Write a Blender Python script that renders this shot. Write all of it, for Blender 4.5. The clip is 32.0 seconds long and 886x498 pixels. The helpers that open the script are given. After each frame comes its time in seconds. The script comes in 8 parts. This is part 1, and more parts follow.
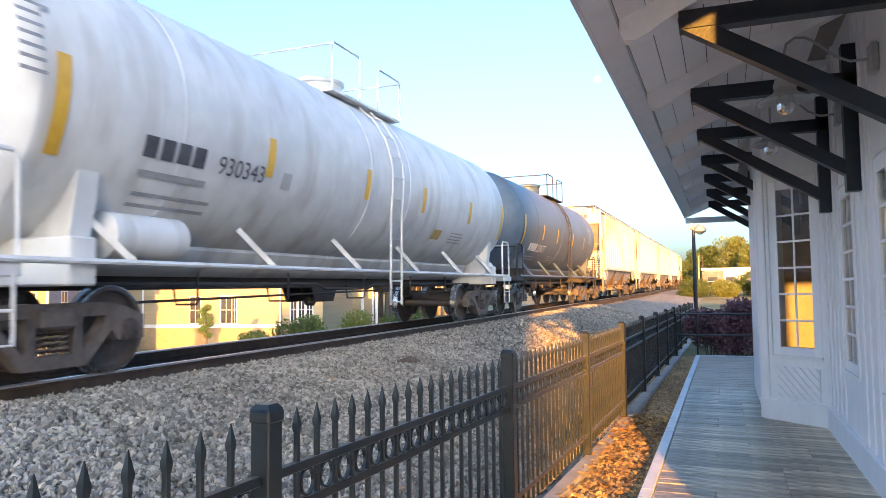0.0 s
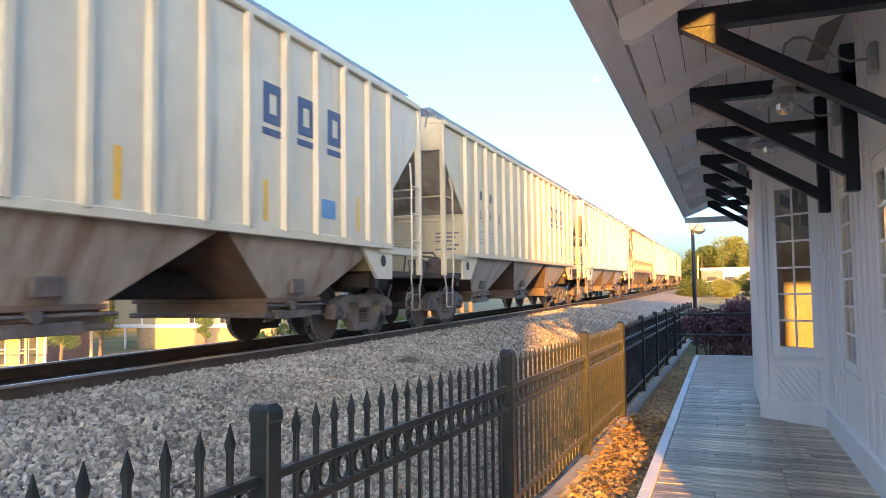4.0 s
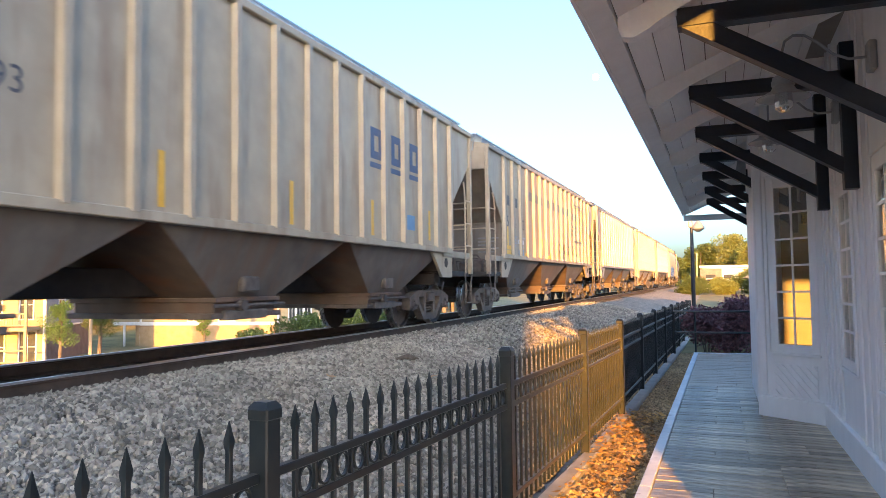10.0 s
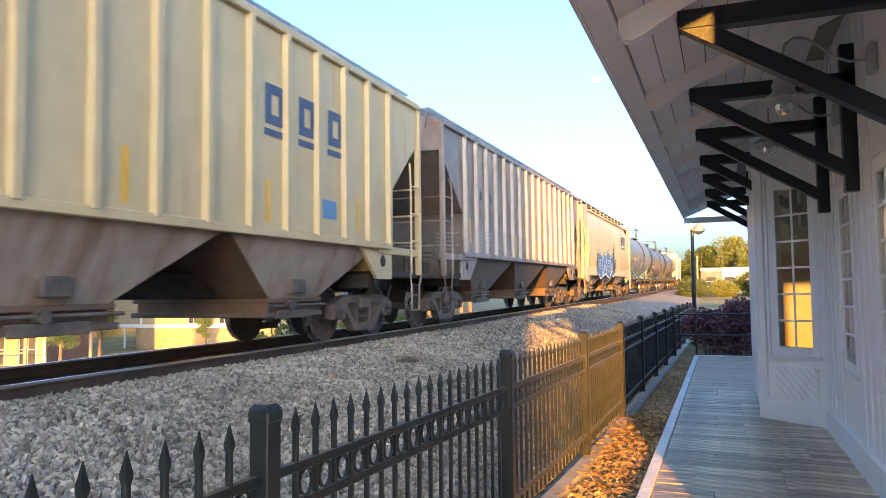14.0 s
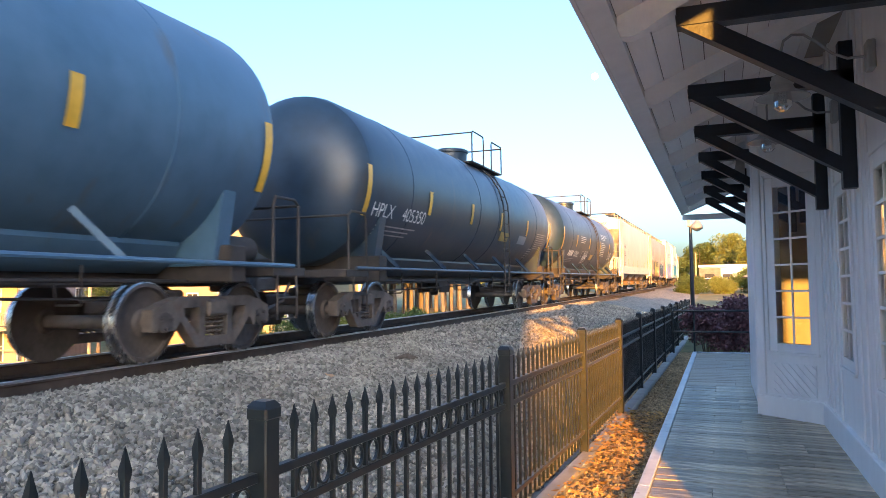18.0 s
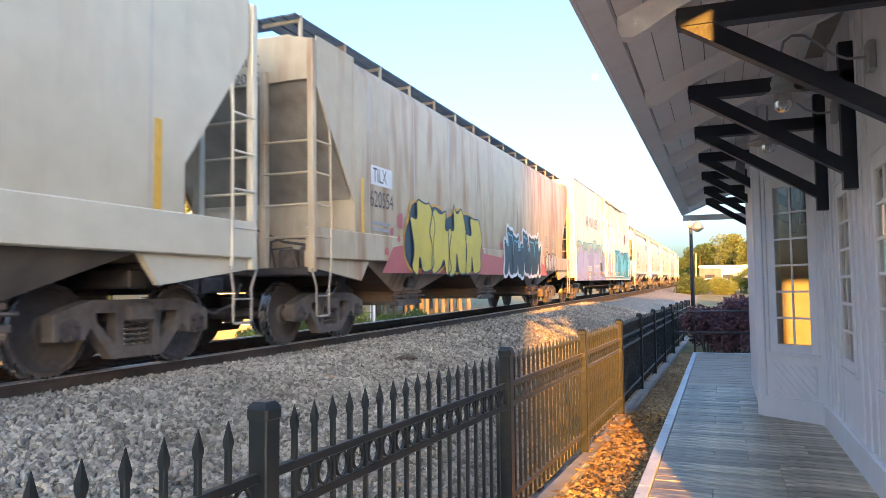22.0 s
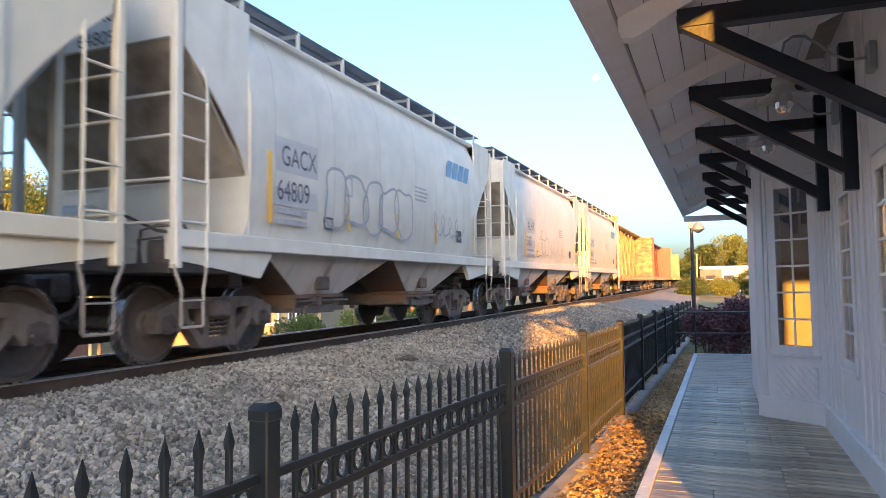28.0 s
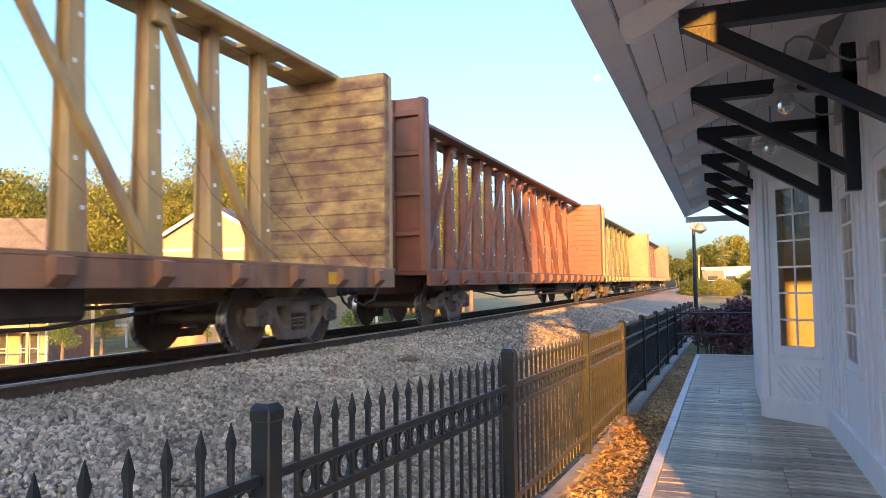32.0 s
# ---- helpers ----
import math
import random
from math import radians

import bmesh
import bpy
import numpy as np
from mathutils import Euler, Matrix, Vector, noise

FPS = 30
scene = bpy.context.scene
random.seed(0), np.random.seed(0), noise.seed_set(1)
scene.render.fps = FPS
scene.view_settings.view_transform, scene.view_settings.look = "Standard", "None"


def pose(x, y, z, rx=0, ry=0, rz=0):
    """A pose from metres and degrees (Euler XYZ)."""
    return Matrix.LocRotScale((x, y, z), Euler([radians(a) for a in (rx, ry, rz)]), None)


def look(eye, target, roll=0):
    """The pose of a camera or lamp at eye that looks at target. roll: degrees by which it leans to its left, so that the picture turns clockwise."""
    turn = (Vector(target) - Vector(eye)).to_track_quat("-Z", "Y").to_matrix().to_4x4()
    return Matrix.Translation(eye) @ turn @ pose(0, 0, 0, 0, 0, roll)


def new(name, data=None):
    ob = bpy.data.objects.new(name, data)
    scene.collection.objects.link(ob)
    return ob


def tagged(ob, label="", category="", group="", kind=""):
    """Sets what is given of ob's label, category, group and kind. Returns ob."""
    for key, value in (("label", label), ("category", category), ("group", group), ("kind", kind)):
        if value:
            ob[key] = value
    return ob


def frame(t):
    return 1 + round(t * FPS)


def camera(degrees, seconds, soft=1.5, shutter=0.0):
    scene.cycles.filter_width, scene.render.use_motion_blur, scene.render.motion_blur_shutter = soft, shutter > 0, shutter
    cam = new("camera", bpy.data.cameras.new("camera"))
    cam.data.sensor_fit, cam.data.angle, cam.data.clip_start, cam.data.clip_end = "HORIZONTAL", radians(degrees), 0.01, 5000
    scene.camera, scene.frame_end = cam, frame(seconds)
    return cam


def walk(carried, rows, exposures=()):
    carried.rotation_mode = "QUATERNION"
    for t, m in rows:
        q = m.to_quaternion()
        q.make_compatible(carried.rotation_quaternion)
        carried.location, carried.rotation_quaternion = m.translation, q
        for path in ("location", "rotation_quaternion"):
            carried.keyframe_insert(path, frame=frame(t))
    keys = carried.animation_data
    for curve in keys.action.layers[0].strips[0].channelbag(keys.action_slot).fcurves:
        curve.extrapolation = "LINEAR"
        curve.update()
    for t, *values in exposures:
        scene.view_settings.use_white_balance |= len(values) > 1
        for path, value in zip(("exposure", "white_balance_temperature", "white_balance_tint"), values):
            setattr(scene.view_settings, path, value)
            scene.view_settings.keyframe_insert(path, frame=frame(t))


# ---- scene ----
# ---------------------------------------------------------------- camera
EYE = Vector((0.0, 0.0, 1.6))
FOCAL = 1270.0
cam = camera(2 * math.degrees(math.atan(784 / FOCAL)), 32.0, soft=0.85, shutter=0.12)

# a phone held almost still: small drifts (seconds, to the side, up)
DRIFT = [(0, 3, 3), (1, 2.7, 3.2), (2, 2.3, 3), (3, 1.7, 2.3), (3.5, 1.7, 2.7), (5.5, 1.7, 2.6), (6, 1.7, 2.4), (6.5, 0.7, 1.8),
         (7, 0.2, 1.6), (8, 0.1, 1), (9, 0, 0), (10, 0, -1.4), (11, 0, -1.4), (12, 0, -0.6), (12.5, 0, -1.1), (13, 0, 0.2)]
DRIFT += [(13.5, 0.3, 1.5), (14, 0.8, 2.9), (14.5, 0.1, 1.6), (16.5, -0.9, -1.7), (17, -1, -2.7), (18, -1.7, -2.7), (19, -1.6, -2.8),
          (20, -1.4, -1.8), (21, -1.1, -1.5), (22, -1.2, -1.5), (23, -0.8, -1.5), (23.5, 0.1, -0.3), (25, 0.1, -0.1), (27.5, 0, 0)]
DRIFT += [(28, 0, 0), (29, 0.1, 0.8), (30, 0.3, 1.2), (30.5, 1.6, 1), (31, 1.6, 1.4), (31.5, 2.4, 1.2), (32, 3.2, 1.4)]


def sight(dx, dy):
    yaw, tilt = radians(21.08) + dx / FOCAL, radians(3.407) + dy / FOCAL
    way = Vector((-math.sin(yaw) * math.cos(tilt), math.cos(yaw) * math.cos(tilt), math.sin(tilt)))
    return look(EYE, EYE + way, -0.6)


walk(cam, [(t, sight(dx, dy)) for t, dx, dy in DRIFT], exposures=[(0, 2.61, 5750, 13), (6, 2.69, 5750, 13), (13, 2.65, 5750, 13), (19, 2.57, 5750, 13), (21, 2.73, 5750, 13), (23, 2.57, 5750, 13), (25, 2.53, 5750, 13), (28, 2.47, 5900, 16), (32, 2.41, 5950, 17)])

# ---------------------------------------------------------------- world and sun
SUN_AZ, SUN_EL = 14.1, 8.0
world = bpy.data.worlds.new("sky")
scene.world = world
world.use_nodes = True
wn = world.node_tree.nodes
sky = wn.new("ShaderNodeTexSky")
sky.sky_type = "NISHITA"
sky.sun_disc = False
sky.sun_elevation, sky.sun_rotation = radians(SUN_EL), radians(180 - SUN_AZ)
sky.air_density, sky.dust_density, sky.ozone_density = 1.0, 4.2, 2.8
world.node_tree.links.new(sky.outputs[0], wn["Background"].inputs[0])
wn["Background"].inputs[1].default_value = 0.15
sun_data = bpy.data.lights.new("sun", "SUN")
sun_data.energy, sun_data.angle, sun_data.color = 3.5, radians(0.6), (1.0, 0.41, 0.05)
sun = new("sun", sun_data)
sun.matrix_world = look((0, 0, 0), (-math.sin(radians(SUN_AZ)) * math.cos(radians(SUN_EL)), math.cos(radians(SUN_AZ)) * math.cos(radians(SUN_EL)), -math.sin(radians(SUN_EL))))


# ---------------------------------------------------------------- materials
def surf(name, dark, light, scale=6.0, rough=0.6, metal=0.0, bump=0.0, bscale=60.0, stretch=(1, 1, 1), spots=None, spot_scale=1.5, spot_edge=(0.55, 0.7), spot_stretch=(1, 1, 1), vary=0.0, island=0.0, gloss_vary=0.1):
    """Painted or natural surface: two colours mixed at a fine and a broad scale, with spots of a third."""
    m = bpy.data.materials.new(name)
    m.use_nodes = True
    nt, n, l = m.node_tree, m.node_tree.nodes, m.node_tree.links
    b = n["Principled BSDF"]
    tc = n.new("ShaderNodeTexCoord")

    def noise_at(sc, st, detail=4.0):
        mp = n.new("ShaderNodeMapping")
        mp.inputs["Scale"].default_value = st
        l.new(tc.outputs["Object"], mp.inputs[0])
        t = n.new("ShaderNodeTexNoise")
        t.inputs["Scale"].default_value, t.inputs["Detail"].default_value = sc, detail
        l.new(mp.outputs[0], t.inputs["Vector"])
        return t.outputs["Fac"]

    def mix(fac, a, c):
        x = n.new("ShaderNodeMix")
        x.data_type = "RGBA"
        if hasattr(fac, "is_linked"):
            l.new(fac, x.inputs[0])
        else:
            x.inputs[0].default_value = fac
        for sock, v in ((x.inputs[6], a), (x.inputs[7], c)):
            if hasattr(v, "is_linked"):
                l.new(v, sock)
            else:
                sock.default_value = (*v, 1)
        return x.outputs[2]

    def span(fac, lo, hi):
        r = n.new("ShaderNodeMapRange")
        r.inputs["From Min"].default_value, r.inputs["From Max"].default_value = lo, hi
        l.new(fac, r.inputs["Value"])
        return r.outputs[0]

    fine, broad = noise_at(scale, stretch), noise_at(scale * 0.17, stretch, 2.0)
    add = n.new("ShaderNodeMath")
    add.operation = "ADD"
    l.new(fine, add.inputs[0]), l.new(broad, add.inputs[1])
    col = mix(span(add.outputs[0], 0.7, 1.3), dark, light)
    if vary or island:
        if vary:
            rnd = n.new("ShaderNodeObjectInfo").outputs["Random"]
        else:
            rnd = n.new("ShaderNodeNewGeometry").outputs["Random Per Island"]
        hsv = n.new("ShaderNodeHueSaturation")
        amount = vary or island
        mr = n.new("ShaderNodeMapRange")
        mr.inputs["To Min"].default_value, mr.inputs["To Max"].default_value = 1 - amount, 1 + amount
        l.new(rnd, mr.inputs["Value"]), l.new(mr.outputs[0], hsv.inputs["Value"]), l.new(col, hsv.inputs["Color"])
        col = hsv.outputs[0]
    if spots:
        sp = span(noise_at(spot_scale, spot_stretch, 8.0), *spot_edge)
        col = mix(sp, col, spots)
    l.new(col, b.inputs["Base Color"])
    rr = n.new("ShaderNodeMapRange")
    rr.inputs["To Min"].default_value, rr.inputs["To Max"].default_value = max(0.02, rough - gloss_vary), min(1, rough + gloss_vary)
    l.new(fine, rr.inputs["Value"]), l.new(rr.outputs[0], b.inputs["Roughness"])
    b.inputs["Metallic"].default_value = metal
    if bump:
        bp = n.new("ShaderNodeBump")
        bp.inputs["Strength"].default_value, bp.inputs["Distance"].default_value = bump, 0.01
        l.new(noise_at(bscale, stretch), bp.inputs["Height"]), l.new(bp.outputs[0], b.inputs["Normal"])
    return m


def dusty(m, weight, rough=0.45, tint=(1.0, 0.93, 0.82)):
    """A thin film of road dust that catches grazing light."""
    b = m.node_tree.nodes["Principled BSDF"]
    b.inputs["Sheen Weight"].default_value, b.inputs["Sheen Roughness"].default_value = weight, rough
    b.inputs["Sheen Tint"].default_value = (*tint, 1)
    return m


def glow(name, color, strength):
    m = bpy.data.materials.new(name)
    m.use_nodes = True
    b = m.node_tree.nodes["Principled BSDF"]
    b.inputs["Base Color"].default_value = (*color, 1)
    b.inputs["Emission Color"].default_value, b.inputs["Emission Strength"].default_value = (*color, 1), strength
    return m


def clear(name, color=(0.9, 0.95, 0.95), alpha=0.25):
    """Thin window glass: a sharp reflection over a see-through sheet."""
    m = bpy.data.materials.new(name)
    m.use_nodes = True
    n, l = m.node_tree.nodes, m.node_tree.links
    tr, gl, mx, fr = n.new("ShaderNodeBsdfTransparent"), n.new("ShaderNodeBsdfGlossy"), n.new("ShaderNodeMixShader"), n.new("ShaderNodeFresnel")
    tr.inputs[0].default_value = (*color, 1)
    gl.inputs["Roughness"].default_value = 0.02
    fr.inputs[0].default_value = 1.9
    l.new(fr.outputs[0], mx.inputs[0]), l.new(tr.outputs[0], mx.inputs[1]), l.new(gl.outputs[0], mx.inputs[2])
    l.new(mx.outputs[0], n["Material Output"].inputs[0])
    return m


M = {}
M["white_paint"] = surf("white_wall_paint", (0.79, 0.785, 0.77), (0.87, 0.865, 0.85), 9, 0.55, bump=0.15, bscale=40, stretch=(1, 1, 0.25))
M["soffit"] = surf("white_soffit_paint", (0.84, 0.835, 0.82), (0.90, 0.895, 0.88), 7, 0.6, bump=0.2, bscale=30, stretch=(4, 0.5, 4), vary=0.06)
M["black_wood"] = surf("black_bracket_paint", (0.007, 0.011, 0.018), (0.014, 0.02, 0.03), 12, 0.42, bump=0.2, bscale=50)
M["fence"] = dusty(surf("black_fence_coat", (0.005, 0.010, 0.013), (0.010, 0.016, 0.020), 20, 0.36, spots=(0.032, 0.030, 0.025), spot_scale=5, spot_edge=(0.45, 0.95)), 0.07, 0.35)
M["fence"].node_tree.nodes["Principled BSDF"].inputs["Specular IOR Level"].default_value = 0.5
M["plank"] = surf("weathered_plank", (0.235, 0.19, 0.126), (0.706, 0.598, 0.428), 15, 0.48, bump=1.0, bscale=30, stretch=(0.49, 0.92, 0.92), vary=0.45, spots=(0.15, 0.12, 0.09), spot_scale=3.4, spot_edge=(0.46, 0.66), spot_stretch=(0.7, 2.2, 2), gloss_vary=0.25)
M["plank_bare"] = surf("beige_plank", (0.36, 0.285, 0.195), (0.54, 0.44, 0.32), 9, 0.55, bump=0.4, bscale=30, stretch=(0.5, 6, 6), vary=0.12)
M["edge_white"] = surf("white_edge_strip", (0.62, 0.65, 0.67), (0.82, 0.83, 0.83), 8, 0.5, spots=(0.35, 0.34, 0.32), spot_scale=9, spot_edge=(0.62, 0.75))
M["ballast"] = surf("ballast_stone", (0.173, 0.158, 0.13), (0.336, 0.306, 0.254), 3, 0.9, bump=0.4, bscale=90, island=0.5)
M["ballast_bed"] = surf("ballast_bed", (0.086, 0.077, 0.063), (0.346, 0.31, 0.253), 22, 0.9, bump=1.0, bscale=25)
M["gravel"] = surf("brown_gravel", (0.279, 0.196, 0.099), (0.54, 0.4, 0.215), 5, 0.85, bump=0.4, bscale=90, island=0.45)
M["soil"] = surf("brown_soil", (0.15, 0.125, 0.095), (0.30, 0.25, 0.19), 14, 0.95, bump=0.8, bscale=30)
M["grass"] = surf("dry_grass_ground", (0.10, 0.10, 0.035), (0.30, 0.24, 0.09), 1.3, 0.95, bump=0.8, bscale=20)
M["leaf_fall"] = surf("fallen_leaves", (0.306, 0.168, 0.041), (0.54, 0.328, 0.086), 4, 0.7, island=0.55)
M["concrete"] = surf("worn_concrete", (0.30, 0.285, 0.26), (0.46, 0.44, 0.40), 5, 0.9, bump=0.5, bscale=50)
M["rail_rust"] = surf("rusty_rail", (0.03, 0.02, 0.014), (0.075, 0.052, 0.039), 8, 0.8, bump=0.3, bscale=60)
M["rail_top"] = surf("polished_rail_head", (0.55, 0.53, 0.50), (0.72, 0.70, 0.68), 20, 0.34, metal=1.0, stretch=(6, 0.4, 1))
M["tie"] = surf("creosoted_tie", (0.012, 0.010, 0.009), (0.035, 0.03, 0.025), 8, 0.85, bump=0.5, bscale=40, vary=0.25)


# ---------------------------------------------------------------- mesh helpers
class Shape:
    """Gathers simple solids into one mesh."""

    def __init__(self):
        self.v, self.f = [], []

    def add(self, verts, faces):
        k = len(self.v)
        self.v += [tuple(p) for p in verts]
        self.f += [tuple(i + k for i in f) for f in faces]
        return self

    def box(self, x0, x1, y0, y1, z0, z1):
        v = [(x, y, z) for z in (z0, z1) for y in (y0, y1) for x in (x0, x1)]
        return self.add(v, [(0, 2, 3, 1), (4, 5, 7, 6), (0, 1, 5, 4), (1, 3, 7, 5), (3, 2, 6, 7), (2, 0, 4, 6)])

    def cbox(self, x0, x1, y0, y1, z0, z1, c=0.01):
        """A box with chamfered edges."""
        bm = bmesh.new()
        bmesh.ops.create_cube(bm, size=1.0)
        for p in bm.verts:
            p.co = Vector(((x0 + x1) / 2 + p.co.x * (x1 - x0), (y0 + y1) / 2 + p.co.y * (y1 - y0), (z0 + z1) / 2 + p.co.z * (z1 - z0)))
        bmesh.ops.bevel(bm, geom=bm.edges[:], offset=min(c, (x1 - x0) * 0.4, (y1 - y0) * 0.4, (z1 - z0) * 0.4), segments=1, affect="EDGES")
        bm.verts.index_update()
        self.add([p.co for p in bm.verts], [[p.index for p in f.verts] for f in bm.faces])
        bm.free()
        return self

    def beam(self, a, b, w, h=None, up=(0, 0, 1)):
        """A square bar from a to b: w across, h along up."""
        a, b = Vector(a), Vector(b)
        d = (b - a).normalized()
        s = d.cross(Vector(up))
        s = s.normalized() if s.length > 1e-4 else Vector((1, 0, 0))
        u = s.cross(d)
        s, u = s * w / 2, u * (h or w) / 2
        v = [p + i * s + j * u for p in (a, b) for i, j in ((-1, -1), (1, -1), (1, 1), (-1, 1))]
        return self.add(v, [(0, 1, 2, 3), (7, 6, 5, 4), (0, 4, 5, 1), (1, 5, 6, 2), (2, 6, 7, 3), (3, 7, 4, 0)])

    def tube(self, points, r, n=8, cap=True):
        """A round bar through the points."""
        pts = [Vector(p) for p in points]
        rings = []
        ref = None
        for i, p in enumerate(pts):
            d = (pts[min(i + 1, len(pts) - 1)] - pts[max(i - 1, 0)]).normalized()
            if ref is None:
                ref = d.orthogonal().normalized()
            s = (ref - d * ref.dot(d)).normalized()
            ref = s
            u = d.cross(s)
            rr = r[i] if isinstance(r, (list, tuple)) else r
            rings.append([p + rr * (math.cos(2 * math.pi * k / n) * s + math.sin(2 * math.pi * k / n) * u) for k in range(n)])
        faces = [(i * n + k, i * n + (k + 1) % n, (i + 1) * n + (k + 1) % n, (i + 1) * n + k) for i in range(len(pts) - 1) for k in range(n)]
        if cap:
            faces += [tuple(range(n - 1, -1, -1)), tuple((len(pts) - 1) * n + k for k in range(n))]
        return self.add([p for ring in rings for p in ring], faces)

    def lathe(self, profile, axis="x", n=24, at=(0, 0, 0)):
        """Turns (along, radius) pairs about an axis."""
        at = Vector(at)
        v = []
        for a, r in profile:
            for k in range(n):
                c, s = r * math.cos(2 * math.pi * k / n), r * math.sin(2 * math.pi * k / n)
                v.append(at + Vector({"x": (a, c, s), "y": (c, a, s), "z": (c, s, a)}[axis]))
        f = [(i * n + k, i * n + (k + 1) % n, (i + 1) * n + (k + 1) % n, (i + 1) * n + k) for i in range(len(profile) - 1) for k in range(n)]
        f += [tuple(range(n)), tuple((len(profile) - 1) * n + k for k in range(n - 1, -1, -1))]
        return self.add(v, f)

    def prism(self, poly, lo, hi, axis="x"):
        """Extrudes a flat outline. axis x: outline in (y, z); y: in (x, z); z: in (x, y)."""
        put = {"x": lambda a, p: (a, p[0], p[1]), "y": lambda a, p: (p[0], a, p[1]), "z": lambda a, p: (p[0], p[1], a)}[axis]
        n = len(poly)
        v = [put(lo, p) for p in poly] + [put(hi, p) for p in poly]
        f = [tuple(range(n)), tuple(range(2 * n - 1, n - 1, -1))] + [(i, (i + 1) % n, n + (i + 1) % n, n + i) for i in range(n)]
        return self.add(v, f)

    def loft(self, rings, closed=True, cap=True):
        n = len(rings[0])
        m = n if closed else n - 1
        f = [(i * n + k, i * n + (k + 1) % n, (i + 1) * n + (k + 1) % n, (i + 1) * n + k) for i in range(len(rings) - 1) for k in range(m)]
        if cap:
            f += [tuple(range(n)), tuple((len(rings) - 1) * n + k for k in range(n - 1, -1, -1))]
        return self.add([p for r in rings for p in r], f)

    def mesh(self, name, smooth=35.0):
        me = bpy.data.meshes.new(name)
        me.from_pydata(self.v, [], self.f)
        if smooth:
            me.polygons.foreach_set("use_smooth", [True] * len(me.polygons))
            me.set_sharp_from_angle(angle=radians(smooth))
        me.update()
        return me


def part(name, shape, material, parent, label="", m=None):
    """One mesh object under a thing or under a part. shape: a Shape, or a mesh to share."""
    me = shape if isinstance(shape, bpy.types.Mesh) else shape.mesh(name)
    if not me.materials:
        me.materials.append(material)
    ob = new(name, me)
    ob.parent = parent
    if m is not None:
        ob.matrix_basis = m
    return tagged(ob, label)


def thing(name, label, category, group="", kind="", m=None):
    ob = new(name)
    ob.empty_display_size = 0.2
    if m is not None:
        ob.matrix_basis = m
    return tagged(ob, label, category, group, kind)


def solid(name, shape, material, label, category, group="", kind="", m=None):
    """A thing that is one mesh."""
    me = shape if isinstance(shape, bpy.types.Mesh) else shape.mesh(name)
    if not me.materials:
        me.materials.append(material)
    ob = new(name, me)
    if m is not None:
        ob.matrix_basis = m
    return tagged(ob, label, category, group, kind)


def big_mesh(name, verts, tris):
    """A triangle mesh from arrays."""
    me = bpy.data.meshes.new(name)
    me.vertices.add(len(verts))
    me.vertices.foreach_set("co", verts.astype(np.float32).ravel())
    me.loops.add(tris.size)
    me.loops.foreach_set("vertex_index", tris.astype(np.int32).ravel())
    me.polygons.add(len(tris))
    me.polygons.foreach_set("loop_start", np.arange(0, tris.size, 3, dtype=np.int32))
    me.polygons.foreach_set("use_smooth", [False] * len(tris))
    me.update(calc_edges=True)
    return me


# ---------------------------------------------------------------- the track's line
TRACK_X, BEND_AT, BEND_R = -6.8, 96.0, 330.0
SPEED = 13.2


def rail_z(s):
    s2 = min(s, 20.0)
    return 0.785 + 0.0045 * s2 + 0.00022 * s2 * s2 + 0.0128 * (min(max(s, 20.0), 112.0) - 20.0)


def on_track(s, off=0.0):
    """The point of the track at s metres along it, off metres to its right, and its heading."""
    if s <= BEND_AT:
        return Vector((TRACK_X + off, s, rail_z(s))), 0.0
    a = (s - BEND_AT) / BEND_R
    r = BEND_R + off
    return Vector((TRACK_X - BEND_R + r * math.cos(a), BEND_AT + r * math.sin(a), rail_z(s))), a
# ---------------------------------------------------------------- ground
def ease(a, b, x):
    t = min(1.0, max(0.0, (x - a) / (b - a)))
    return t * t * (3 - 2 * t)


def track_off(x, y):
    """How far a place lies to the right of the track, and the track's s there."""
    if y <= BEND_AT:
        return x - TRACK_X, y
    cx = TRACK_X - BEND_R
    d = math.hypot(x - cx, y - BEND_AT)
    return d - BEND_R, BEND_AT + BEND_R * math.atan2(y - BEND_AT, max(0.1, x - cx))


def ground_z(x, y):
    o, s = track_off(x, y)
    top = rail_z(s) - 0.215
    right = -0.12 + 0.022 * max(0.0, min(y, 110) - 22)
    left = -3.0 + 0.03 * max(0, min(y, 110) - 60)
    if -1.75 <= o <= 1.75:
        return top
    if o > 0:
        t = (o - 1.75) / 3.35
        z = top + (right - top) * min(1, t) if t < 1 else right
        return z
    t = min(1, (-o - 1.75) / 5.0)
    return top + (left - top) * (t * t * (3 - 2 * t) if t < 1 else 1)


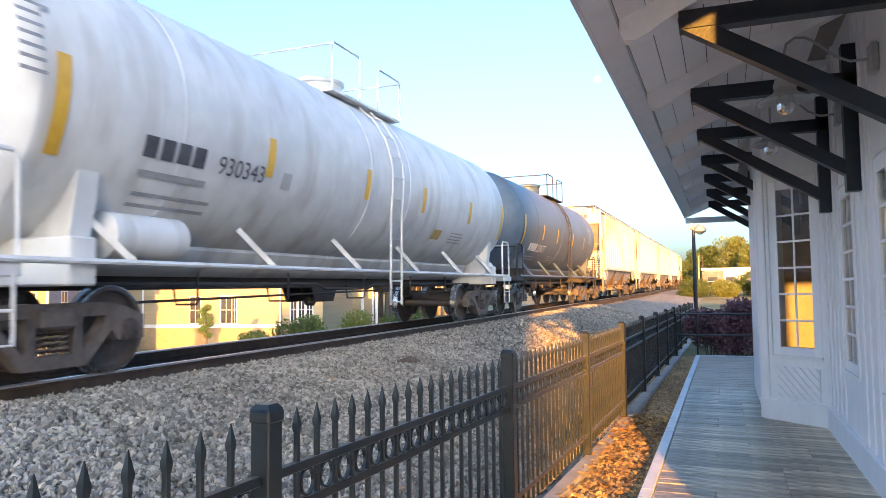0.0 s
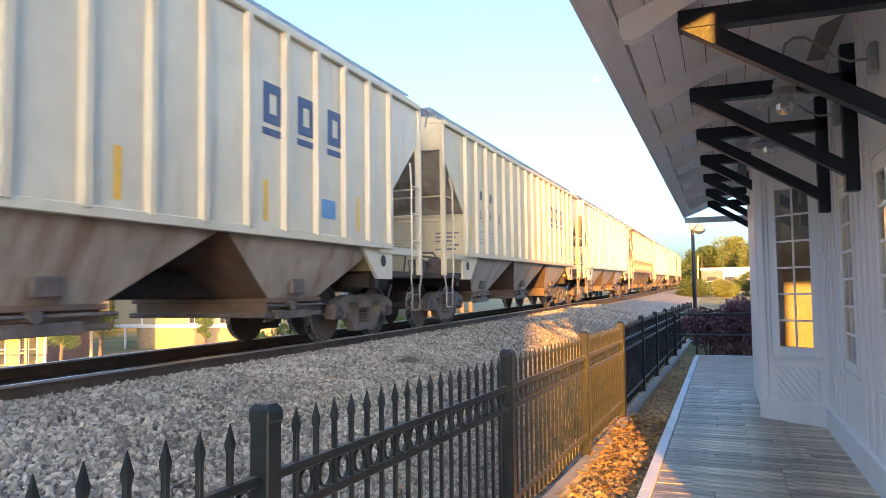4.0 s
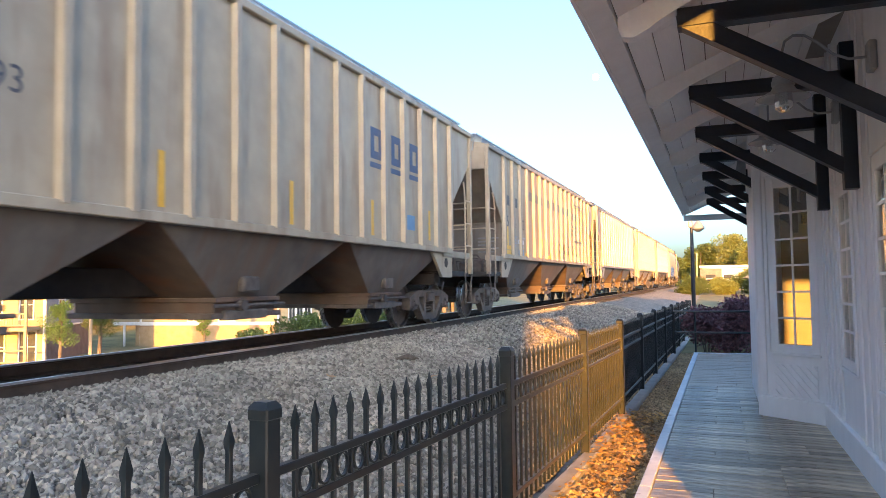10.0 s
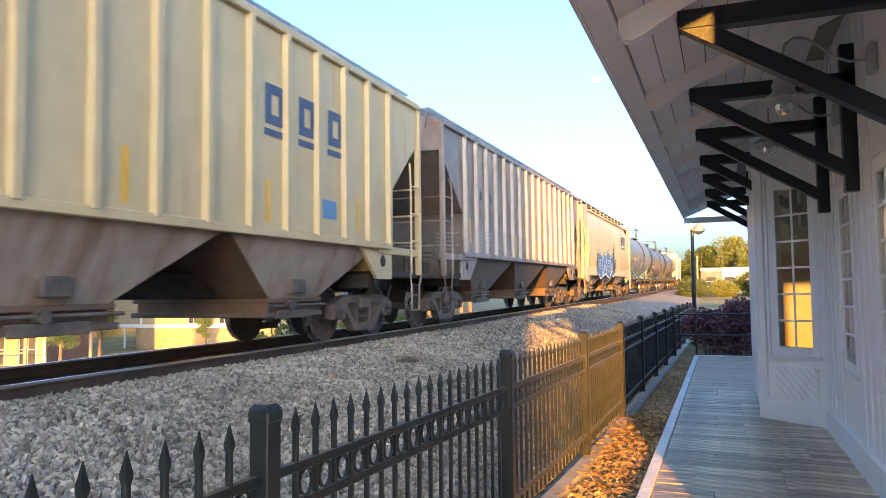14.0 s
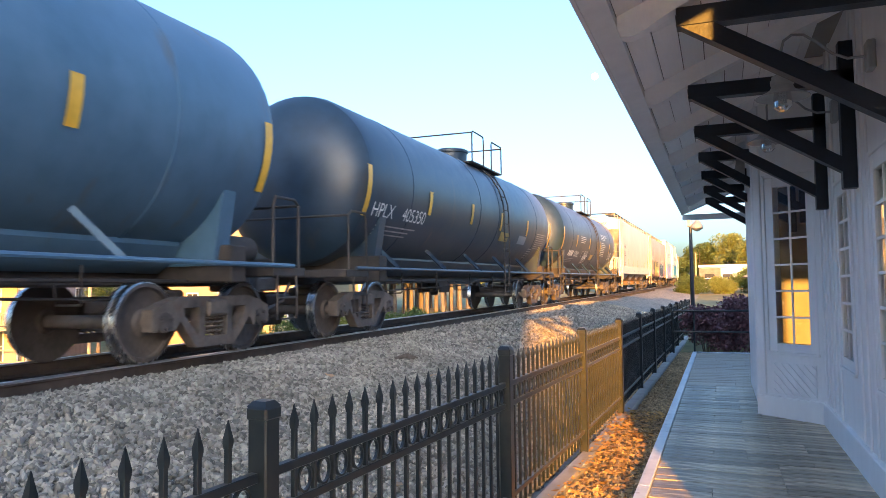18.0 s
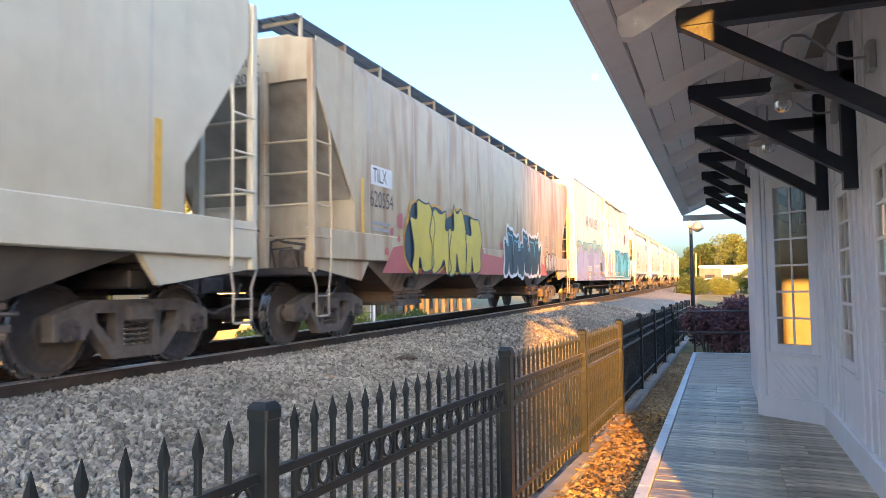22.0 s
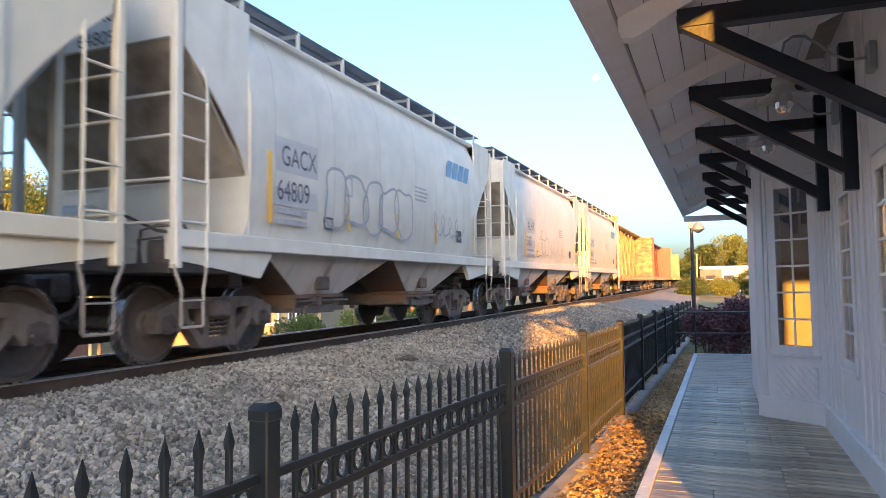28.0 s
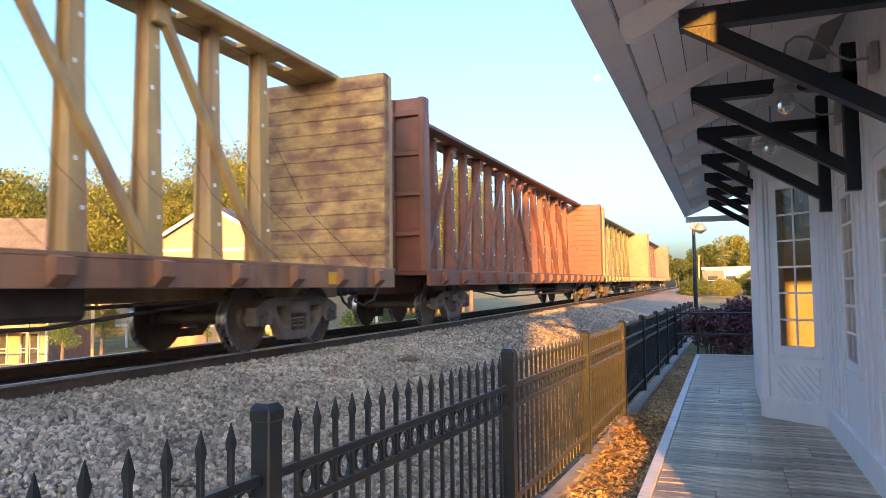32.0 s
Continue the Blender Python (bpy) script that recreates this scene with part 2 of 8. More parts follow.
def ground_grid():
    xs = [-2500, -800, -300, -120, -60, -40, -28, -20, -16, -14, -13, -12.5, -12, -11.5, -11, -10.5, -10, -9.5, -9, -8.55, -8.2, -7.5, -6.8, -6, -5.4, -5.05]
    xs += [-4.7, -4.2, -3.7, -3.2, -2.7, -2.2, -1.9, -1.7, -1.45, -1.2, -0.9, -0.6, 0, 3, 8, 20, 60, 200, 800, 2500]
    ys = [-2500, -600, -150, -60, -30, -15] + list(range(-10, 112, 2)) + [120, 130, 145, 165, 190, 220, 260, 320, 420, 600, 1200, 3500]
    v = [(x, y, ground_z(x, y)) for y in ys for x in xs]
    n = len(xs)
    f = [(j * n + i, j * n + i + 1, (j + 1) * n + i + 1, (j + 1) * n + i) for j in range(len(ys) - 1) for i in range(n - 1)]
    me = bpy.data.meshes.new("ground")
    me.from_pydata(v, [], f)
    for m in (M["grass"], M["ballast_bed"], M["soil"], M["dark_bed"], M["concrete"]):
        me.materials.append(m)
    for p in me.polygons:
        o, s = track_off(p.center.x, p.center.y)
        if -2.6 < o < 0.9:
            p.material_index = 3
        elif -3.4 < o < 5.1:
            p.material_index = 1
        elif 1 < p.center.x < 30 and -30 < p.center.y < 0:
            # unseen pale paving, added to bounce sunlight up under the eave
            p.material_index = 4
        elif p.center.x > -2 and p.center.y < 20 and p.center.y > -60 and p.center.x < 60:
            p.material_index = 2
    return me


# near-black bed from the near rail across to the far shoulder
M["dark_bed"] = surf("near_black_ballast", (0.012, 0.011, 0.010), (0.045, 0.038, 0.032), 22, 0.9, bump=1.0, bscale=25)
solid("ground", ground_grid(), None, "dry grass and soil ground with a raised ballast bed", "ground", kind="structure")

# ---------------------------------------------------------------- rails and ties
def rail(off):
    head, web = Shape(), Shape()
    prof = [(-0.07, -0.17), (0.07, -0.17), (0.07, -0.155), (0.012, -0.13), (0.012, -0.045), (0.036, -0.038), (0.036, -0.022), (-0.036, -0.022), (-0.036, -0.038), (-0.012, -0.045), (-0.012, -0.13), (-0.07, -0.155)]
    cap = [(-0.036, -0.022), (0.036, -0.022), (0.036, -0.006), (0.028, 0.0), (-0.028, 0.0), (-0.036, -0.006)]
    stations = [-40, -20] + list(range(-8, 96, 2)) + list(range(96, 420, 6))
    for sh, pr in ((web, prof), (head, cap)):
        rings = []
        for s in stations:
            p, a = on_track(s, off)
            rings.append([(p.x + q[0] * math.cos(a), p.y + q[0] * math.sin(a), p.z + q[1]) for q in pr])
        sh.loft(rings)
    return web, head


for off, label in ((0.753, "near rusty steel rail with a polished running surface"), (-0.753, "far rusty steel rail with a polished running surface")):
    web, head = rail(off)
    r = solid("rail", web.mesh("rail", 25), M["rail_rust"], label[label.index(" ") + 1:], "rail", "track rails")
    part("rail_head", head, M["rail_top"], r, "polished bright running surface")

tie_mesh = Shape().cbox(-1.3, 1.3, -0.115, 0.115, -0.17, 0.0, 0.012).mesh("railway_tie")
for i in range(150):
    s = -6 + i * 0.5
    p, a = on_track(s)
    solid("railway_tie", tie_mesh, M["tie"], "dark creosoted wooden tie bedded in ballast", "railway tie", "ties under the rails", m=pose(p.x, p.y, p.z - 0.172, 0, 0, math.degrees(a)))

# ---------------------------------------------------------------- loose stones
ICO_V = np.array([(0, 0, 1), (0.894, 0, 0.447), (0.276, 0.851, 0.447), (-0.724, 0.526, 0.447), (-0.724, -0.526, 0.447), (0.276, -0.851, 0.447),
                  (0.724, 0.526, -0.447), (-0.276, 0.851, -0.447), (-0.894, 0, -0.447), (-0.276, -0.851, -0.447), (0.724, -0.526, -0.447), (0, 0, -1)])
ICO_F = np.array([(0, 1, 2), (0, 2, 3), (0, 3, 4), (0, 4, 5), (0, 5, 1), (1, 6, 2), (2, 7, 3), (3, 8, 4), (4, 9, 5), (5, 10, 1),
                  (2, 6, 7), (3, 7, 8), (4, 8, 9), (5, 9, 10), (1, 10, 6), (11, 7, 6), (11, 8, 7), (11, 9, 8), (11, 10, 9), (11, 6, 10)])


def stones(name, spots, sizes, seed):
    """Broken stones: jittered, flattened twenty-faced lumps at the spots."""
    rng = np.random.default_rng(seed)
    n = len(spots)
    v = np.repeat(ICO_V[None], n, 0) * rng.uniform(0.55, 1.35, (n, 12, 1))
    v *= rng.uniform(0.6, 1.25, (n, 1, 3))
    a, b = rng.uniform(0, 2 * np.pi, n), rng.uniform(-0.6, 0.6, n)
    ca, sa, cb, sb = np.cos(a), np.sin(a), np.cos(b), np.sin(b)
    zero, one = np.zeros(n), np.ones(n)
    ra = np.stack([ca, -sa, zero, sa, ca, zero, zero, zero, one], 1).reshape(n, 3, 3)
    rb = np.stack([one, zero, zero, zero, cb, -sb, zero, sb, cb], 1).reshape(n, 3, 3)
    v = np.einsum("nij,nkj->nki", ra @ rb, v) * sizes[:, None, None] + spots[:, None, :]
    t = ICO_F[None] + (np.arange(n) * 12)[:, None, None]
    return big_mesh(name, v.reshape(-1, 3), t.reshape(-1, 3))


def scatter(x0, x1, y0, y1, count, seed, keep=None):
    rng = np.random.default_rng(seed)
    xy = np.stack([rng.uniform(x0, x1, count), rng.uniform(y0, y1, count)], 1)
    return np.array([(x, y, ground_z(x, y)) for x, y in xy if keep is None or keep(x, y)])


rng = np.random.default_rng(4)
near = scatter(-5.98, -1.5, 1.5, 13, 56000, 1)
mid = scatter(-5.98, -1.35, 13, 34, 19000, 2)
spots = np.concatenate([near, mid])
spots[:, 2] += rng.uniform(0.0, 0.03, len(spots)) + 0.05 * np.clip((-4.9 - spots[:, 0]) / 0.5, 0, 1)
sizes = np.concatenate([rng.uniform(0.013, 0.036, len(near)), rng.uniform(0.02, 0.042, len(mid))])
solid("track_ballast", stones("track_ballast", spots, sizes, 7), M["ballast"], "crushed grey granite ballast heaped beside the rails", "ballast", kind="stuff")
strip = scatter(-1.42, -0.70, 3.5, 20, 15000, 3)
strip[:, 2] += rng.uniform(-0.004, 0.012, len(strip))
solid("path_gravel", stones("path_gravel", strip, rng.uniform(0.012, 0.026, len(strip)), 8), M["gravel"], "brown pebbles between fence and platform", "gravel", kind="stuff")


def leaf_litter():
    r = np.random.default_rng(11)
    n = 1000
    u = r.uniform(0, 1, n)
    y = 5.2 + 4.9 * u ** 0.8
    x = r.uniform(-1.32, -0.74, n)
    heap = np.exp(-((y - 9.3) / 0.7) ** 2) * np.clip((-0.72 - x) * 3, 0, 1)
    z = -0.10 + r.uniform(0.0, 0.03, n) + heap * r.uniform(0, 0.03, n)
    a, tx, ty, sc = r.uniform(0, 6.283, n), r.uniform(-0.35, 0.35, n), r.uniform(-0.35, 0.35, n), r.uniform(0.018, 0.05, n)
    base = np.array([(-1, 0, 0.12), (-0.3, -0.55, 0), (0.5, -0.4, 0.02), (1, 0, 0.15), (0.5, 0.4, 0.02), (-0.3, 0.55, 0)])
    v = np.repeat(base[None], n, 0) * sc[:, None, None]
    ca, sa = np.cos(a)[:, None], np.sin(a)[:, None]
    vx, vy = v[:, :, 0] * ca - v[:, :, 1] * sa, v[:, :, 0] * sa + v[:, :, 1] * ca
    vz = v[:, :, 2] + vx * tx[:, None] + vy * ty[:, None]
    out = np.stack([vx + x[:, None], vy + y[:, None], vz + z[:, None] + 0.03], 2)
    t = np.array([(0, 1, 5), (1, 2, 4), (1, 4, 5), (2, 3, 4)])[None] + (np.arange(n) * 6)[:, None, None]
    return big_mesh("fallen_leaves", out.reshape(-1, 3), t.reshape(-1, 3))


solid("fallen_leaves", leaf_litter(), M["leaf_fall"], "dry orange autumn leaves drifted against the fence foot", "leaves", kind="stuff")

# ---------------------------------------------------------------- fence
POSTS = [(-1.66, -0.2), (-1.575, 2.25), (-1.42, 4.91), (-1.33, 7.43), (-1.275, 9.88), (-1.255, 12.26), (-1.23, 14.62), (-1.205, 16.93), (-1.18, 19.2), (-1.16, 21.6), (-1.14, 24.0), (-1.12, 26.4), (-1.10, 28.8)]
FENCE_TOP, FENCE_FOOT = 1.2, -0.06

post_mesh = Shape().cbox(-0.042, 0.042, -0.042, 0.042, -0.1, 1.155, 0.006).mesh("post")
cap_sh = Shape().cbox(-0.047, 0.047, -0.047, 0.047, 1.135, 1.183, 0.007)
cap_sh.loft([[(sx * 0.044, sy * 0.044, 1.183) for sx, sy in ((-1, -1), (1, -1), (1, 1), (-1, 1))], [(sx * 0.028, sy * 0.028, 1.203) for sx, sy in ((-1, -1), (1, -1), (1, 1), (-1, 1))]])
cap_mesh = cap_sh.mesh("post_cap")
pk = Shape().cbox(-0.0105, 0.0105, -0.0105, 0.0105, 0.03, 1.08, 0.0025)
pk.loft([[(sx * w, sy * w, z) for sx, sy in ((-1, -1), (1, -1), (1, 1), (-1, 1))] for w, z in ((0.0105, 1.068), (0.013, 1.084), (0.013, 1.1), (0.0105, 1.112), (0.001, 1.164))])
picket_mesh = pk.mesh("picket", 20)


def ring_mesh():
    sh = Shape()
    n = 18
    rings = []
    for k in range(n + 1):
        a = 2 * math.pi * k / n
        c, s = math.cos(a), math.sin(a)
        rings.append([(i * 0.007, c * (0.043 + j * 0.005), s * (0.052 + j * 0.005)) for i, j in ((-1, -1), (1, -1), (1, 1), (-1, 1))])
    return sh.loft(rings, cap=False).mesh("ring", 50)


RING = ring_mesh()
fence = thing("picket_fence", "black powder-coated steel picket fence with a ring frieze", "fence")
for i in range(len(POSTS) - 1):
    (x0, y0), (x1, y1) = POSTS[i], POSTS[i + 1]
    length = math.hypot(x1 - x0, y1 - y0)
    ang = math.degrees(math.atan2(-(x1 - x0), y1 - y0))
    at = pose(x0, y0, 0, 0, 0, ang)
    part("post", post_mesh, M["fence"], fence, m=at)
    part("post_cap", cap_mesh, M["fence"], fence, m=at)
    for z in (0.935, 0.79, 0.15):
        part("fence_rail", Shape().cbox(-0.018, 0.018, 0.05, length - 0.05, z - 0.018, z + 0.018, 0.004), M["fence"], fence, m=at)
    count = (15, 18)[i] if i < 2 else 18
    step = (length - 0.1) / (count + 1)
    for k in range(count):
        yk = 0.05 + step * (k + 1)
        part("picket", picket_mesh, M["fence"], fence, m=at @ pose(0, yk, 0))
        if i < 7:
            part("ring", RING, M["fence"], fence, m=at @ pose(0, yk + step / 2, 0.8625))
last = POSTS[-1]
part("post", post_mesh, M["fence"], fence, m=pose(last[0], last[1], 0))
for i in range(10):
    (x0, y0), (x1, y1) = POSTS[i + 1], POSTS[i + 2]
    sh = Shape().cbox(-0.09, 0.07, 0.03, math.hypot(x1 - x0, y1 - y0) - 0.01, -0.3, -0.035 - 0.01 * (i % 3), 0.02)
    solid("kerb_stone", sh, M["concrete"], "rough concrete kerb under the fence", "kerb", "kerbs under the fence", m=pose(x0 + 0.06, y0, 0, 0, 0, math.degrees(math.atan2(-(x1 - x0), y1 - y0))))

# ---------------------------------------------------------------- platform
DECK_END = 18.9
sub = Shape().box(-0.6, 2.5, -4, DECK_END - 0.02, -0.4, -0.045)
deck = solid("platform_deck", sub, M["tie"], "weathered grey wooden platform deck beside the station", "platform", kind="structure")
pitch = 0.14
plank_meshes = {}
r = random.Random(5)
rows = int((DECK_END + 4.0) / pitch)
for i in range(rows):
    y = -4.0 + i * pitch
    cut = r.choice((-0.1, 0.2, 0.45, 0.75))
    for x0, x1 in ((-0.565, cut), (cut, 1.16)):
        key = (round(x0, 2), round(x1, 2), y > 12.6)
        if key not in plank_meshes:
            plank_meshes[key] = Shape().cbox(x0 + 0.002, x1 - 0.002, 0.004, pitch - 0.006, -0.04, 0.0, 0.005).mesh("plank")
        part("plank", plank_meshes[key], M["plank_bare"] if y > 12.6 else M["plank"], deck, m=pose(0, y, r.uniform(-0.004, 0.002)))
for i in range(10):
    y0 = -4.0 + i * 2.52
    part("edge_board", Shape().cbox(-0.665, -0.567, y0, min(DECK_END, y0 + 2.515), -0.22, 0.012, 0.005), M["edge_white"], deck, "white painted edge board")
part("end_board", Shape().cbox(-0.665, 2.5, DECK_END, DECK_END + 0.09, -0.22, 0.012, 0.005), M["edge_white"], deck, "white painted edge board")

# handrail of iron pipe at the platform's end
hr = thing("handrail", "dark iron pipe handrail at the platform's end", "handrail")
for x in (-1.12, -0.62, 0.9):
    part("post", Shape().tube([(x, 19.05, -0.1), (x, 19.05, 1.02)], 0.024, 10), M["fence"], hr)
for z in (1.02, 0.5):
    part("pipe", Shape().tube([(-1.12, 19.05, z), (2.4, 19.05, z)], 0.024, 10), M["fence"], hr)

# ---------------------------------------------------------------- station building
WX = 1.13
BAY = [(1.13, 9.44), (0.45, 10.03), (0.45, 13.2), (1.13, 13.8)]
WALL_TOP = 4.35
st = thing("station_building", "white board-and-batten railway station with a deep bracketed eave", "building", kind="structure")


def wall_with_holes(x0, x1, y0, y1, z0, z1, holes):
    """A wall along y between x0 and x1 with openings (ya, yb, za, zb)."""
    sh = Shape()
    y = y0
    for ya, yb, za, zb in sorted(holes):
        sh.box(x0, x1, y, ya, z0, z1)
        sh.box(x0, x1, ya, yb, z0, za)
        sh.box(x0, x1, ya, yb, zb, z1)
        y = yb
    sh.box(x0, x1, y, y1, z0, z1)
    return sh


WINS = [(7.43, 8.09), (5.62, 6.28), (3.81, 4.47), (2.0, 2.66)]
part("wall", wall_with_holes(WX, WX + 0.16, 0.56, 9.5, -0.1, WALL_TOP, [(a, b, 0.86, 2.52) for a, b in WINS]), M["white_paint"], st)
part("back_wall", Shape().box(WX, 4.2, 0.41, 0.57, -0.1, 5.2).box(5.15, 8.5, 0.41, 0.57, -0.1, 5.2).box(4.2, 5.15, 0.41, 0.57, -0.1, 2.12).box(4.2, 5.15, 0.41, 0.57, 3.54, 5.2), M["white_paint"], st)
part("far_wall", Shape().box(WX, 8.5, 17.6, 17.76, -0.1, 5.2), M["white_paint"], st)
part("side_wall", Shape().box(WX, WX + 0.16, 13.8, 17.6, -0.1, WALL_TOP), M["white_paint"], st)
part("rear_wall", Shape().box(8.34, 8.5, 0.56, 17.6, -0.1, WALL_TOP), M["white_paint"], st)
M["room"] = surf("interior_plaster", (0.24, 0.22, 0.19), (0.34, 0.32, 0.28), 4, 0.8)
part("room_floor", Shape().prism([(1.2, 1.0), (8.3, 1.0), (8.3, 17.6), (1.2, 17.6), (1.2, 13.75), (0.56, 13.15), (0.56, 10.08), (1.2, 9.52)], -0.06, 0.02, "z"), M["plank"], st)
part("partition", Shape().box(0.62, 8.3, 13.25, 13.33, 0, 4.2), M["room"], st)
part("room_ceiling", Shape().box(0.62, 8.3, 1.0, 13.25, 4.1, 4.14), M["room"], st)
batten = Shape().cbox(WX - 0.018, WX, -0.026, 0.026, 0.25, WALL_TOP, 0.004).mesh("batten")
y = 0.7
while y < 9.4:
    if all(not (a - 0.13 < y < b + 0.13) for a, b in WINS):
        part("batten", batten, M["white_paint"], st, m=pose(0, y, 0))
    y += 0.29
base_sh = Shape().cbox(WX - 0.045, WX + 0.01, 0.5, 9.42, -0.02, 0.25, 0.008)
part("baseboard", base_sh, M["white_paint"], st)


def window(origin, ang, width, z0, z1, cols, rws, parent):
    """A painted sash in a wall: local y runs along the wall, local x into the room."""
    w = part("window", Shape().add([(0.009, 0.02, z0 + 0.02), (0.009, 0.02, z1 - 0.02), (0.009, width - 0.02, z1 - 0.02), (0.009, width - 0.02, z0 + 0.02)], [(0, 1, 2, 3)]), M["glass"], parent, "multi-pane window with white muntins", m=pose(origin[0], origin[1], 0, 0, 0, ang))
    w.visible_shadow = False
    fr = Shape()
    for a, b, c, d in ((-0.07, 0.035, z0 - 0.05, z1 + 0.08), (width - 0.035, width + 0.07, z0 - 0.05, z1 + 0.08)):
        fr.cbox(-0.012, 0.10, a, b, c, d, 0.003)
    fr.cbox(-0.012, 0.10, 0.035, width - 0.035, z1 - 0.04, z1 + 0.08, 0.003).cbox(-0.012, 0.10, 0.035, width - 0.035, z0 - 0.05, z0 + 0.05, 0.003)
    part("window_frame", fr, M["white_paint"], w)
    bd = Shape().cbox(-0.024, 0.0, -0.115, -0.078, z0 - 0.05, z1 + 0.125, 0.006).cbox(-0.024, 0.0, width + 0.078, width + 0.115, z0 - 0.05, z1 + 0.125, 0.006).cbox(-0.024, 0.0, -0.075, width + 0.075, z1 + 0.088, z1 + 0.125, 0.006)
    part("casing_bead", bd, M["white_paint"], w)
    part("window_sill", Shape().cbox(-0.03, 0.0, -0.08, width + 0.08, z0 - 0.085, z0 - 0.052, 0.005), M["white_paint"], w)
    for k in range(1, cols):
        yk = 0.035 + (width - 0.07) * k / cols
        part("muntin", Shape().box(-0.004, 0.008, yk - 0.012, yk + 0.012, z0 + 0.05, z1 - 0.04), M["white_paint"], w)
    for k in range(1, rws):
        zk = z0 + 0.05 + (z1 - z0 - 0.09) * k / rws
        part("muntin", Shape().box(-0.005, 0.0078, 0.035, width - 0.035, zk - 0.012, zk + 0.012), M["white_paint"], w)
    return w


M["glass"] = clear("window_glass")
for a, b in WINS:
    window((WX, a), 0, b - a, 0.86, 2.52, 2, 6, st)

# bay: angled face with a tall window, front face, far angled face
bay_len = math.hypot(0.68, 0.59)
bay_ang = math.degrees(math.atan2(-(0.45 - 1.13), 10.03 - 9.44))
bay = part("bay", wall_with_holes(0, 0.14, 0, bay_len, -0.1, WALL_TOP, [(0.14, 0.66, 0.85, 2.88)]), M["white_paint"], st, "angled white bay wall", m=pose(1.13, 9.44, 0, 0, 0, bay_ang))
part("bay_front", Shape().box(0.45, 0.59, 10.03, 13.2, -0.1, WALL_TOP), M["white_paint"], st)
part("bay_side", Shape().beam((1.13, 13.8, 2.0), (0.52, 13.2, 2.0), 0.14, 4.7), M["white_paint"], st)
window((1.13 - 0.14 * 0.755, 9.44 + 0.14 * 0.655), bay_ang, 0.52, 0.85, 2.88, 2, 6, st)
bb = Shape().cbox(-0.05, 0.01, -0.02, bay_len + 0.02, -0.02, 0.25, 0.008)
part("baseboard", bb, M["white_paint"], st, m=pose(1.13, 9.44, 0, 0, 0, bay_ang))
part("corner_board", Shape().cbox(-0.03, 0.03, bay_len - 0.1, bay_len + 0.03, 0.25, WALL_TOP, 0.006), M["white_paint"], st, m=pose(1.13, 9.44, 0, 0, 0, bay_ang))
part("corner_board", Shape().cbox(0.42, 0.50, 10.0, 10.16, 0.25, WALL_TOP, 0.006), M["white_paint"], st)
part("corner_board", Shape().cbox(-0.025, 0.03, 0.0, 0.05, 0.25, WALL_TOP, 0.006), M["white_paint"], st, m=pose(1.13, 9.44, 0, 0, 0, bay_ang))
# diagonal board panel under the bay window: strips cut to a rectangle, with open joints
def cut_to(poly, axis, limit, keep_low):
    out = []
    for i, p in enumerate(poly):
        q = poly[(i + 1) % len(poly)]
        ip, iq = (p[axis] <= limit) == keep_low, (q[axis] <= limit) == keep_low
        if ip:
            out.append(p)
        if ip != iq:
            t = (limit - p[axis]) / (q[axis] - p[axis])
            out.append((p[0] + t * (q[0] - p[0]), p[1] + t * (q[1] - p[1])))
    return out


for k in range(-6, 9):
    y0 = 0.10 + k * 0.105
    strip = [(y0 + 0.38, 0.66), (y0 + 0.473, 0.66), (y0 + 0.093, 0.28), (y0, 0.28)]
    for axis, limit, low in ((0, 0.115, False), (0, 0.685, True)):
        strip = cut_to(strip, axis, limit, low) if len(strip) > 2 else strip
    if len(strip) > 2:
        part("diagonal_board", Shape().prism(strip, -0.02, 0.0), M["white_paint"], st, m=pose(1.13, 9.44, 0, 0, 0, bay_ang))

# roof: a sloping deck over rafters, with a boxed trim along the eave
EAVE_X, EAVE_Z, SLOPE = -0.77, 3.37, 0.42
ROOF_Y0, ROOF_Y1 = 0.45, 18.0


def roof_under(x):
    return 3.46 + SLOPE * (x + 0.58)


RIDGE = 4.8
M["shingle"] = surf("dark_shingle", (0.06, 0.06, 0.06), (0.14, 0.13, 0.12), 8, 0.9, bump=0.6)
part("roof", Shape().prism([(EAVE_X - 0.03, roof_under(EAVE_X) + 0.03), (RIDGE, roof_under(RIDGE) + 0.03), (10.4, roof_under(EAVE_X) + 0.03), (10.4, roof_under(EAVE_X) + 0.10), (RIDGE, roof_under(RIDGE) + 0.12), (EAVE_X - 0.03, roof_under(EAVE_X) + 0.11)], ROOF_Y0, ROOF_Y1, "y"), M["shingle"], st)
x = -0.60
while x < 1.3:
    cuts = [ROOF_Y0] + [ROOF_Y0 + 0.4 + 3.6 * k + 1.2 * ((x * 7.3) % 1.0) for k in range(5)] + [ROOF_Y1]
    for ya, yb in zip(cuts, cuts[1:]):
        part("soffit_board", Shape().prism([(x, roof_under(x)), (x + 0.172, roof_under(x + 0.172)), (x + 0.172, roof_under(x + 0.172) + 0.022), (x, roof_under(x) + 0.022)], ya + 0.002, yb - 0.002, "y"), M["soffit"], st)
    x += 0.18
part("fascia", Shape().prism([(EAVE_X, EAVE_Z - 0.01), (-0.61, EAVE_Z + 0.035), (-0.61, EAVE_Z + 0.10), (EAVE_X, EAVE_Z + 0.06)], ROOF_Y0, ROOF_Y1, "y"), M["white_paint"], st)
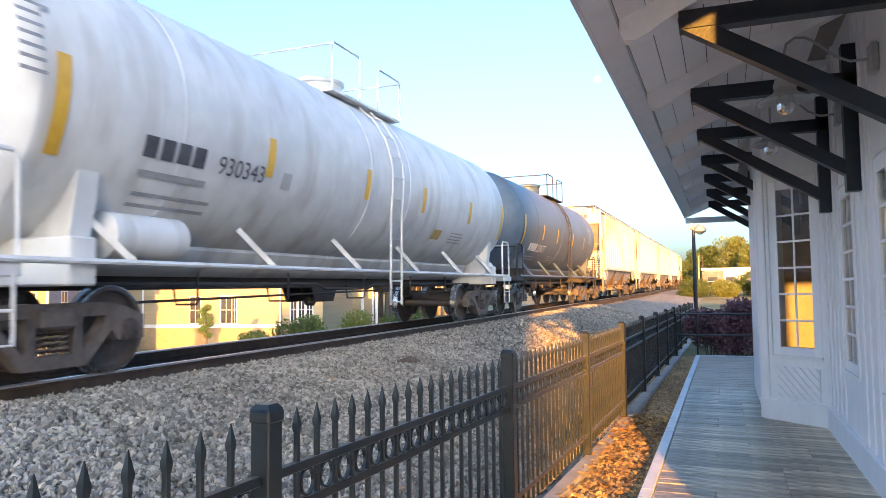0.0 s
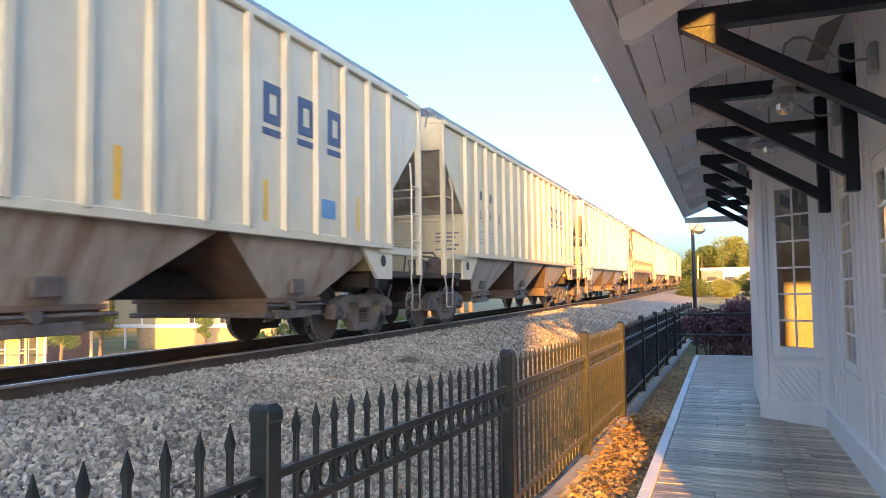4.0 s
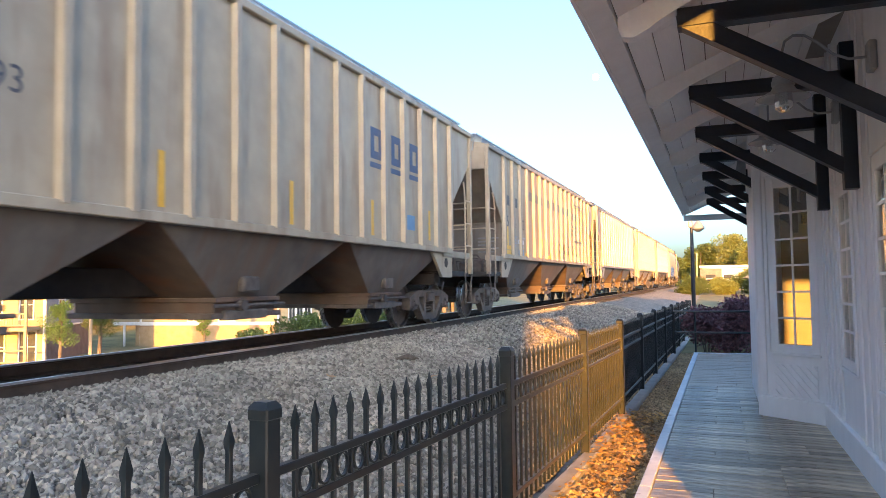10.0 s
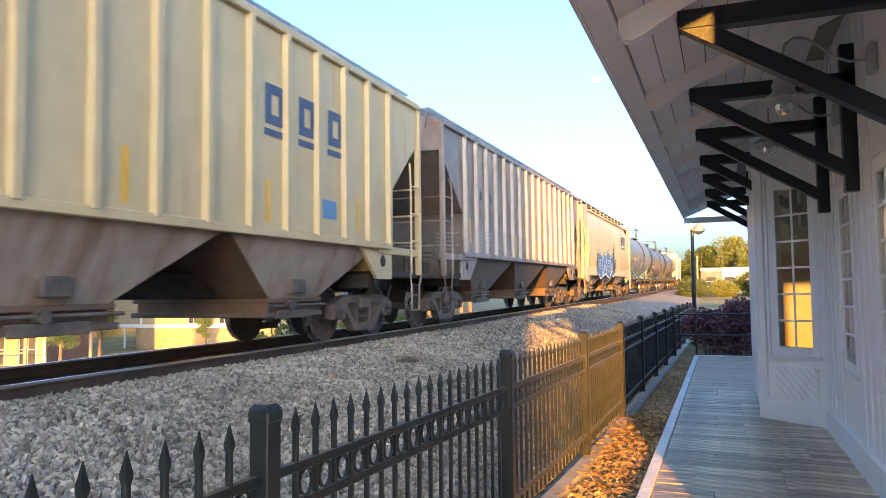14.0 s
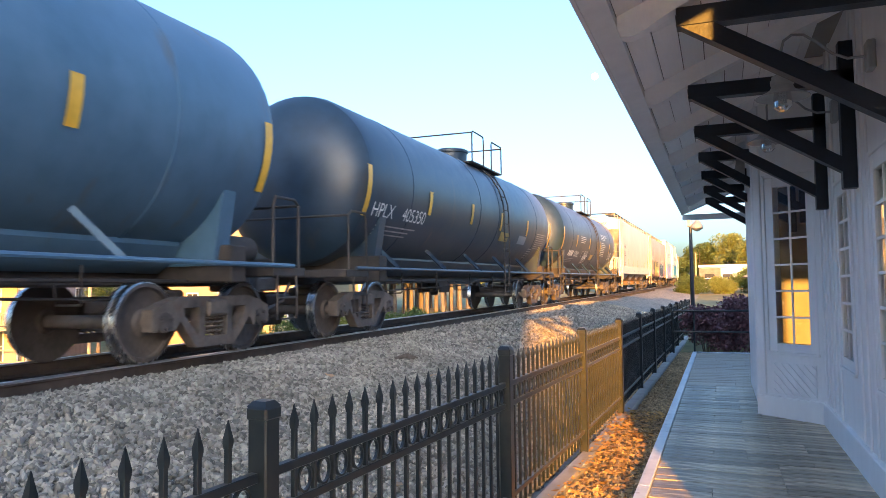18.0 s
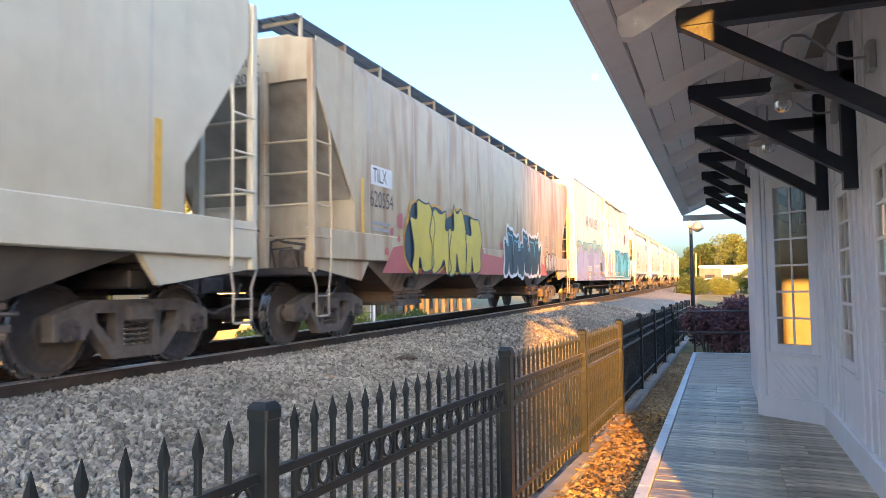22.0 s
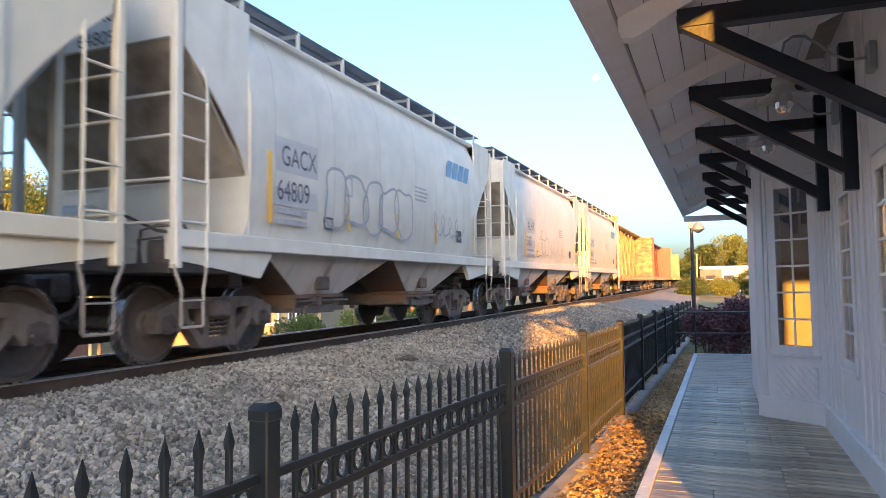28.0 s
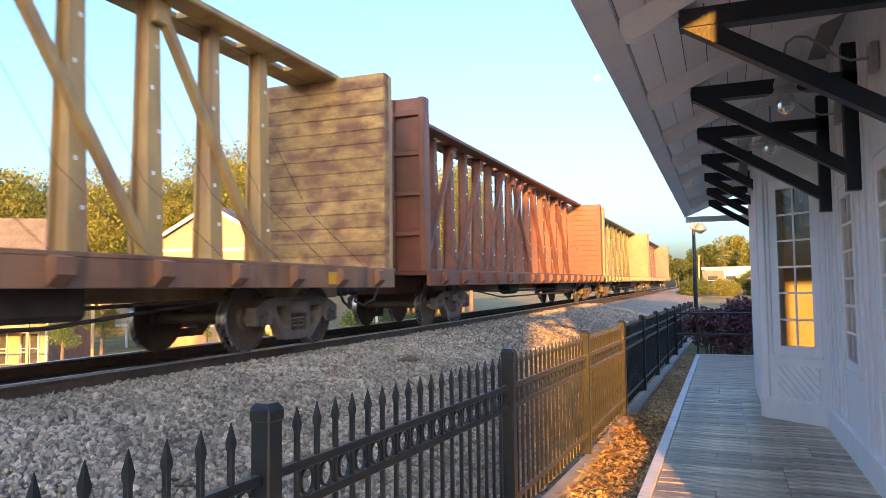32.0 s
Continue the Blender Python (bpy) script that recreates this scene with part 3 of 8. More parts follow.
part("fascia", Shape().prism([(EAVE_X - 0.03, EAVE_Z - 0.02), (EAVE_X, EAVE_Z - 0.02), (EAVE_X, EAVE_Z + 0.14), (EAVE_X - 0.03, EAVE_Z + 0.14)], ROOF_Y0, ROOF_Y1, "y"), M["white_paint"], st)
part("end_fascia", Shape().prism([(EAVE_X - 0.03, EAVE_Z - 0.05), (1.13, EAVE_Z + SLOPE * 1.93 - 0.05), (1.13, EAVE_Z + SLOPE * 1.93 + 0.2), (EAVE_X - 0.03, EAVE_Z + 0.2)], ROOF_Y1, ROOF_Y1 + 0.04, "y"), M["white_paint"], st)
part("tie_beam", Shape().cbox(EAVE_X, WX, ROOF_Y1 - 0.10, ROOF_Y1 - 0.001, 3.20, 3.33, 0.006), M["soffit"], st)
BRK_Y = [1.35, 3.15, 4.97, 6.93, 8.72, 10.45, 12.15, 13.95, 15.8]
for y in BRK_Y:
    poly = [(-0.60, 3.46), (-0.60, 3.37), (-0.575, 3.31), (-0.50, 3.30), (-0.40, 3.345), (-0.33, 3.39), (-0.20, 3.46), (1.13, roof_under(1.13) - 0.155), (1.13, roof_under(1.13)), (-0.58, roof_under(-0.58))]
    part("rafter", Shape().prism(poly, y - 0.055, y + 0.055, "y"), M["soffit"], st)
for y in BRK_Y:
    if y < ROOF_Y0:
        continue
    br = thing("eave_bracket", "black-painted timber bracket under the station eave", "bracket", "brackets under the eave", m=pose(0, y, 0))
    part("arm", Shape().cbox(-0.215, WX, -0.06, 0.06, 3.325, 3.455, 0.006), M["black_wood"], br)
    part("wall_post", Shape().cbox(WX - 0.12, WX - 0.001, -0.06, 0.06, 2.43, 3.70, 0.006), M["black_wood"], br)
    part("brace", Shape().beam((-0.165, 0, 3.375), (WX - 0.06, 0, 2.60), 0.11, 0.11), M["black_wood"], br)
# ---------------------------------------------------------------- train: materials
M["truck_steel"] = surf("grimy_cast_steel", (0.06, 0.05, 0.044), (0.15, 0.125, 0.108), 9, 0.75, bump=0.3, bscale=60, spots=(0.11, 0.065, 0.042), spot_scale=5, spot_edge=(0.58, 0.75))
M["wheel_steel"] = surf("wheel_steel", (0.055, 0.045, 0.04), (0.12, 0.10, 0.088), 12, 0.7, metal=0.1)
M["tread"] = surf("bright_wheel_tread", (0.45, 0.43, 0.41), (0.6, 0.58, 0.56), 20, 0.28, metal=1.0)
M["under_dark"] = surf("dark_underframe", (0.02, 0.018, 0.016), (0.06, 0.05, 0.045), 6, 0.8, bump=0.2)
M["yellow_strip"] = surf("yellow_reflector", (0.60, 0.34, 0.03), (0.75, 0.45, 0.05), 15, 0.4)
M["dull_yellow"] = surf("dull_yellow_placard", (0.36, 0.24, 0.06), (0.48, 0.33, 0.10), 15, 0.5)
M["stencil_dark"] = surf("dark_stencil_paint", (0.05, 0.05, 0.06), (0.10, 0.10, 0.11), 25, 0.6)
M["stencil_blue"] = surf("navy_lettering_paint", (0.04, 0.068, 0.135), (0.075, 0.11, 0.195), 12, 0.55)
M["stencil_faded"] = surf("worn_dark_stencil_paint", (0.12, 0.12, 0.125), (0.21, 0.205, 0.20), 9, 0.6)
M["stencil_navy"] = surf("dark_navy_stencil_paint", (0.045, 0.06, 0.09), (0.09, 0.11, 0.15), 18, 0.6)
M["stencil_white"] = surf("white_stencil_paint", (0.55, 0.55, 0.54), (0.75, 0.75, 0.73), 18, 0.55)
M["stencil_grey"] = surf("faded_stencil_paint", (0.26, 0.26, 0.27), (0.38, 0.38, 0.38), 18, 0.6)


def weathered(name, dark, light, stain, edge=(0.52, 0.72), rough=0.5, scale=3.0):
    """Old car paint with stains that run down the side."""
    return surf(name, dark, light, scale, rough, bump=0.12, bscale=25, spots=stain, spot_scale=1.7, spot_edge=edge, spot_stretch=(1, 1.6, 0.28))


PAINT = {
    "white_tank": weathered("white_tank_paint", (0.52, 0.52, 0.51), (0.67, 0.67, 0.655), (0.36, 0.34, 0.31), (0.5, 0.82), 0.5),
    "navy_tank": weathered("dark_blue_tank_paint", (0.045, 0.072, 0.105), (0.088, 0.128, 0.175), (0.10, 0.06, 0.04), (0.62, 0.85), 0.5),
    "grey_tank": weathered("grey_blue_tank_paint", (0.045, 0.105, 0.175), (0.08, 0.155, 0.245), (0.10, 0.09, 0.08), (0.6, 0.8), 0.5),
    "black_tank": weathered("black_tank_paint", (0.009, 0.021, 0.04), (0.022, 0.045, 0.077), (0.085, 0.065, 0.05), (0.6, 0.85), 0.42),
    "cream": weathered("cream_car_paint", (0.484, 0.434, 0.322), (0.595, 0.537, 0.402), (0.419, 0.327, 0.203), (0.56, 0.85)),
    "cream_b": weathered("aged_cream_car_paint", (0.456, 0.378, 0.238), (0.567, 0.473, 0.308), (0.335, 0.232, 0.126), (0.54, 0.8)),
    "rust": surf("rusted_car_paint", (0.307, 0.237, 0.168), (0.512, 0.421, 0.308), 5, 0.6, bump=0.2, bscale=30, spots=(0.14, 0.06, 0.032), spot_scale=2.2, spot_edge=(0.47, 0.56), spot_stretch=(1, 1.8, 0.75)),
    "taupe": weathered("taupe_car_paint", (0.307, 0.249, 0.175), (0.428, 0.361, 0.259), (0.223, 0.146, 0.091), (0.52, 0.75)),
    "grey_brown": weathered("grey_brown_car_paint", (0.26, 0.211, 0.154), (0.391, 0.327, 0.241), (0.167, 0.103, 0.063), (0.5, 0.72)),
    "plum": weathered("faded_plum_car_paint", (0.19, 0.165, 0.165), (0.30, 0.27, 0.265), (0.27, 0.21, 0.17), (0.5, 0.72)),
    "tan": weathered("tan_car_paint", (0.465, 0.37, 0.203), (0.567, 0.464, 0.259), (0.353, 0.249, 0.126), (0.56, 0.85)),
    "brown": weathered("brown_car_paint", (0.18, 0.145, 0.13), (0.33, 0.285, 0.255), (0.14, 0.085, 0.06), (0.48, 0.66)),
    "pale_grey": weathered("pale_grey_car_paint", (0.48, 0.47, 0.417), (0.614, 0.602, 0.533), (0.403, 0.357, 0.284), (0.58, 0.85)),
    "off_white": weathered("off_white_car_paint", (0.521, 0.473, 0.357), (0.632, 0.576, 0.441), (0.465, 0.387, 0.259), (0.6, 0.9)),
    "rust_grey": weathered("rust_washed_grey_paint", (0.428, 0.353, 0.238), (0.539, 0.456, 0.315), (0.316, 0.163, 0.07), (0.46, 0.72)),
    "reefer": weathered("white_reefer_paint", (0.538, 0.526, 0.464), (0.653, 0.639, 0.568), (0.48, 0.414, 0.31), (0.6, 0.85)),
    "yellow_flat": weathered("worn_yellow_car_paint", (0.34, 0.225, 0.085), (0.47, 0.32, 0.125), (0.25, 0.145, 0.085), (0.47, 0.66)),
    "rust_sill": weathered("rusty_sill_paint", (0.17, 0.08, 0.045), (0.31, 0.165, 0.088), (0.085, 0.055, 0.04), (0.5, 0.7)),
    "red_flat": weathered("red_brown_car_paint", (0.12, 0.045, 0.028), (0.20, 0.078, 0.045), (0.10, 0.06, 0.045), (0.52, 0.75)),
    "green_flat": weathered("faded_green_car_paint", (0.14, 0.14, 0.07), (0.22, 0.22, 0.12), (0.20, 0.13, 0.07), (0.52, 0.72)),
    "dark_flat": weathered("dark_brown_car_paint", (0.12, 0.09, 0.075), (0.20, 0.155, 0.13), (0.10, 0.07, 0.05), (0.52, 0.72)),
    "wood_bulkhead": surf("stained_yellow_bulkhead", (0.29, 0.18, 0.07), (0.46, 0.30, 0.11), 26, 0.7, bump=0.4, bscale=40, stretch=(1, 1, 3), vary=0.16, spots=(0.17, 0.085, 0.048), spot_scale=2.6, spot_edge=(0.40, 0.62), spot_stretch=(1, 1, 1.6)),
}
for k in ("navy_tank", "grey_tank", "black_tank"):
    dusty(PAINT[k], 0.03, 0.5, (1.0, 0.85, 0.68))
M["hopper_under"] = weathered("dusty_hopper_sheet", (0.26, 0.22, 0.18), (0.40, 0.35, 0.29), (0.17, 0.11, 0.075), (0.5, 0.7), 0.75)
# rust brown, with the shade of the deep recesses mixed into the colour
M["hopper_slope"] = weathered("rusty_shaded_cross_slope", (0.07, 0.052, 0.042), (0.16, 0.115, 0.085), (0.17, 0.085, 0.05), (0.5, 0.7), 0.8)
M["hopper_pale"] = weathered("pale_chute_paint", (0.38, 0.365, 0.34), (0.52, 0.505, 0.475), (0.22, 0.17, 0.13), (0.54, 0.76), 0.65)
M["faded_blue"] = surf("faded_blue_mark", (0.10, 0.22, 0.38), (0.16, 0.31, 0.48), 9, 0.55)
# grime plus the shade of the open car ends, both put into the colour
M["hopper_end"] = weathered("grimy_shaded_end_sheet", (0.24, 0.215, 0.185), (0.38, 0.345, 0.30), (0.15, 0.12, 0.095), (0.48, 0.72), 0.7)
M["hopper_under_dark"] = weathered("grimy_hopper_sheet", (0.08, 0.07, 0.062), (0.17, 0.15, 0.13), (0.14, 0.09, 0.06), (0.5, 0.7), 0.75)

# ---------------------------------------------------------------- train: running gear
WHEEL_R = 0.457


def wheelset_mesh():
    sh = Shape()
    for s in (-1, 1):
        prof = [(0.665, 0.06), (0.665, 0.12), (0.70, 0.15), (0.705, 0.33), (0.69, 0.385), (0.69, 0.482), (0.715, 0.482), (0.722, WHEEL_R + 0.004), (0.808, WHEEL_R), (0.818, WHEEL_R - 0.014), (0.82, 0.40), (0.775, 0.385), (0.755, 0.33), (0.765, 0.16), (0.80, 0.125), (0.80, 0.08)]
        sh.lathe([(s * a, r) for a, r in prof], "x", 30)
        sh.lathe([(s * 0.80, 0.085), (s * 1.06, 0.085)], "x", 14)
        sh.lathe([(s * 0.93, 0.115), (s * 1.09, 0.115), (s * 1.10, 0.06)], "x", 14)
        for k in range(3):
            a = 2 * math.pi * k / 3
            sh.lathe([(s * 1.09, 0.022), (s * 1.125, 0.022)], "x", 6, (0, 0.072 * math.cos(a), 0.072 * math.sin(a)))
    sh.lathe([(-0.7, 0.08), (0.7, 0.08)], "x", 14)
    me = sh.mesh("wheelset", 40)
    me.materials.append(M["wheel_steel"])
    me.materials.append(M["tread"])
    for p in me.polygons:
        if math.hypot(p.center.y, p.center.z) > 0.44 and 0.69 < abs(p.center.x) < 0.83:
            p.material_index = 1
    return me


def sideframe_mesh():
    """A cast freight-truck side in one piece: arched top member, sagging lower member, three openings, two journal jaws."""
    half = [(0.62, 0.74), (0.86, 0.68), (1.06, 0.60), (1.06, 0.36), (1.0, 0.36), (0.98, 0.54), (0.78, 0.54), (0.76, 0.36), (0.72, 0.36), (0.64, 0.47), (0.34, 0.14)]
    rings = [half + [(-y, z) for y, z in half[::-1]]]
    for s in (-1, 1):
        rings.append([(s * 0.30, 0.61), (s * 0.57, 0.61), (s * 0.55, 0.52), (s * 0.33, 0.29), (s * 0.30, 0.33)])
    rings.append([(-0.20, 0.26), (0.20, 0.26), (0.21, 0.52), (0.17, 0.63), (-0.17, 0.63), (-0.21, 0.52)])
    bm = bmesh.new()
    for ring in rings:
        vs = [bm.verts.new((-0.08, y, z)) for y, z in ring]
        for i in range(len(vs)):
            bm.edges.new((vs[i], vs[(i + 1) % len(vs)]))
    flat = bmesh.ops.triangle_fill(bm, use_beauty=True, use_dissolve=False, edges=bm.edges[:])
    up = bmesh.ops.extrude_face_region(bm, geom=[g for g in flat["geom"] if isinstance(g, bmesh.types.BMFace)])
    for g in up["geom"]:
        if isinstance(g, bmesh.types.BMVert):
            g.co.x = 0.085 if abs(g.co.y) > 0.6 else 0.07
    bmesh.ops.recalc_face_normals(bm, faces=bm.faces[:])
    me = bpy.data.meshes.new("sideframe")
    bm.to_mesh(me)
    bm.free()
    me.polygons.foreach_set("use_smooth", [True] * len(me.polygons))
    me.set_sharp_from_angle(angle=radians(30))
    return me


def spring_mesh():
    pts = [(0.055 * math.cos(a), 0.055 * math.sin(a), 0.27 + 0.24 * a / (2 * math.pi * 4.5)) for a in [2 * math.pi * 4.5 * k / 36 for k in range(37)]]
    return Shape().tube(pts, 0.013, 5).mesh("coil_spring", 60)


GEAR = {"wheel": wheelset_mesh(), "side": sideframe_mesh(), "spring": spring_mesh(),
        "bolster": Shape().cbox(-1.12, 1.12, -0.19, 0.19, 0.50, 0.70, 0.03).cbox(-0.35, 0.35, -0.3, 0.3, 0.68, 0.82, 0.04).box(-0.6, 0.6, -0.9, -0.84, 0.40, 0.50).box(-0.6, 0.6, 0.84, 0.9, 0.40, 0.50).mesh("truck")}
WHEELSETS = []


def truck(car, y):
    t = part("truck", GEAR["bolster"], M["truck_steel"], car, "grimy cast-steel freight truck", m=pose(0, y, 0))
    for s in (-1, 1):
        part("sideframe", GEAR["side"], M["truck_steel"], t, m=pose(s * 1.0, 0, 0))
        for dy in (-0.11, 0.0, 0.11):
            part("coil_spring", GEAR["spring"], M["truck_steel"], t, m=pose(s * 1.0, dy, 0))
    for dy in (-0.88, 0.88):
        w = part("wheelset", GEAR["wheel"], M["wheel_steel"], t, m=pose(0, dy, WHEEL_R))
        WHEELSETS.append((w, car, y + dy, dy))


def coupler(car, y, s):
    sh = Shape().cbox(-0.12, 0.12, min(y, y + s * 0.62), max(y, y + s * 0.62), 0.78, 1.0, 0.03).cbox(-0.2, 0.2, min(y + s * 0.5, y + s * 0.78), max(y + s * 0.5, y + s * 0.78), 0.72, 1.06, 0.06)
    sh.tube([(0.35, y, 0.9), (0.36, y + s * 0.2, 0.62), (0.3, y + s * 0.55, 0.5), (0.2, y + s * 0.75, 0.6)], 0.025, 6)
    part("coupler", sh, M["truck_steel"], car)


def number_mesh(text, size):
    """Stencilled digits as a flat mesh in the plane of a car side (local y, z)."""
    cu = bpy.data.curves.new("stencil", "FONT")
    cu.body, cu.size, cu.extrude, cu.align_x = text, size, 0.0, "LEFT"
    ob = bpy.data.objects.new("stencil", cu)
    me = bpy.data.meshes.new_from_object(ob)
    bpy.data.objects.remove(ob)
    me.materials.clear()
    return me


def digits(car, text, y, z, size, material, x=1.56, squeeze=1.0, parent=None):
    """Digits on the side that faces the platform; they read along +y."""
    me = number_mesh(text, size)
    me.transform(Matrix(((0, 0, 1, x), (squeeze, 0, 0, y), (0, 1, 0, z), (0, 0, 0, 1))))
    return part("number", me, material, parent or car, "stencilled number " + text)


def bars(car, y, z, wide, high, rows, material, x=1.56, ragged=0.3, seed=0, name="stencil_lines"):
    """Unreadable small print as plain bars."""
    r = random.Random(seed * 7 + rows)
    step = high / rows
    for k in range(rows):
        zk = z + high - (k + 0.5) * step
        part("stencil_line", Shape().box(x, x + 0.003, y, y + wide * (1 - ragged * r.random()), zk - step * 0.26, zk + step * 0.26), material, car)


def open_block(y, z, w, h, x, t, lean=0.0):
    """A plain frame-shaped block, as a stand-in for a painted mark."""
    sh = Shape()
    o = lambda a, b: (y + a * w + lean * b, z + b * h)
    ty, tz = t / w, t / h
    for q in ([(0, 0), (1, 0), (1, tz), (0, tz)], [(0, 1 - tz), (1, 1 - tz), (1, 1), (0, 1)], [(0, tz), (ty, tz), (ty, 1 - tz), (0, 1 - tz)], [(1 - ty, tz), (1, tz), (1, 1 - tz), (1 - ty, 1 - tz)]):
        sh.prism([o(a, b) for a, b in q], x, x + 0.003)
    return sh


def blocks(car, y, z, n, size, gap, material, x=1.56, lean=0.0, name="owner_mark"):
    """A painted owner's mark as plain blocks."""
    for k in range(n):
        y0 = y + k * (size * 0.8 + gap)
        part(name, Shape().prism([(y0, z + size * 0.08), (y0 + size * 0.66, z + size * 0.08), (y0 + size * 0.66 + lean, z + size * 0.92), (y0 + lean, z + size * 0.92)], x, x + 0.003), material, car)


def strips(car, spots, x=1.56, high=0.5, wide=0.1):
    for y, z in spots:
        part("reflector_strip", Shape().box(x, x + 0.004, y - wide / 2, y + wide / 2, z - high / 2, z + high / 2), M["yellow_strip"], car, "yellow reflective strip")


RUNGS = {}


def ladder(car, y, z0, z1, x=1.6, rungs=None, wide=0.42, material=None, name="ladder", along="y"):
    n = rungs or int((z1 - z0) / 0.38) + 1
    dx, dy = (0, wide / 2) if along == "y" else (wide / 2, 0)
    lad = None
    for s in (-1, 1):
        px, py = x + s * dx, y + s * dy
        bar = Shape().cbox(px - (0.03 if along == "y" else 0.02), px + 0.02, py - 0.02, py + 0.02, z0, z1, 0.004)
        if lad is None:
            lad = part(name, bar, material or M["truck_steel"], car)
        else:
            part("ladder_rail", bar, material or M["truck_steel"], lad)
    key = (material.name if material else "", wide, along)
    if key not in RUNGS:
        RUNGS[key] = Shape().tube([(-dx, -dy, 0), (dx, dy, 0)], 0.014, 6).mesh("rung")
    for k in range(n):
        zk = z0 + 0.1 + (z1 - z0 - 0.2) * k / max(1, n - 1)
        part("rung", RUNGS[key], material or M["truck_steel"], lad, m=pose(x, y, zk))


def tank_car(name, label, L, paint, radius=1.54, centre=2.75, white_frame=False, strip_at=(), fittings=0.5, inset=0.35):
    """Body length L between the ends of the platforms."""
    car = thing(name, label, "tank car", "cars of the freight train")
    mat = PAINT[paint]
    hl = L / 2 - inset
    prof = [(-hl, 0.02)]
    for k in range(1, 9):
        a = math.pi / 2 * k / 8
        prof.append((-hl + 0.62 * (1 - math.cos(a)), radius * math.sin(a)))
    prof += [(-hl + 2.2, radius), (-hl + 2.215, radius + 0.008), (-hl + 2.245, radius + 0.008), (-hl + 2.26, radius), (-0.8, radius), (-0.79, radius + 0.01), (-0.76, radius + 0.01), (-0.75, radius), (0.0, radius)]
    prof += [(-a, r) for a, r in prof[-2::-1]]
    part("tank", Shape().lathe(prof, "y", 48, (0, 0, centre)).mesh("tank", 20), mat, car)
    fm = mat if white_frame else M["under_dark"]
    # edge rail along the foot of the tank
    side = Shape()
    for s in (-1, 1):
        side.tube([(s * 1.46, -L / 2 + 0.3, 1.12), (s * 1.46, L / 2 - 0.3, 1.12)], 0.03, 8)
        k = -hl + 1.6
        while k < hl - 1:
            side.beam((s * 1.46, k, 1.12), (s * 1.15, k - 0.35, centre - 1.15), 0.05, 0.07)
            k += 2.35
    part("side_rail", side, mat, car)
    part("centre_sill", Shape().cbox(-0.3, 0.3, -L / 2 + 0.2, L / 2 - 0.2, 0.86, 1.12, 0.02), M["under_dark"], car)
    # made-up filler that closes the bright gap between tank and sill
    part("belly_frame", Shape().prism([(-0.4, 1.02), (0.4, 1.02), (0.6, 1.14), (0.73, 1.34), (0.7, 1.6), (-0.7, 1.6), (-0.73, 1.34), (-0.6, 1.14)], -hl + 1.3, hl - 1.3, "y"), mat, car)
    # pipes, rods and the bottom outlet below the tank
    part("train_pipe", Shape().tube([(0.75, -hl + 0.9, 0.92), (0.75, -1.2, 0.92), (0.72, -0.9, 0.84), (0.72, 0.6, 0.84), (0.75, 0.9, 0.92), (0.75, hl - 0.9, 0.92)], 0.024, 6), M["under_dark"], car)
    part("brake_rod", Shape().tube([(0.45, -hl + 1.6, 0.70), (0.5, hl * 0.2, 0.80)], 0.017, 6).tube([(0.5, hl * 0.24, 0.80), (0.45, hl - 1.6, 0.70)], 0.017, 6), M["under_dark"], car)
    for y in (-hl * 0.55, -hl * 0.28, hl * 0.05, hl * 0.33, hl * 0.6):
        part("pipe_hanger", Shape().tube([(0.78, y, 1.08), (0.78, y, 0.70), (0.74, y + 0.03, 0.67), (0.42, y + 0.03, 0.67), (0.40, y, 0.9)], 0.016, 6), M["under_dark"], car)
    part("outlet_valve", Shape().lathe([(0.55, 0.07), (0.60, 0.11), (0.72, 0.11), (0.75, 0.16), (0.84, 0.16), (0.9, 0.24), (1.24, 0.24)], "z", 16, (0.0, -0.2, 0)), M["under_dark"], car)
    part("outlet_skid", Shape().prism([(-0.75, 1.1), (0.35, 1.1), (0.1, 0.62), (-0.5, 0.62)], 0.26, 0.30).prism([(-0.75, 1.1), (0.35, 1.1), (0.1, 0.62), (-0.5, 0.62)], -0.30, -0.26), M["under_dark"], car)
    part("brake_lever", Shape().cbox(0.40, 0.62, hl * 0.2 - 0.02, hl * 0.24 + 0.05, 0.76, 0.86, 0.01), M["under_dark"], car)
    for s in (-1, 1):
        y0 = s * (L / 2 - 0.75)
        part("end_platform", Shape().cbox(-1.45, 1.45, min(y0, s * L / 2), max(y0, s * L / 2), 0.98, 1.1, 0.01).cbox(-1.4, 1.4, s * (hl - 1.05) - 0.15, s * (hl - 1.05) + 0.15, 0.9, 1.35, 0.02), fm, car)
        part("saddle", Shape().prism([(-1.2, 1.1), (1.2, 1.1), (1.36, centre - 0.65), (0.75, centre - radius + 0.2), (-0.75, centre - radius + 0.2), (-1.36, centre - 0.65)], s * (hl - 1.15) - 0.12, s * (hl - 1.15) + 0.12, "y"), mat, car)
        rl = Shape()
        yy = s * (L / 2 - 0.12)
        for x in (-1.42, 1.42):
            rl.tube([(x, yy, 1.08), (x, yy, 1.95), (x, yy - s * 0.1, 2.02), (x, yy - s * 0.55, 2.02), (x, yy - s * 0.6, 1.9), (x, yy - s * 0.6, 1.08)], 0.022, 8)
        rl.tube([(-1.42, yy, 1.95), (1.42, yy, 1.95)], 0.02, 8)
        part("end_handrail", rl, fm, car)
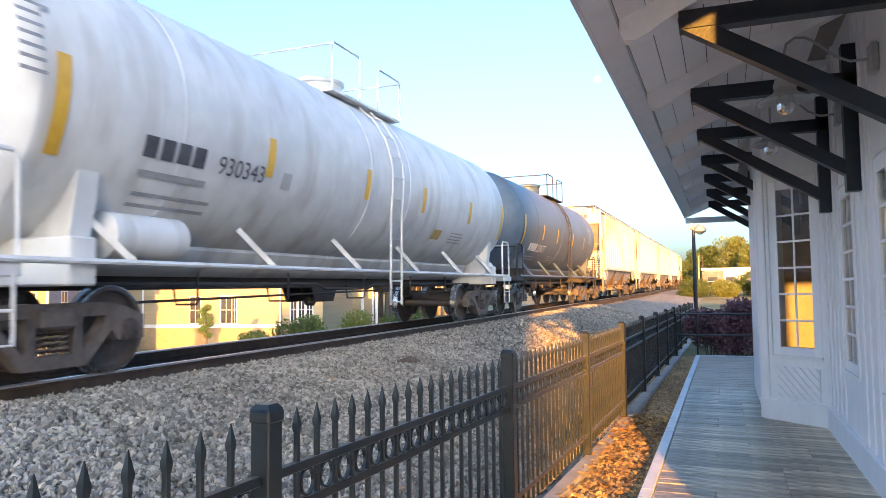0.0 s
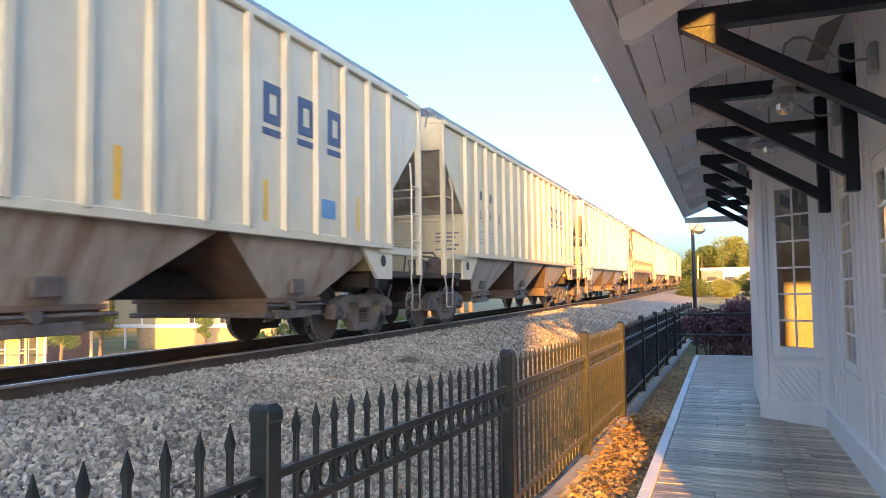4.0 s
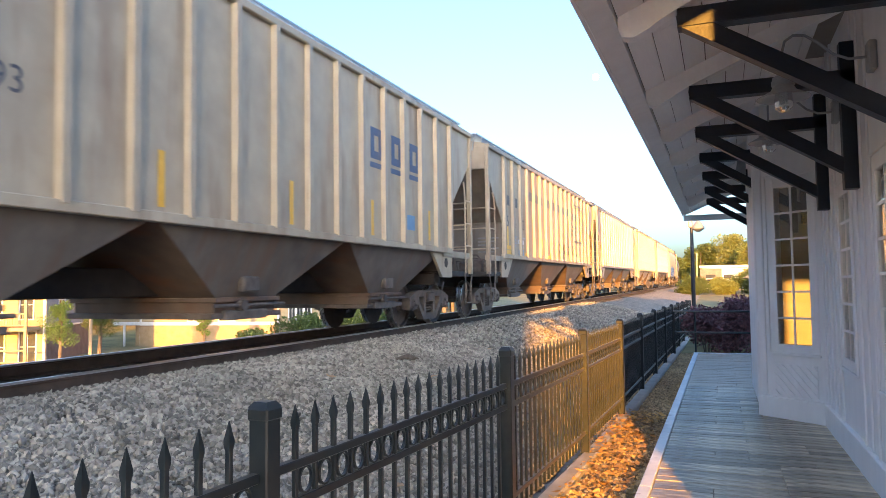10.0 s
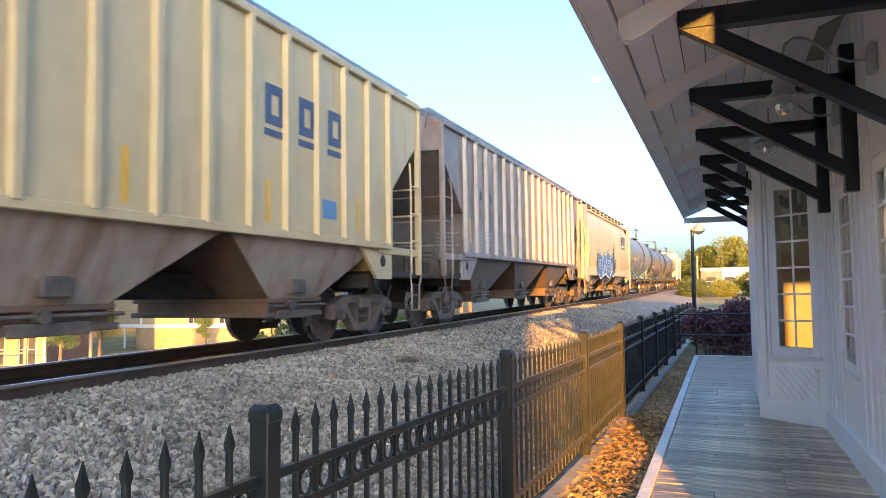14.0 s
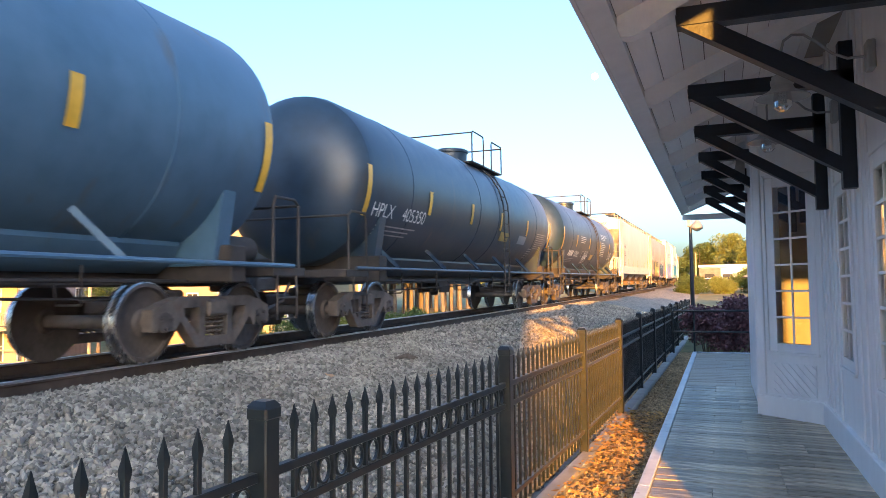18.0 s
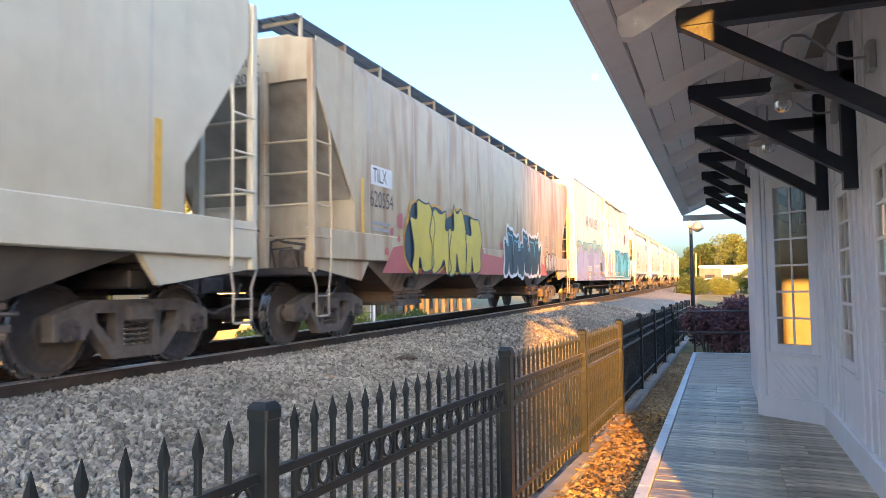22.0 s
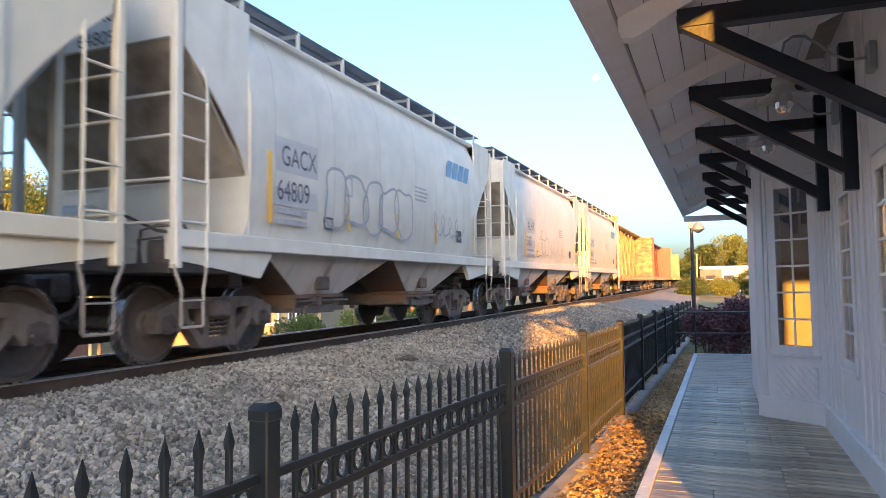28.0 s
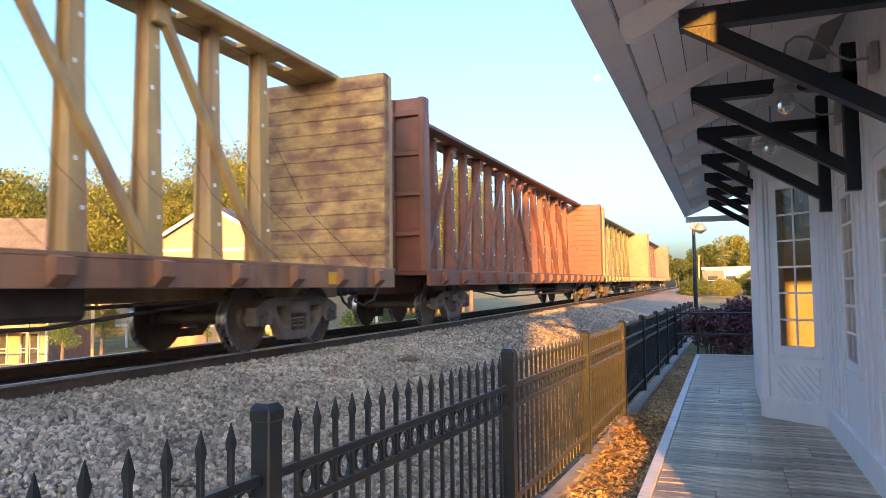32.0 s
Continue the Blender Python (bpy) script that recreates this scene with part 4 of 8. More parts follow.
        part("step", Shape().tube([(1.45, yy - s * 0.1, 1.0), (1.45, yy - s * 0.1, 0.42), (1.45, yy - s * 0.55, 0.42), (1.45, yy - s * 0.55, 1.0)], 0.018, 6).tube([(1.45, yy - s * 0.1, 0.7), (1.45, yy - s * 0.55, 0.7)], 0.016, 6), fm, car)
        part("brake_cylinder", Shape().lathe([(-0.36, 0.14), (-0.33, 0.18), (0.33, 0.18), (0.36, 0.14)], "y", 16, (1.0, s * (L / 2 - 1.05) * (1 if s > 0 else 1), 1.32)), fm, car) if s > 0 else None
        truck(car, s * (L / 2 - 1.4))
        coupler(car, s * (L / 2 - 0.1), s)
    # top fittings: platform, manway, railing
    top = centre + radius
    part("manway", Shape().lathe([(top - 0.12, 0.44), (top + 0.22, 0.44), (top + 0.24, 0.48), (top + 0.30, 0.48), (top + 0.34, 0.40)], "z", 28, (0, fittings, 0)), fm if white_frame else mat, car)
    part("top_platform", Shape().box(0.5, 1.05, fittings - 1.3, fittings + 1.3, top - 0.26, top - 0.22).box(-1.05, -0.5, fittings - 1.3, fittings + 1.3, top - 0.26, top - 0.22), fm, car)
    tr = Shape()
    for x in (-1.05, 1.05):
        for y0 in (-1.3, 0.35):
            tr.tube([(x, fittings + y0, top - 0.25), (x, fittings + y0, top + 0.48), (x, fittings + y0 + 0.06, top + 0.54), (x, fittings + y0 + 0.9, top + 0.54), (x, fittings + y0 + 0.95, top + 0.46), (x, fittings + y0 + 0.95, top - 0.25)], 0.02, 8)
    for y0 in (-1.3, 1.3):
        tr.tube([(-1.05, fittings + y0, top + 0.5), (1.05, fittings + y0, top + 0.5)], 0.02, 8)
    part("top_railing", tr, fm, car)
    lx = Shape()
    for s2 in (-1, 1):
        pts = [(radius * math.cos(a) + 0.06, fittings + s2 * 0.22, centre + radius * math.sin(a)) for a in [radians(d) for d in (55, 40, 25, 10, 0)]] + [(1.56, fittings + s2 * 0.22, 2.0), (1.54, fittings + s2 * 0.22, 0.55)]
        lx.tube(pts, 0.02, 6)
    for k in range(10):
        z = 0.6 + k * 0.36
        xx = 1.55 if z < centre else math.sqrt(max(0.1, radius ** 2 - (z - centre) ** 2)) + 0.06
        lx.tube([(xx, fittings - 0.22, z), (xx, fittings + 0.22, z)], 0.014, 6)
    part("ladder", lx, fm, car)
    # reflective strips bent to the shell
    for k, y in enumerate(strip_at):
        st_ = Shape()
        h0, h1 = (-27, 6) if k in (0, len(strip_at) - 1) else (-18, 0)
        w = 0.075
        ring = []
        for d in range(h0, h1 + 1, 3):
            a = radians(d)
            rr = radius + 0.013
            ring.append([(rr * math.cos(a), y - w, centre + rr * math.sin(a)), (rr * math.cos(a), y + w, centre + rr * math.sin(a))])
        st_.loft(ring, closed=False, cap=False)
        part("reflector_strip", st_, M["yellow_strip"], car, "yellow reflective strip")
    return car


def on_tank(car, y, deg, wide, high, material, name="placard", radius=1.54, centre=2.75, rows=1, seed=0):
    """A patch or rows of small print bent to the tank's shell."""
    rr = radius + 0.014
    rnd = random.Random(seed)
    span = math.degrees(high / radius)
    for k in range(rows):
        a0 = deg + span * (k + (0.28 if rows > 1 else 0)) / rows
        a1 = deg + span * (k + (0.62 if rows > 1 else 1)) / rows
        w = wide * (1 - 0.35 * rnd.random()) if rows > 1 else wide
        rings = [[(rr * math.cos(radians(a)), y, centre + rr * math.sin(radians(a))), (rr * math.cos(radians(a)), y + w, centre + rr * math.sin(radians(a)))] for a in (a0, (a0 + a1) / 2, a1)]
        part("stencil_line" if rows > 1 else name, Shape().loft(rings, closed=False, cap=False), material, car)


def tank_mark(car, y, deg, n, w, high, material, radius=1.54, centre=2.75):
    """An owner's code on a tank as a row of plain blocks."""
    for k in range(n):
        on_tank(car, y + k * w * 1.3, deg, w, high, material, "owner_mark", radius, centre)


def tank_digits(car, text, y, deg, size, material, radius=1.54, centre=2.75):
    me = number_mesh(text, size)
    for v in me.vertices:
        a = radians(deg) + v.co.y / radius
        rr = radius + 0.014
        v.co = Vector((rr * math.cos(a), y + v.co.x, centre + rr * math.sin(a)))
    return part("number", me, material, car, "stencilled number " + text)


# ---------------------------------------------------------------- hopper ends
def grating(x0, x1, y0, y1, z, pitch=0.055):
    """An open walkway of crosswise bars between edge bars."""
    sh = Shape()
    y = y0 + 0.02
    while y < y1:
        sh.box(x0, x1, y - 0.006, y + 0.006, z, z + 0.022)
        y += pitch
    for x in (x0, x0 + (x1 - x0) / 3, x0 + 2 * (x1 - x0) / 3, x1):
        sh.box(x - 0.008, x + 0.008, y0, y1, z - 0.004, z + 0.026)
    return sh


def end_digits(car, text, x, y, z, size, material):
    """Digits on an end that faces along -y."""
    me = number_mesh(text, size)
    me.transform(Matrix(((1, 0, 0, x), (0, 0, 1, y), (0, 1, 0, z), (0, 0, 0, 1))))
    part("number", me, material, car, "stencilled number " + text)


def car_end(car, s, hl, ze, mat, end_tone, panel, crease, depth, rung_z, number="", low=1.14, inner=0.0, arch=0.17, code=""):
    """An open hopper end: upper panel, slope sheet, set-back bulkhead, posts, ladders, step, platform and brake gear."""
    def ys(a, b):
        return min(s * (hl - a), s * (hl - b)), max(s * (hl - a), s * (hl - b))
    y0, y1 = ys(0.09, 0.15)
    top = [(1.53, ze), (1.3, ze + arch * 0.45), (0.7, ze + arch * 0.9), (0, ze + arch)]
    part("end_panel", Shape().prism([(-1.53, panel), (1.53, panel)] + top + [(-x, z) for x, z in top[-2::-1]], y0, y1, "y"), mat, car)
    part("slope_sheet", Shape().prism([(s * (hl - 0.13), panel + 0.02), (s * (hl - depth), crease), (s * (hl - depth - 0.05), crease), (s * (hl - 0.18), panel + 0.02)], -1.5, 1.5), end_tone, car, "slope sheet with grime and end shade in its colour")
    dark_end = end_tone if end_tone is M["hopper_under_dark"] else mat
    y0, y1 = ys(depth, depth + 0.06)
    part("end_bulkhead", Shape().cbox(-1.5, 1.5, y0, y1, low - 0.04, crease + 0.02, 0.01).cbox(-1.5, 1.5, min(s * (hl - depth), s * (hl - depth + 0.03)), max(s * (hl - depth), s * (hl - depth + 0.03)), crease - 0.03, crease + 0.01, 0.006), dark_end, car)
    y0, y1 = ys(0.0, 1.45)
    part("end_platform", Shape().cbox(-1.5, 1.5, y0, y1, low - 0.11, low, 0.012), M["under_dark"], car)
    y0, y1 = ys(0.0, 0.1)
    for x in (-1.54, 1.54):
        part("corner_post", Shape().cbox(x - 0.05, x + 0.05, y0, y1, low - 0.06, ze - 0.02, 0.012), mat, car)
    for x in ((inner, -inner) if inner else (0.0,)):
        part("end_post", Shape().cbox(x - 0.055, x + 0.055, y0, y1, low, panel + 0.16, 0.012), mat, car)
    for z in rung_z:
        part("grab_bar", Shape().tube([(inner, s * (hl - 0.01), z), (1.5, s * (hl - 0.01), z)], 0.017, 6), mat, car)
        part("grab_bar", Shape().tube([(-1.5, s * (hl - 0.01), z), (-0.55 if not inner else -inner, s * (hl - 0.01), z)], 0.017, 6), mat, car)
    for sx in (1, -1):
        stile = part("ladder", Shape().tube([(sx * 1.535, s * (hl - 0.42), rung_z[-1] + 0.42), (sx * 1.575, s * (hl - 0.48), rung_z[-1] + 0.25), (sx * 1.585, s * (hl - 0.48), rung_z[-1]), (sx * 1.585, s * (hl - 0.48), low - 0.05)], 0.019, 8), mat, car)
        for z in rung_z:
            part("rung", Shape().tube([(sx * 1.585, s * (hl - 0.05), z), (sx * 1.585, s * (hl - 0.48), z)], 0.016, 6), mat, stile)
        x = sx * 1.57
        bend = [(-0.02, low - 0.02), (0.10, low - 0.28), (0.10, 0.46), (0.12, 0.44), (0.42, 0.44), (0.44, 0.46), (0.44, low - 0.28), (0.50, low - 0.02)]
        step = part("stirrup_step", Shape().tube([(x, s * (hl - a), b) for a, b in bend], 0.017, 6), end_tone, car)
        part("step_tread", Shape().cbox(x - 0.03, x + 0.03, min(s * (hl - 0.10), s * (hl - 0.44)), max(s * (hl - 0.10), s * (hl - 0.44)), 0.71, 0.73, 0.005), end_tone, step)
    # brake gear on the platform
    gear = s * (hl - 0.8)
    part("brake_cylinder", Shape().lathe([(-1.05, 0.10), (-1.02, 0.19), (-0.45, 0.19), (-0.42, 0.12), (0.05, 0.10), (0.1, 0.04)], "x", 16, (0, gear, 1.72)), mat, car)
    part("air_valve", Shape().cbox(0.55, 0.85, gear - 0.14, gear + 0.14, low, 1.42, 0.03), M["truck_steel"], car)
    part("valve_body", Shape().cbox(0.9, 1.15, gear - 0.1, gear + 0.12, low, 1.46, 0.03), M["truck_steel"], car)
    for x in (-0.2, -0.88):
        part("cylinder_bracket", Shape().cbox(x - 0.08, x + 0.08, gear - 0.1, gear + 0.1, low, 1.6, 0.02), M["truck_steel"], car)
    for pts, r_ in (([(0.3, gear, low), (0.35, gear, 1.55), (0.6, gear, 1.6), (1.0, gear, 1.58), (1.3, gear, low)], 0.02), ([(0.1, gear, 1.74), (0.5, gear + 0.1, 1.55), (1.2, gear + 0.1, 1.45)], 0.022), ([(0.55, gear - 0.2, low), (0.5, gear - 0.2, 1.42), (0.85, gear - 0.2, 1.44), (0.95, gear - 0.2, low)], 0.018)):
        part("brake_pipe", Shape().tube(pts, r_, 6), M["truck_steel"], car)
    if number and s < 0:
        yf = s * (hl - 0.088)
        if code:
            end_digits(car, code, 0.2, yf - 0.004, ze - 0.28, 0.22, M["stencil_dark"])
        for k in range(0 if code else 4):
            part("owner_mark", Shape().box(0.18 + k * 0.2, 0.32 + k * 0.2, yf - 0.003, yf, ze - 0.29, ze - 0.12), M["stencil_dark"], car)
        end_digits(car, number, 0.1, yf - 0.004, ze - 0.53, 0.22, M["stencil_dark"])
        bars_at = s * (hl - depth + 0.004)
        for k in range(5):
            part("stencil_line", Shape().box(0.85, 1.42 - 0.09 * (k % 3), bars_at - 0.002, bars_at, 2.02 - k * 0.09, 2.06 - k * 0.09), M["stencil_faded"], car)


# ---------------------------------------------------------------- ribbed three-bay hopper
RIB = Shape().prism([(-0.065, 0.0), (0.065, 0.0), (0.045, 0.075), (-0.045, 0.075)], 1.58, 4.2, "z")
RIB.v = [(1.545 + p[1], p[0], p[2]) for p in RIB.v]
RIB_MESHES = {}
RIB_PAINT = {"cream": weathered("cream_rib_paint", (0.51, 0.44, 0.31), (0.61, 0.53, 0.38), (0.43, 0.29, 0.14), (0.46, 0.68)),
             "cream_b": weathered("aged_rib_paint", (0.46, 0.39, 0.26), (0.57, 0.49, 0.34), (0.40, 0.28, 0.15), (0.46, 0.68)),
             "plum": weathered("chalky_rib_paint", (0.30, 0.26, 0.235), (0.46, 0.41, 0.37), (0.22, 0.15, 0.11), (0.5, 0.68)),
             "brown": weathered("pale_rib_paint", (0.30, 0.26, 0.23), (0.48, 0.43, 0.38), (0.17, 0.10, 0.07), (0.48, 0.66))}


def hopper_under(car, zs, L, bays, sheet, low=0.46, wide=1.5):
    """Bays below the side sill: pale outer sheets, rusty cross slopes darkened for recess shade, outlet gates."""
    n = bays
    span = L - 3.3
    foot = 0.62 if n < 4 else 0.5
    for k in range(n):
        y0, y1 = -span / 2 + span * k / n, -span / 2 + span * (k + 1) / n
        c = (y0 + y1) / 2
        z1, x1 = low + 0.26, 1.12
        top = [(-wide, y0, zs), (wide, y0, zs), (wide, y1, zs), (-wide, y1, zs)]
        mid = [(-x1, c - foot, z1), (x1, c - foot, z1), (x1, c + foot, z1), (-x1, c + foot, z1)]
        bot = [(-x1, c - foot, low + 0.05), (x1, c - foot, low + 0.05), (x1, c + foot, low + 0.05), (-x1, c + foot, low + 0.05)]
        bay = part("hopper_bay", Shape().loft([top, mid, bot]).mesh("hopper_bay", 15), M["hopper_slope"], car, "rust-brown cross slopes with recess shade in their colour")
        for sx in (-1, 1):
            skin = Shape().loft([[(sx * (wide + q), y0 + 0.02, zs), (sx * (wide + q), y1 - 0.02, zs), (sx * (x1 + q), c + foot - 0.01, z1), (sx * (x1 + q), c - foot + 0.01, z1)] for q in (0.004, 0.012)])
            part("side_slope", skin.mesh("side_slope", 15), sheet, bay, "dusty outer hopper sheet")
        gate = Shape().cbox(-1.16, 1.16, c - foot - 0.1, c + foot + 0.1, low, low + 0.07, 0.01)
        gate.cbox(1.12, 1.2, c - 0.5, c + 0.35, low - 0.02, low + 0.1, 0.01).lathe([(1.14, 0.07), (1.26, 0.07)], "x", 10, (0, c - 0.2, low + 0.16)).tube([(1.2, c - foot - 0.12, low + 0.16), (1.2, c + foot + 0.12, low + 0.16)], 0.022, 6)
        og = part("outlet_gate", gate, M["truck_steel"], bay)
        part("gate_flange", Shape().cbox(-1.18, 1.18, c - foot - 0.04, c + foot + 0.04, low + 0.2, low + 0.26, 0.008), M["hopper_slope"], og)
        part("vibrator_bracket", Shape().cbox(1.2, 1.3, c - 0.28, c + 0.05, z1 + 0.06, z1 + 0.26, 0.02), M["truck_steel"], bay)
    part("centre_sill", Shape().cbox(-0.32, 0.32, -span / 2 - 0.6, span / 2 + 0.6, 0.74, 1.08, 0.02), M["under_dark"], car)



def ribbed_hopper(name, label, L, paint, sheet="hopper_under", number="", ribs=17, seed=0, mark_mat="stencil_blue", big_mark=True):
    car = thing(name, label, "hopper car", "cars of the freight train")
    mat, hl = PAINT[paint], L / 2
    zs, ze = 1.55, 4.24
    cut = 1.3
    # side sheets with the slanted end cut
    poly = [(-hl + 0.12, ze), (-hl + 0.12, 3.5), (-hl + cut, 2.44), (-hl + cut, zs), (hl - cut, zs), (hl - cut, 2.44), (hl - 0.12, 3.5), (hl - 0.12, ze)]
    for s in (-1, 1):
        part("side_sheet", Shape().prism(poly, s * 1.53 - 0.012, s * 1.53 + 0.012), mat, car)
    end_tone = M["hopper_under_dark" if sheet == "hopper_under_dark" else "hopper_end"]
    for s in (-1, 1):
        car_end(car, s, hl, ze, mat, end_tone, 3.68, 2.44, cut + 0.04, (1.7, 2.2, 2.7), number)
        # stepped side sill, gusset with a round eye
        ya, yb = s * (hl - 1.75), s * hl
        part("end_sill", Shape().cbox(1.46, 1.555, min(ya, yb), max(ya, yb), 1.42, 1.55, 0.01), mat, car)
        part("end_sill", Shape().cbox(-1.555, -1.46, min(ya, yb), max(ya, yb), 1.42, 1.55, 0.01), mat, car)
        gus = Shape().prism([(s * (hl - 2.35), 1.55), (s * (hl - 1.2), 1.55), (s * (hl - 1.2), 1.0), (s * (hl - 1.75), 1.0)], 1.47, 1.53)
        gs = part("gusset", gus, mat, car)
        # dark disc on the plate paints the shade inside a round hole
        part("gusset_eye", Shape().lathe([(1.531, 0.1), (1.534, 0.1), (1.534, 0.02)], "x", 16, (0, s * (hl - 1.55), 1.3)), M["under_dark"], gs, "round dark disc for a shaded opening")
        part("push_pole_sill", Shape().cbox(-1.3, 1.3, s * (hl - 1.5) - 0.12, s * (hl - 1.5) + 0.12, 0.85, 1.1, 0.02).cbox(-0.28, 0.28, min(s * (hl - 2.8), s * (hl + 0.05)), max(s * (hl - 2.8), s * (hl + 0.05)), 0.78, 1.1, 0.02), M["under_dark"], car)
        truck(car, s * (hl - 1.35))
        coupler(car, s * (hl - 0.05), s)
    # top chord, roof, hatches and running boards
    part("top_chord", Shape().cbox(1.50, 1.61, -hl + 0.05, hl - 0.05, ze - 0.06, ze + 0.05, 0.015).cbox(-1.61, -1.50, -hl + 0.05, hl - 0.05, ze - 0.06, ze + 0.05, 0.015), mat, car)
    part("side_sill", Shape().cbox(1.50, 1.60, -hl + cut, hl - cut, zs - 0.05, zs + 0.06, 0.01).cbox(-1.60, -1.50, -hl + cut, hl - cut, zs - 0.05, zs + 0.06, 0.01), mat, car)
    part("roof", Shape().prism([(-1.55, ze), (1.55, ze), (1.45, ze + 0.08), (0.6, ze + 0.26), (-0.6, ze + 0.26), (-1.45, ze + 0.08)], -hl + 0.08, hl - 0.08, "y"), mat, car)
    rw = grating(0.75, 1.3, -hl - 0.08, hl + 0.08, ze + 0.29)
    far_side = grating(-1.3, -0.75, -hl - 0.08, hl + 0.08, ze + 0.29, 0.11)
    rw.add(far_side.v, far_side.f)
    y = -hl + 0.4
    while y < hl:
        rw.box(0.78, 1.28, y - 0.02, y + 0.02, ze + 0.14, ze + 0.285).box(1.27, 1.30, y - 0.025, y + 0.025, ze + 0.04, ze + 0.29)
        y += 1.15
    for e in (-1, 1):
        across = grating(-0.75, 0.75, min(e * (hl - 0.4), e * (hl + 0.08)), max(e * (hl - 0.4), e * (hl + 0.08)), ze + 0.292, 0.045)
        rw.add(across.v, across.f)
        rw.beam((1.25, e * (hl + 0.04), ze + 0.28), (1.15, e * (hl - 0.1), ze - 0.08), 0.03).beam((-1.25, e * (hl + 0.04), ze + 0.28), (-1.15, e * (hl - 0.1), ze - 0.08), 0.03)
    part("running_board", rw, M["galvanised"], car, "galvanised roof walkway")
    for k in range(5):
        y0 = -hl + 1.0 + k * (L - 2.0) / 5
        part("roof_hatch", Shape().cbox(-0.36, 0.36, y0 + 0.1, y0 + (L - 2.0) / 5 - 0.1, ze + 0.24, ze + 0.36, 0.03), mat, car)
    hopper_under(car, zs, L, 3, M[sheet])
    if paint not in RIB_MESHES:
        RIB_MESHES[paint] = RIB.mesh("side_rib")
    far = Shape()
    for k in range(ribs):
        y = -hl + cut + 0.08 + (L - 2 * cut - 0.16) * k / (ribs - 1)
        part("side_rib", RIB_MESHES[paint], RIB_PAINT.get(paint, mat), car, m=pose(0, y, 0))
        far.prism([(-1.545, y - 0.06), (-1.545, y + 0.06), (-1.62, y + 0.045), (-1.62, y - 0.045)], 1.58, 4.2, "z")
    part("far_ribs", far, mat, car)
    step = (L - 2 * cut - 0.16) / (ribs - 1)
    r0 = -hl + cut + 0.08

    def slot(k):
        return r0 + step * k
    x = 1.548
    if number:
        rows = (number[:2], number[2:4], number[4:])
        big = number in ("252122", "250354")
        k0, size, zn = (0, 0.42, 2.36) if big else (1, 0.33, 2.43)
        for k in (k0, k0 + 1):
            blocks(car, slot(k) + 0.10, zn + size * 1.3, 2, size * 0.75, 0.03, M["stencil_dark"], x)
        for k, d in enumerate(rows):
            digits(car, d, slot(k0 + k) + 0.11, zn, size, M["stencil_dark"], x)
    for k in (1, 2):
        bars(car, slot(k) + 0.13, 1.82, 0.42, 0.34, 4, M["stencil_grey"], x, 0.4, seed + k)
    if big_mark:
        for k in range(3):
            a = slot(ribs - 5.3 + k) - 0.21
            b = a + 0.42
            mk = part("owner_mark", open_block(a, 2.93, b - a, 0.52, x, 0.13), M[mark_mat], car, "large navy painted owner's mark")
            part("underline", Shape().box(x, x + 0.003, a - 0.02, b + 0.02, 2.78, 2.87), M[mark_mat], mk)
    rr = random.Random(seed)
    strips(car, [(slot(0.5), 2.1), (slot(5.5), 1.95), (slot(8.5), 1.95), (slot(11.5), 1.95), (slot(ribs - 2.4), 2.0)], x, 0.5 + 0.1 * rr.random(), 0.09)
    part("data_plate", Shape().box(x, x + 0.004, slot(ribs - 4) + 0.13, slot(ribs - 4) + 0.55, 1.85, 2.12), M["faded_blue"], car, "small blue data plate")
    return car


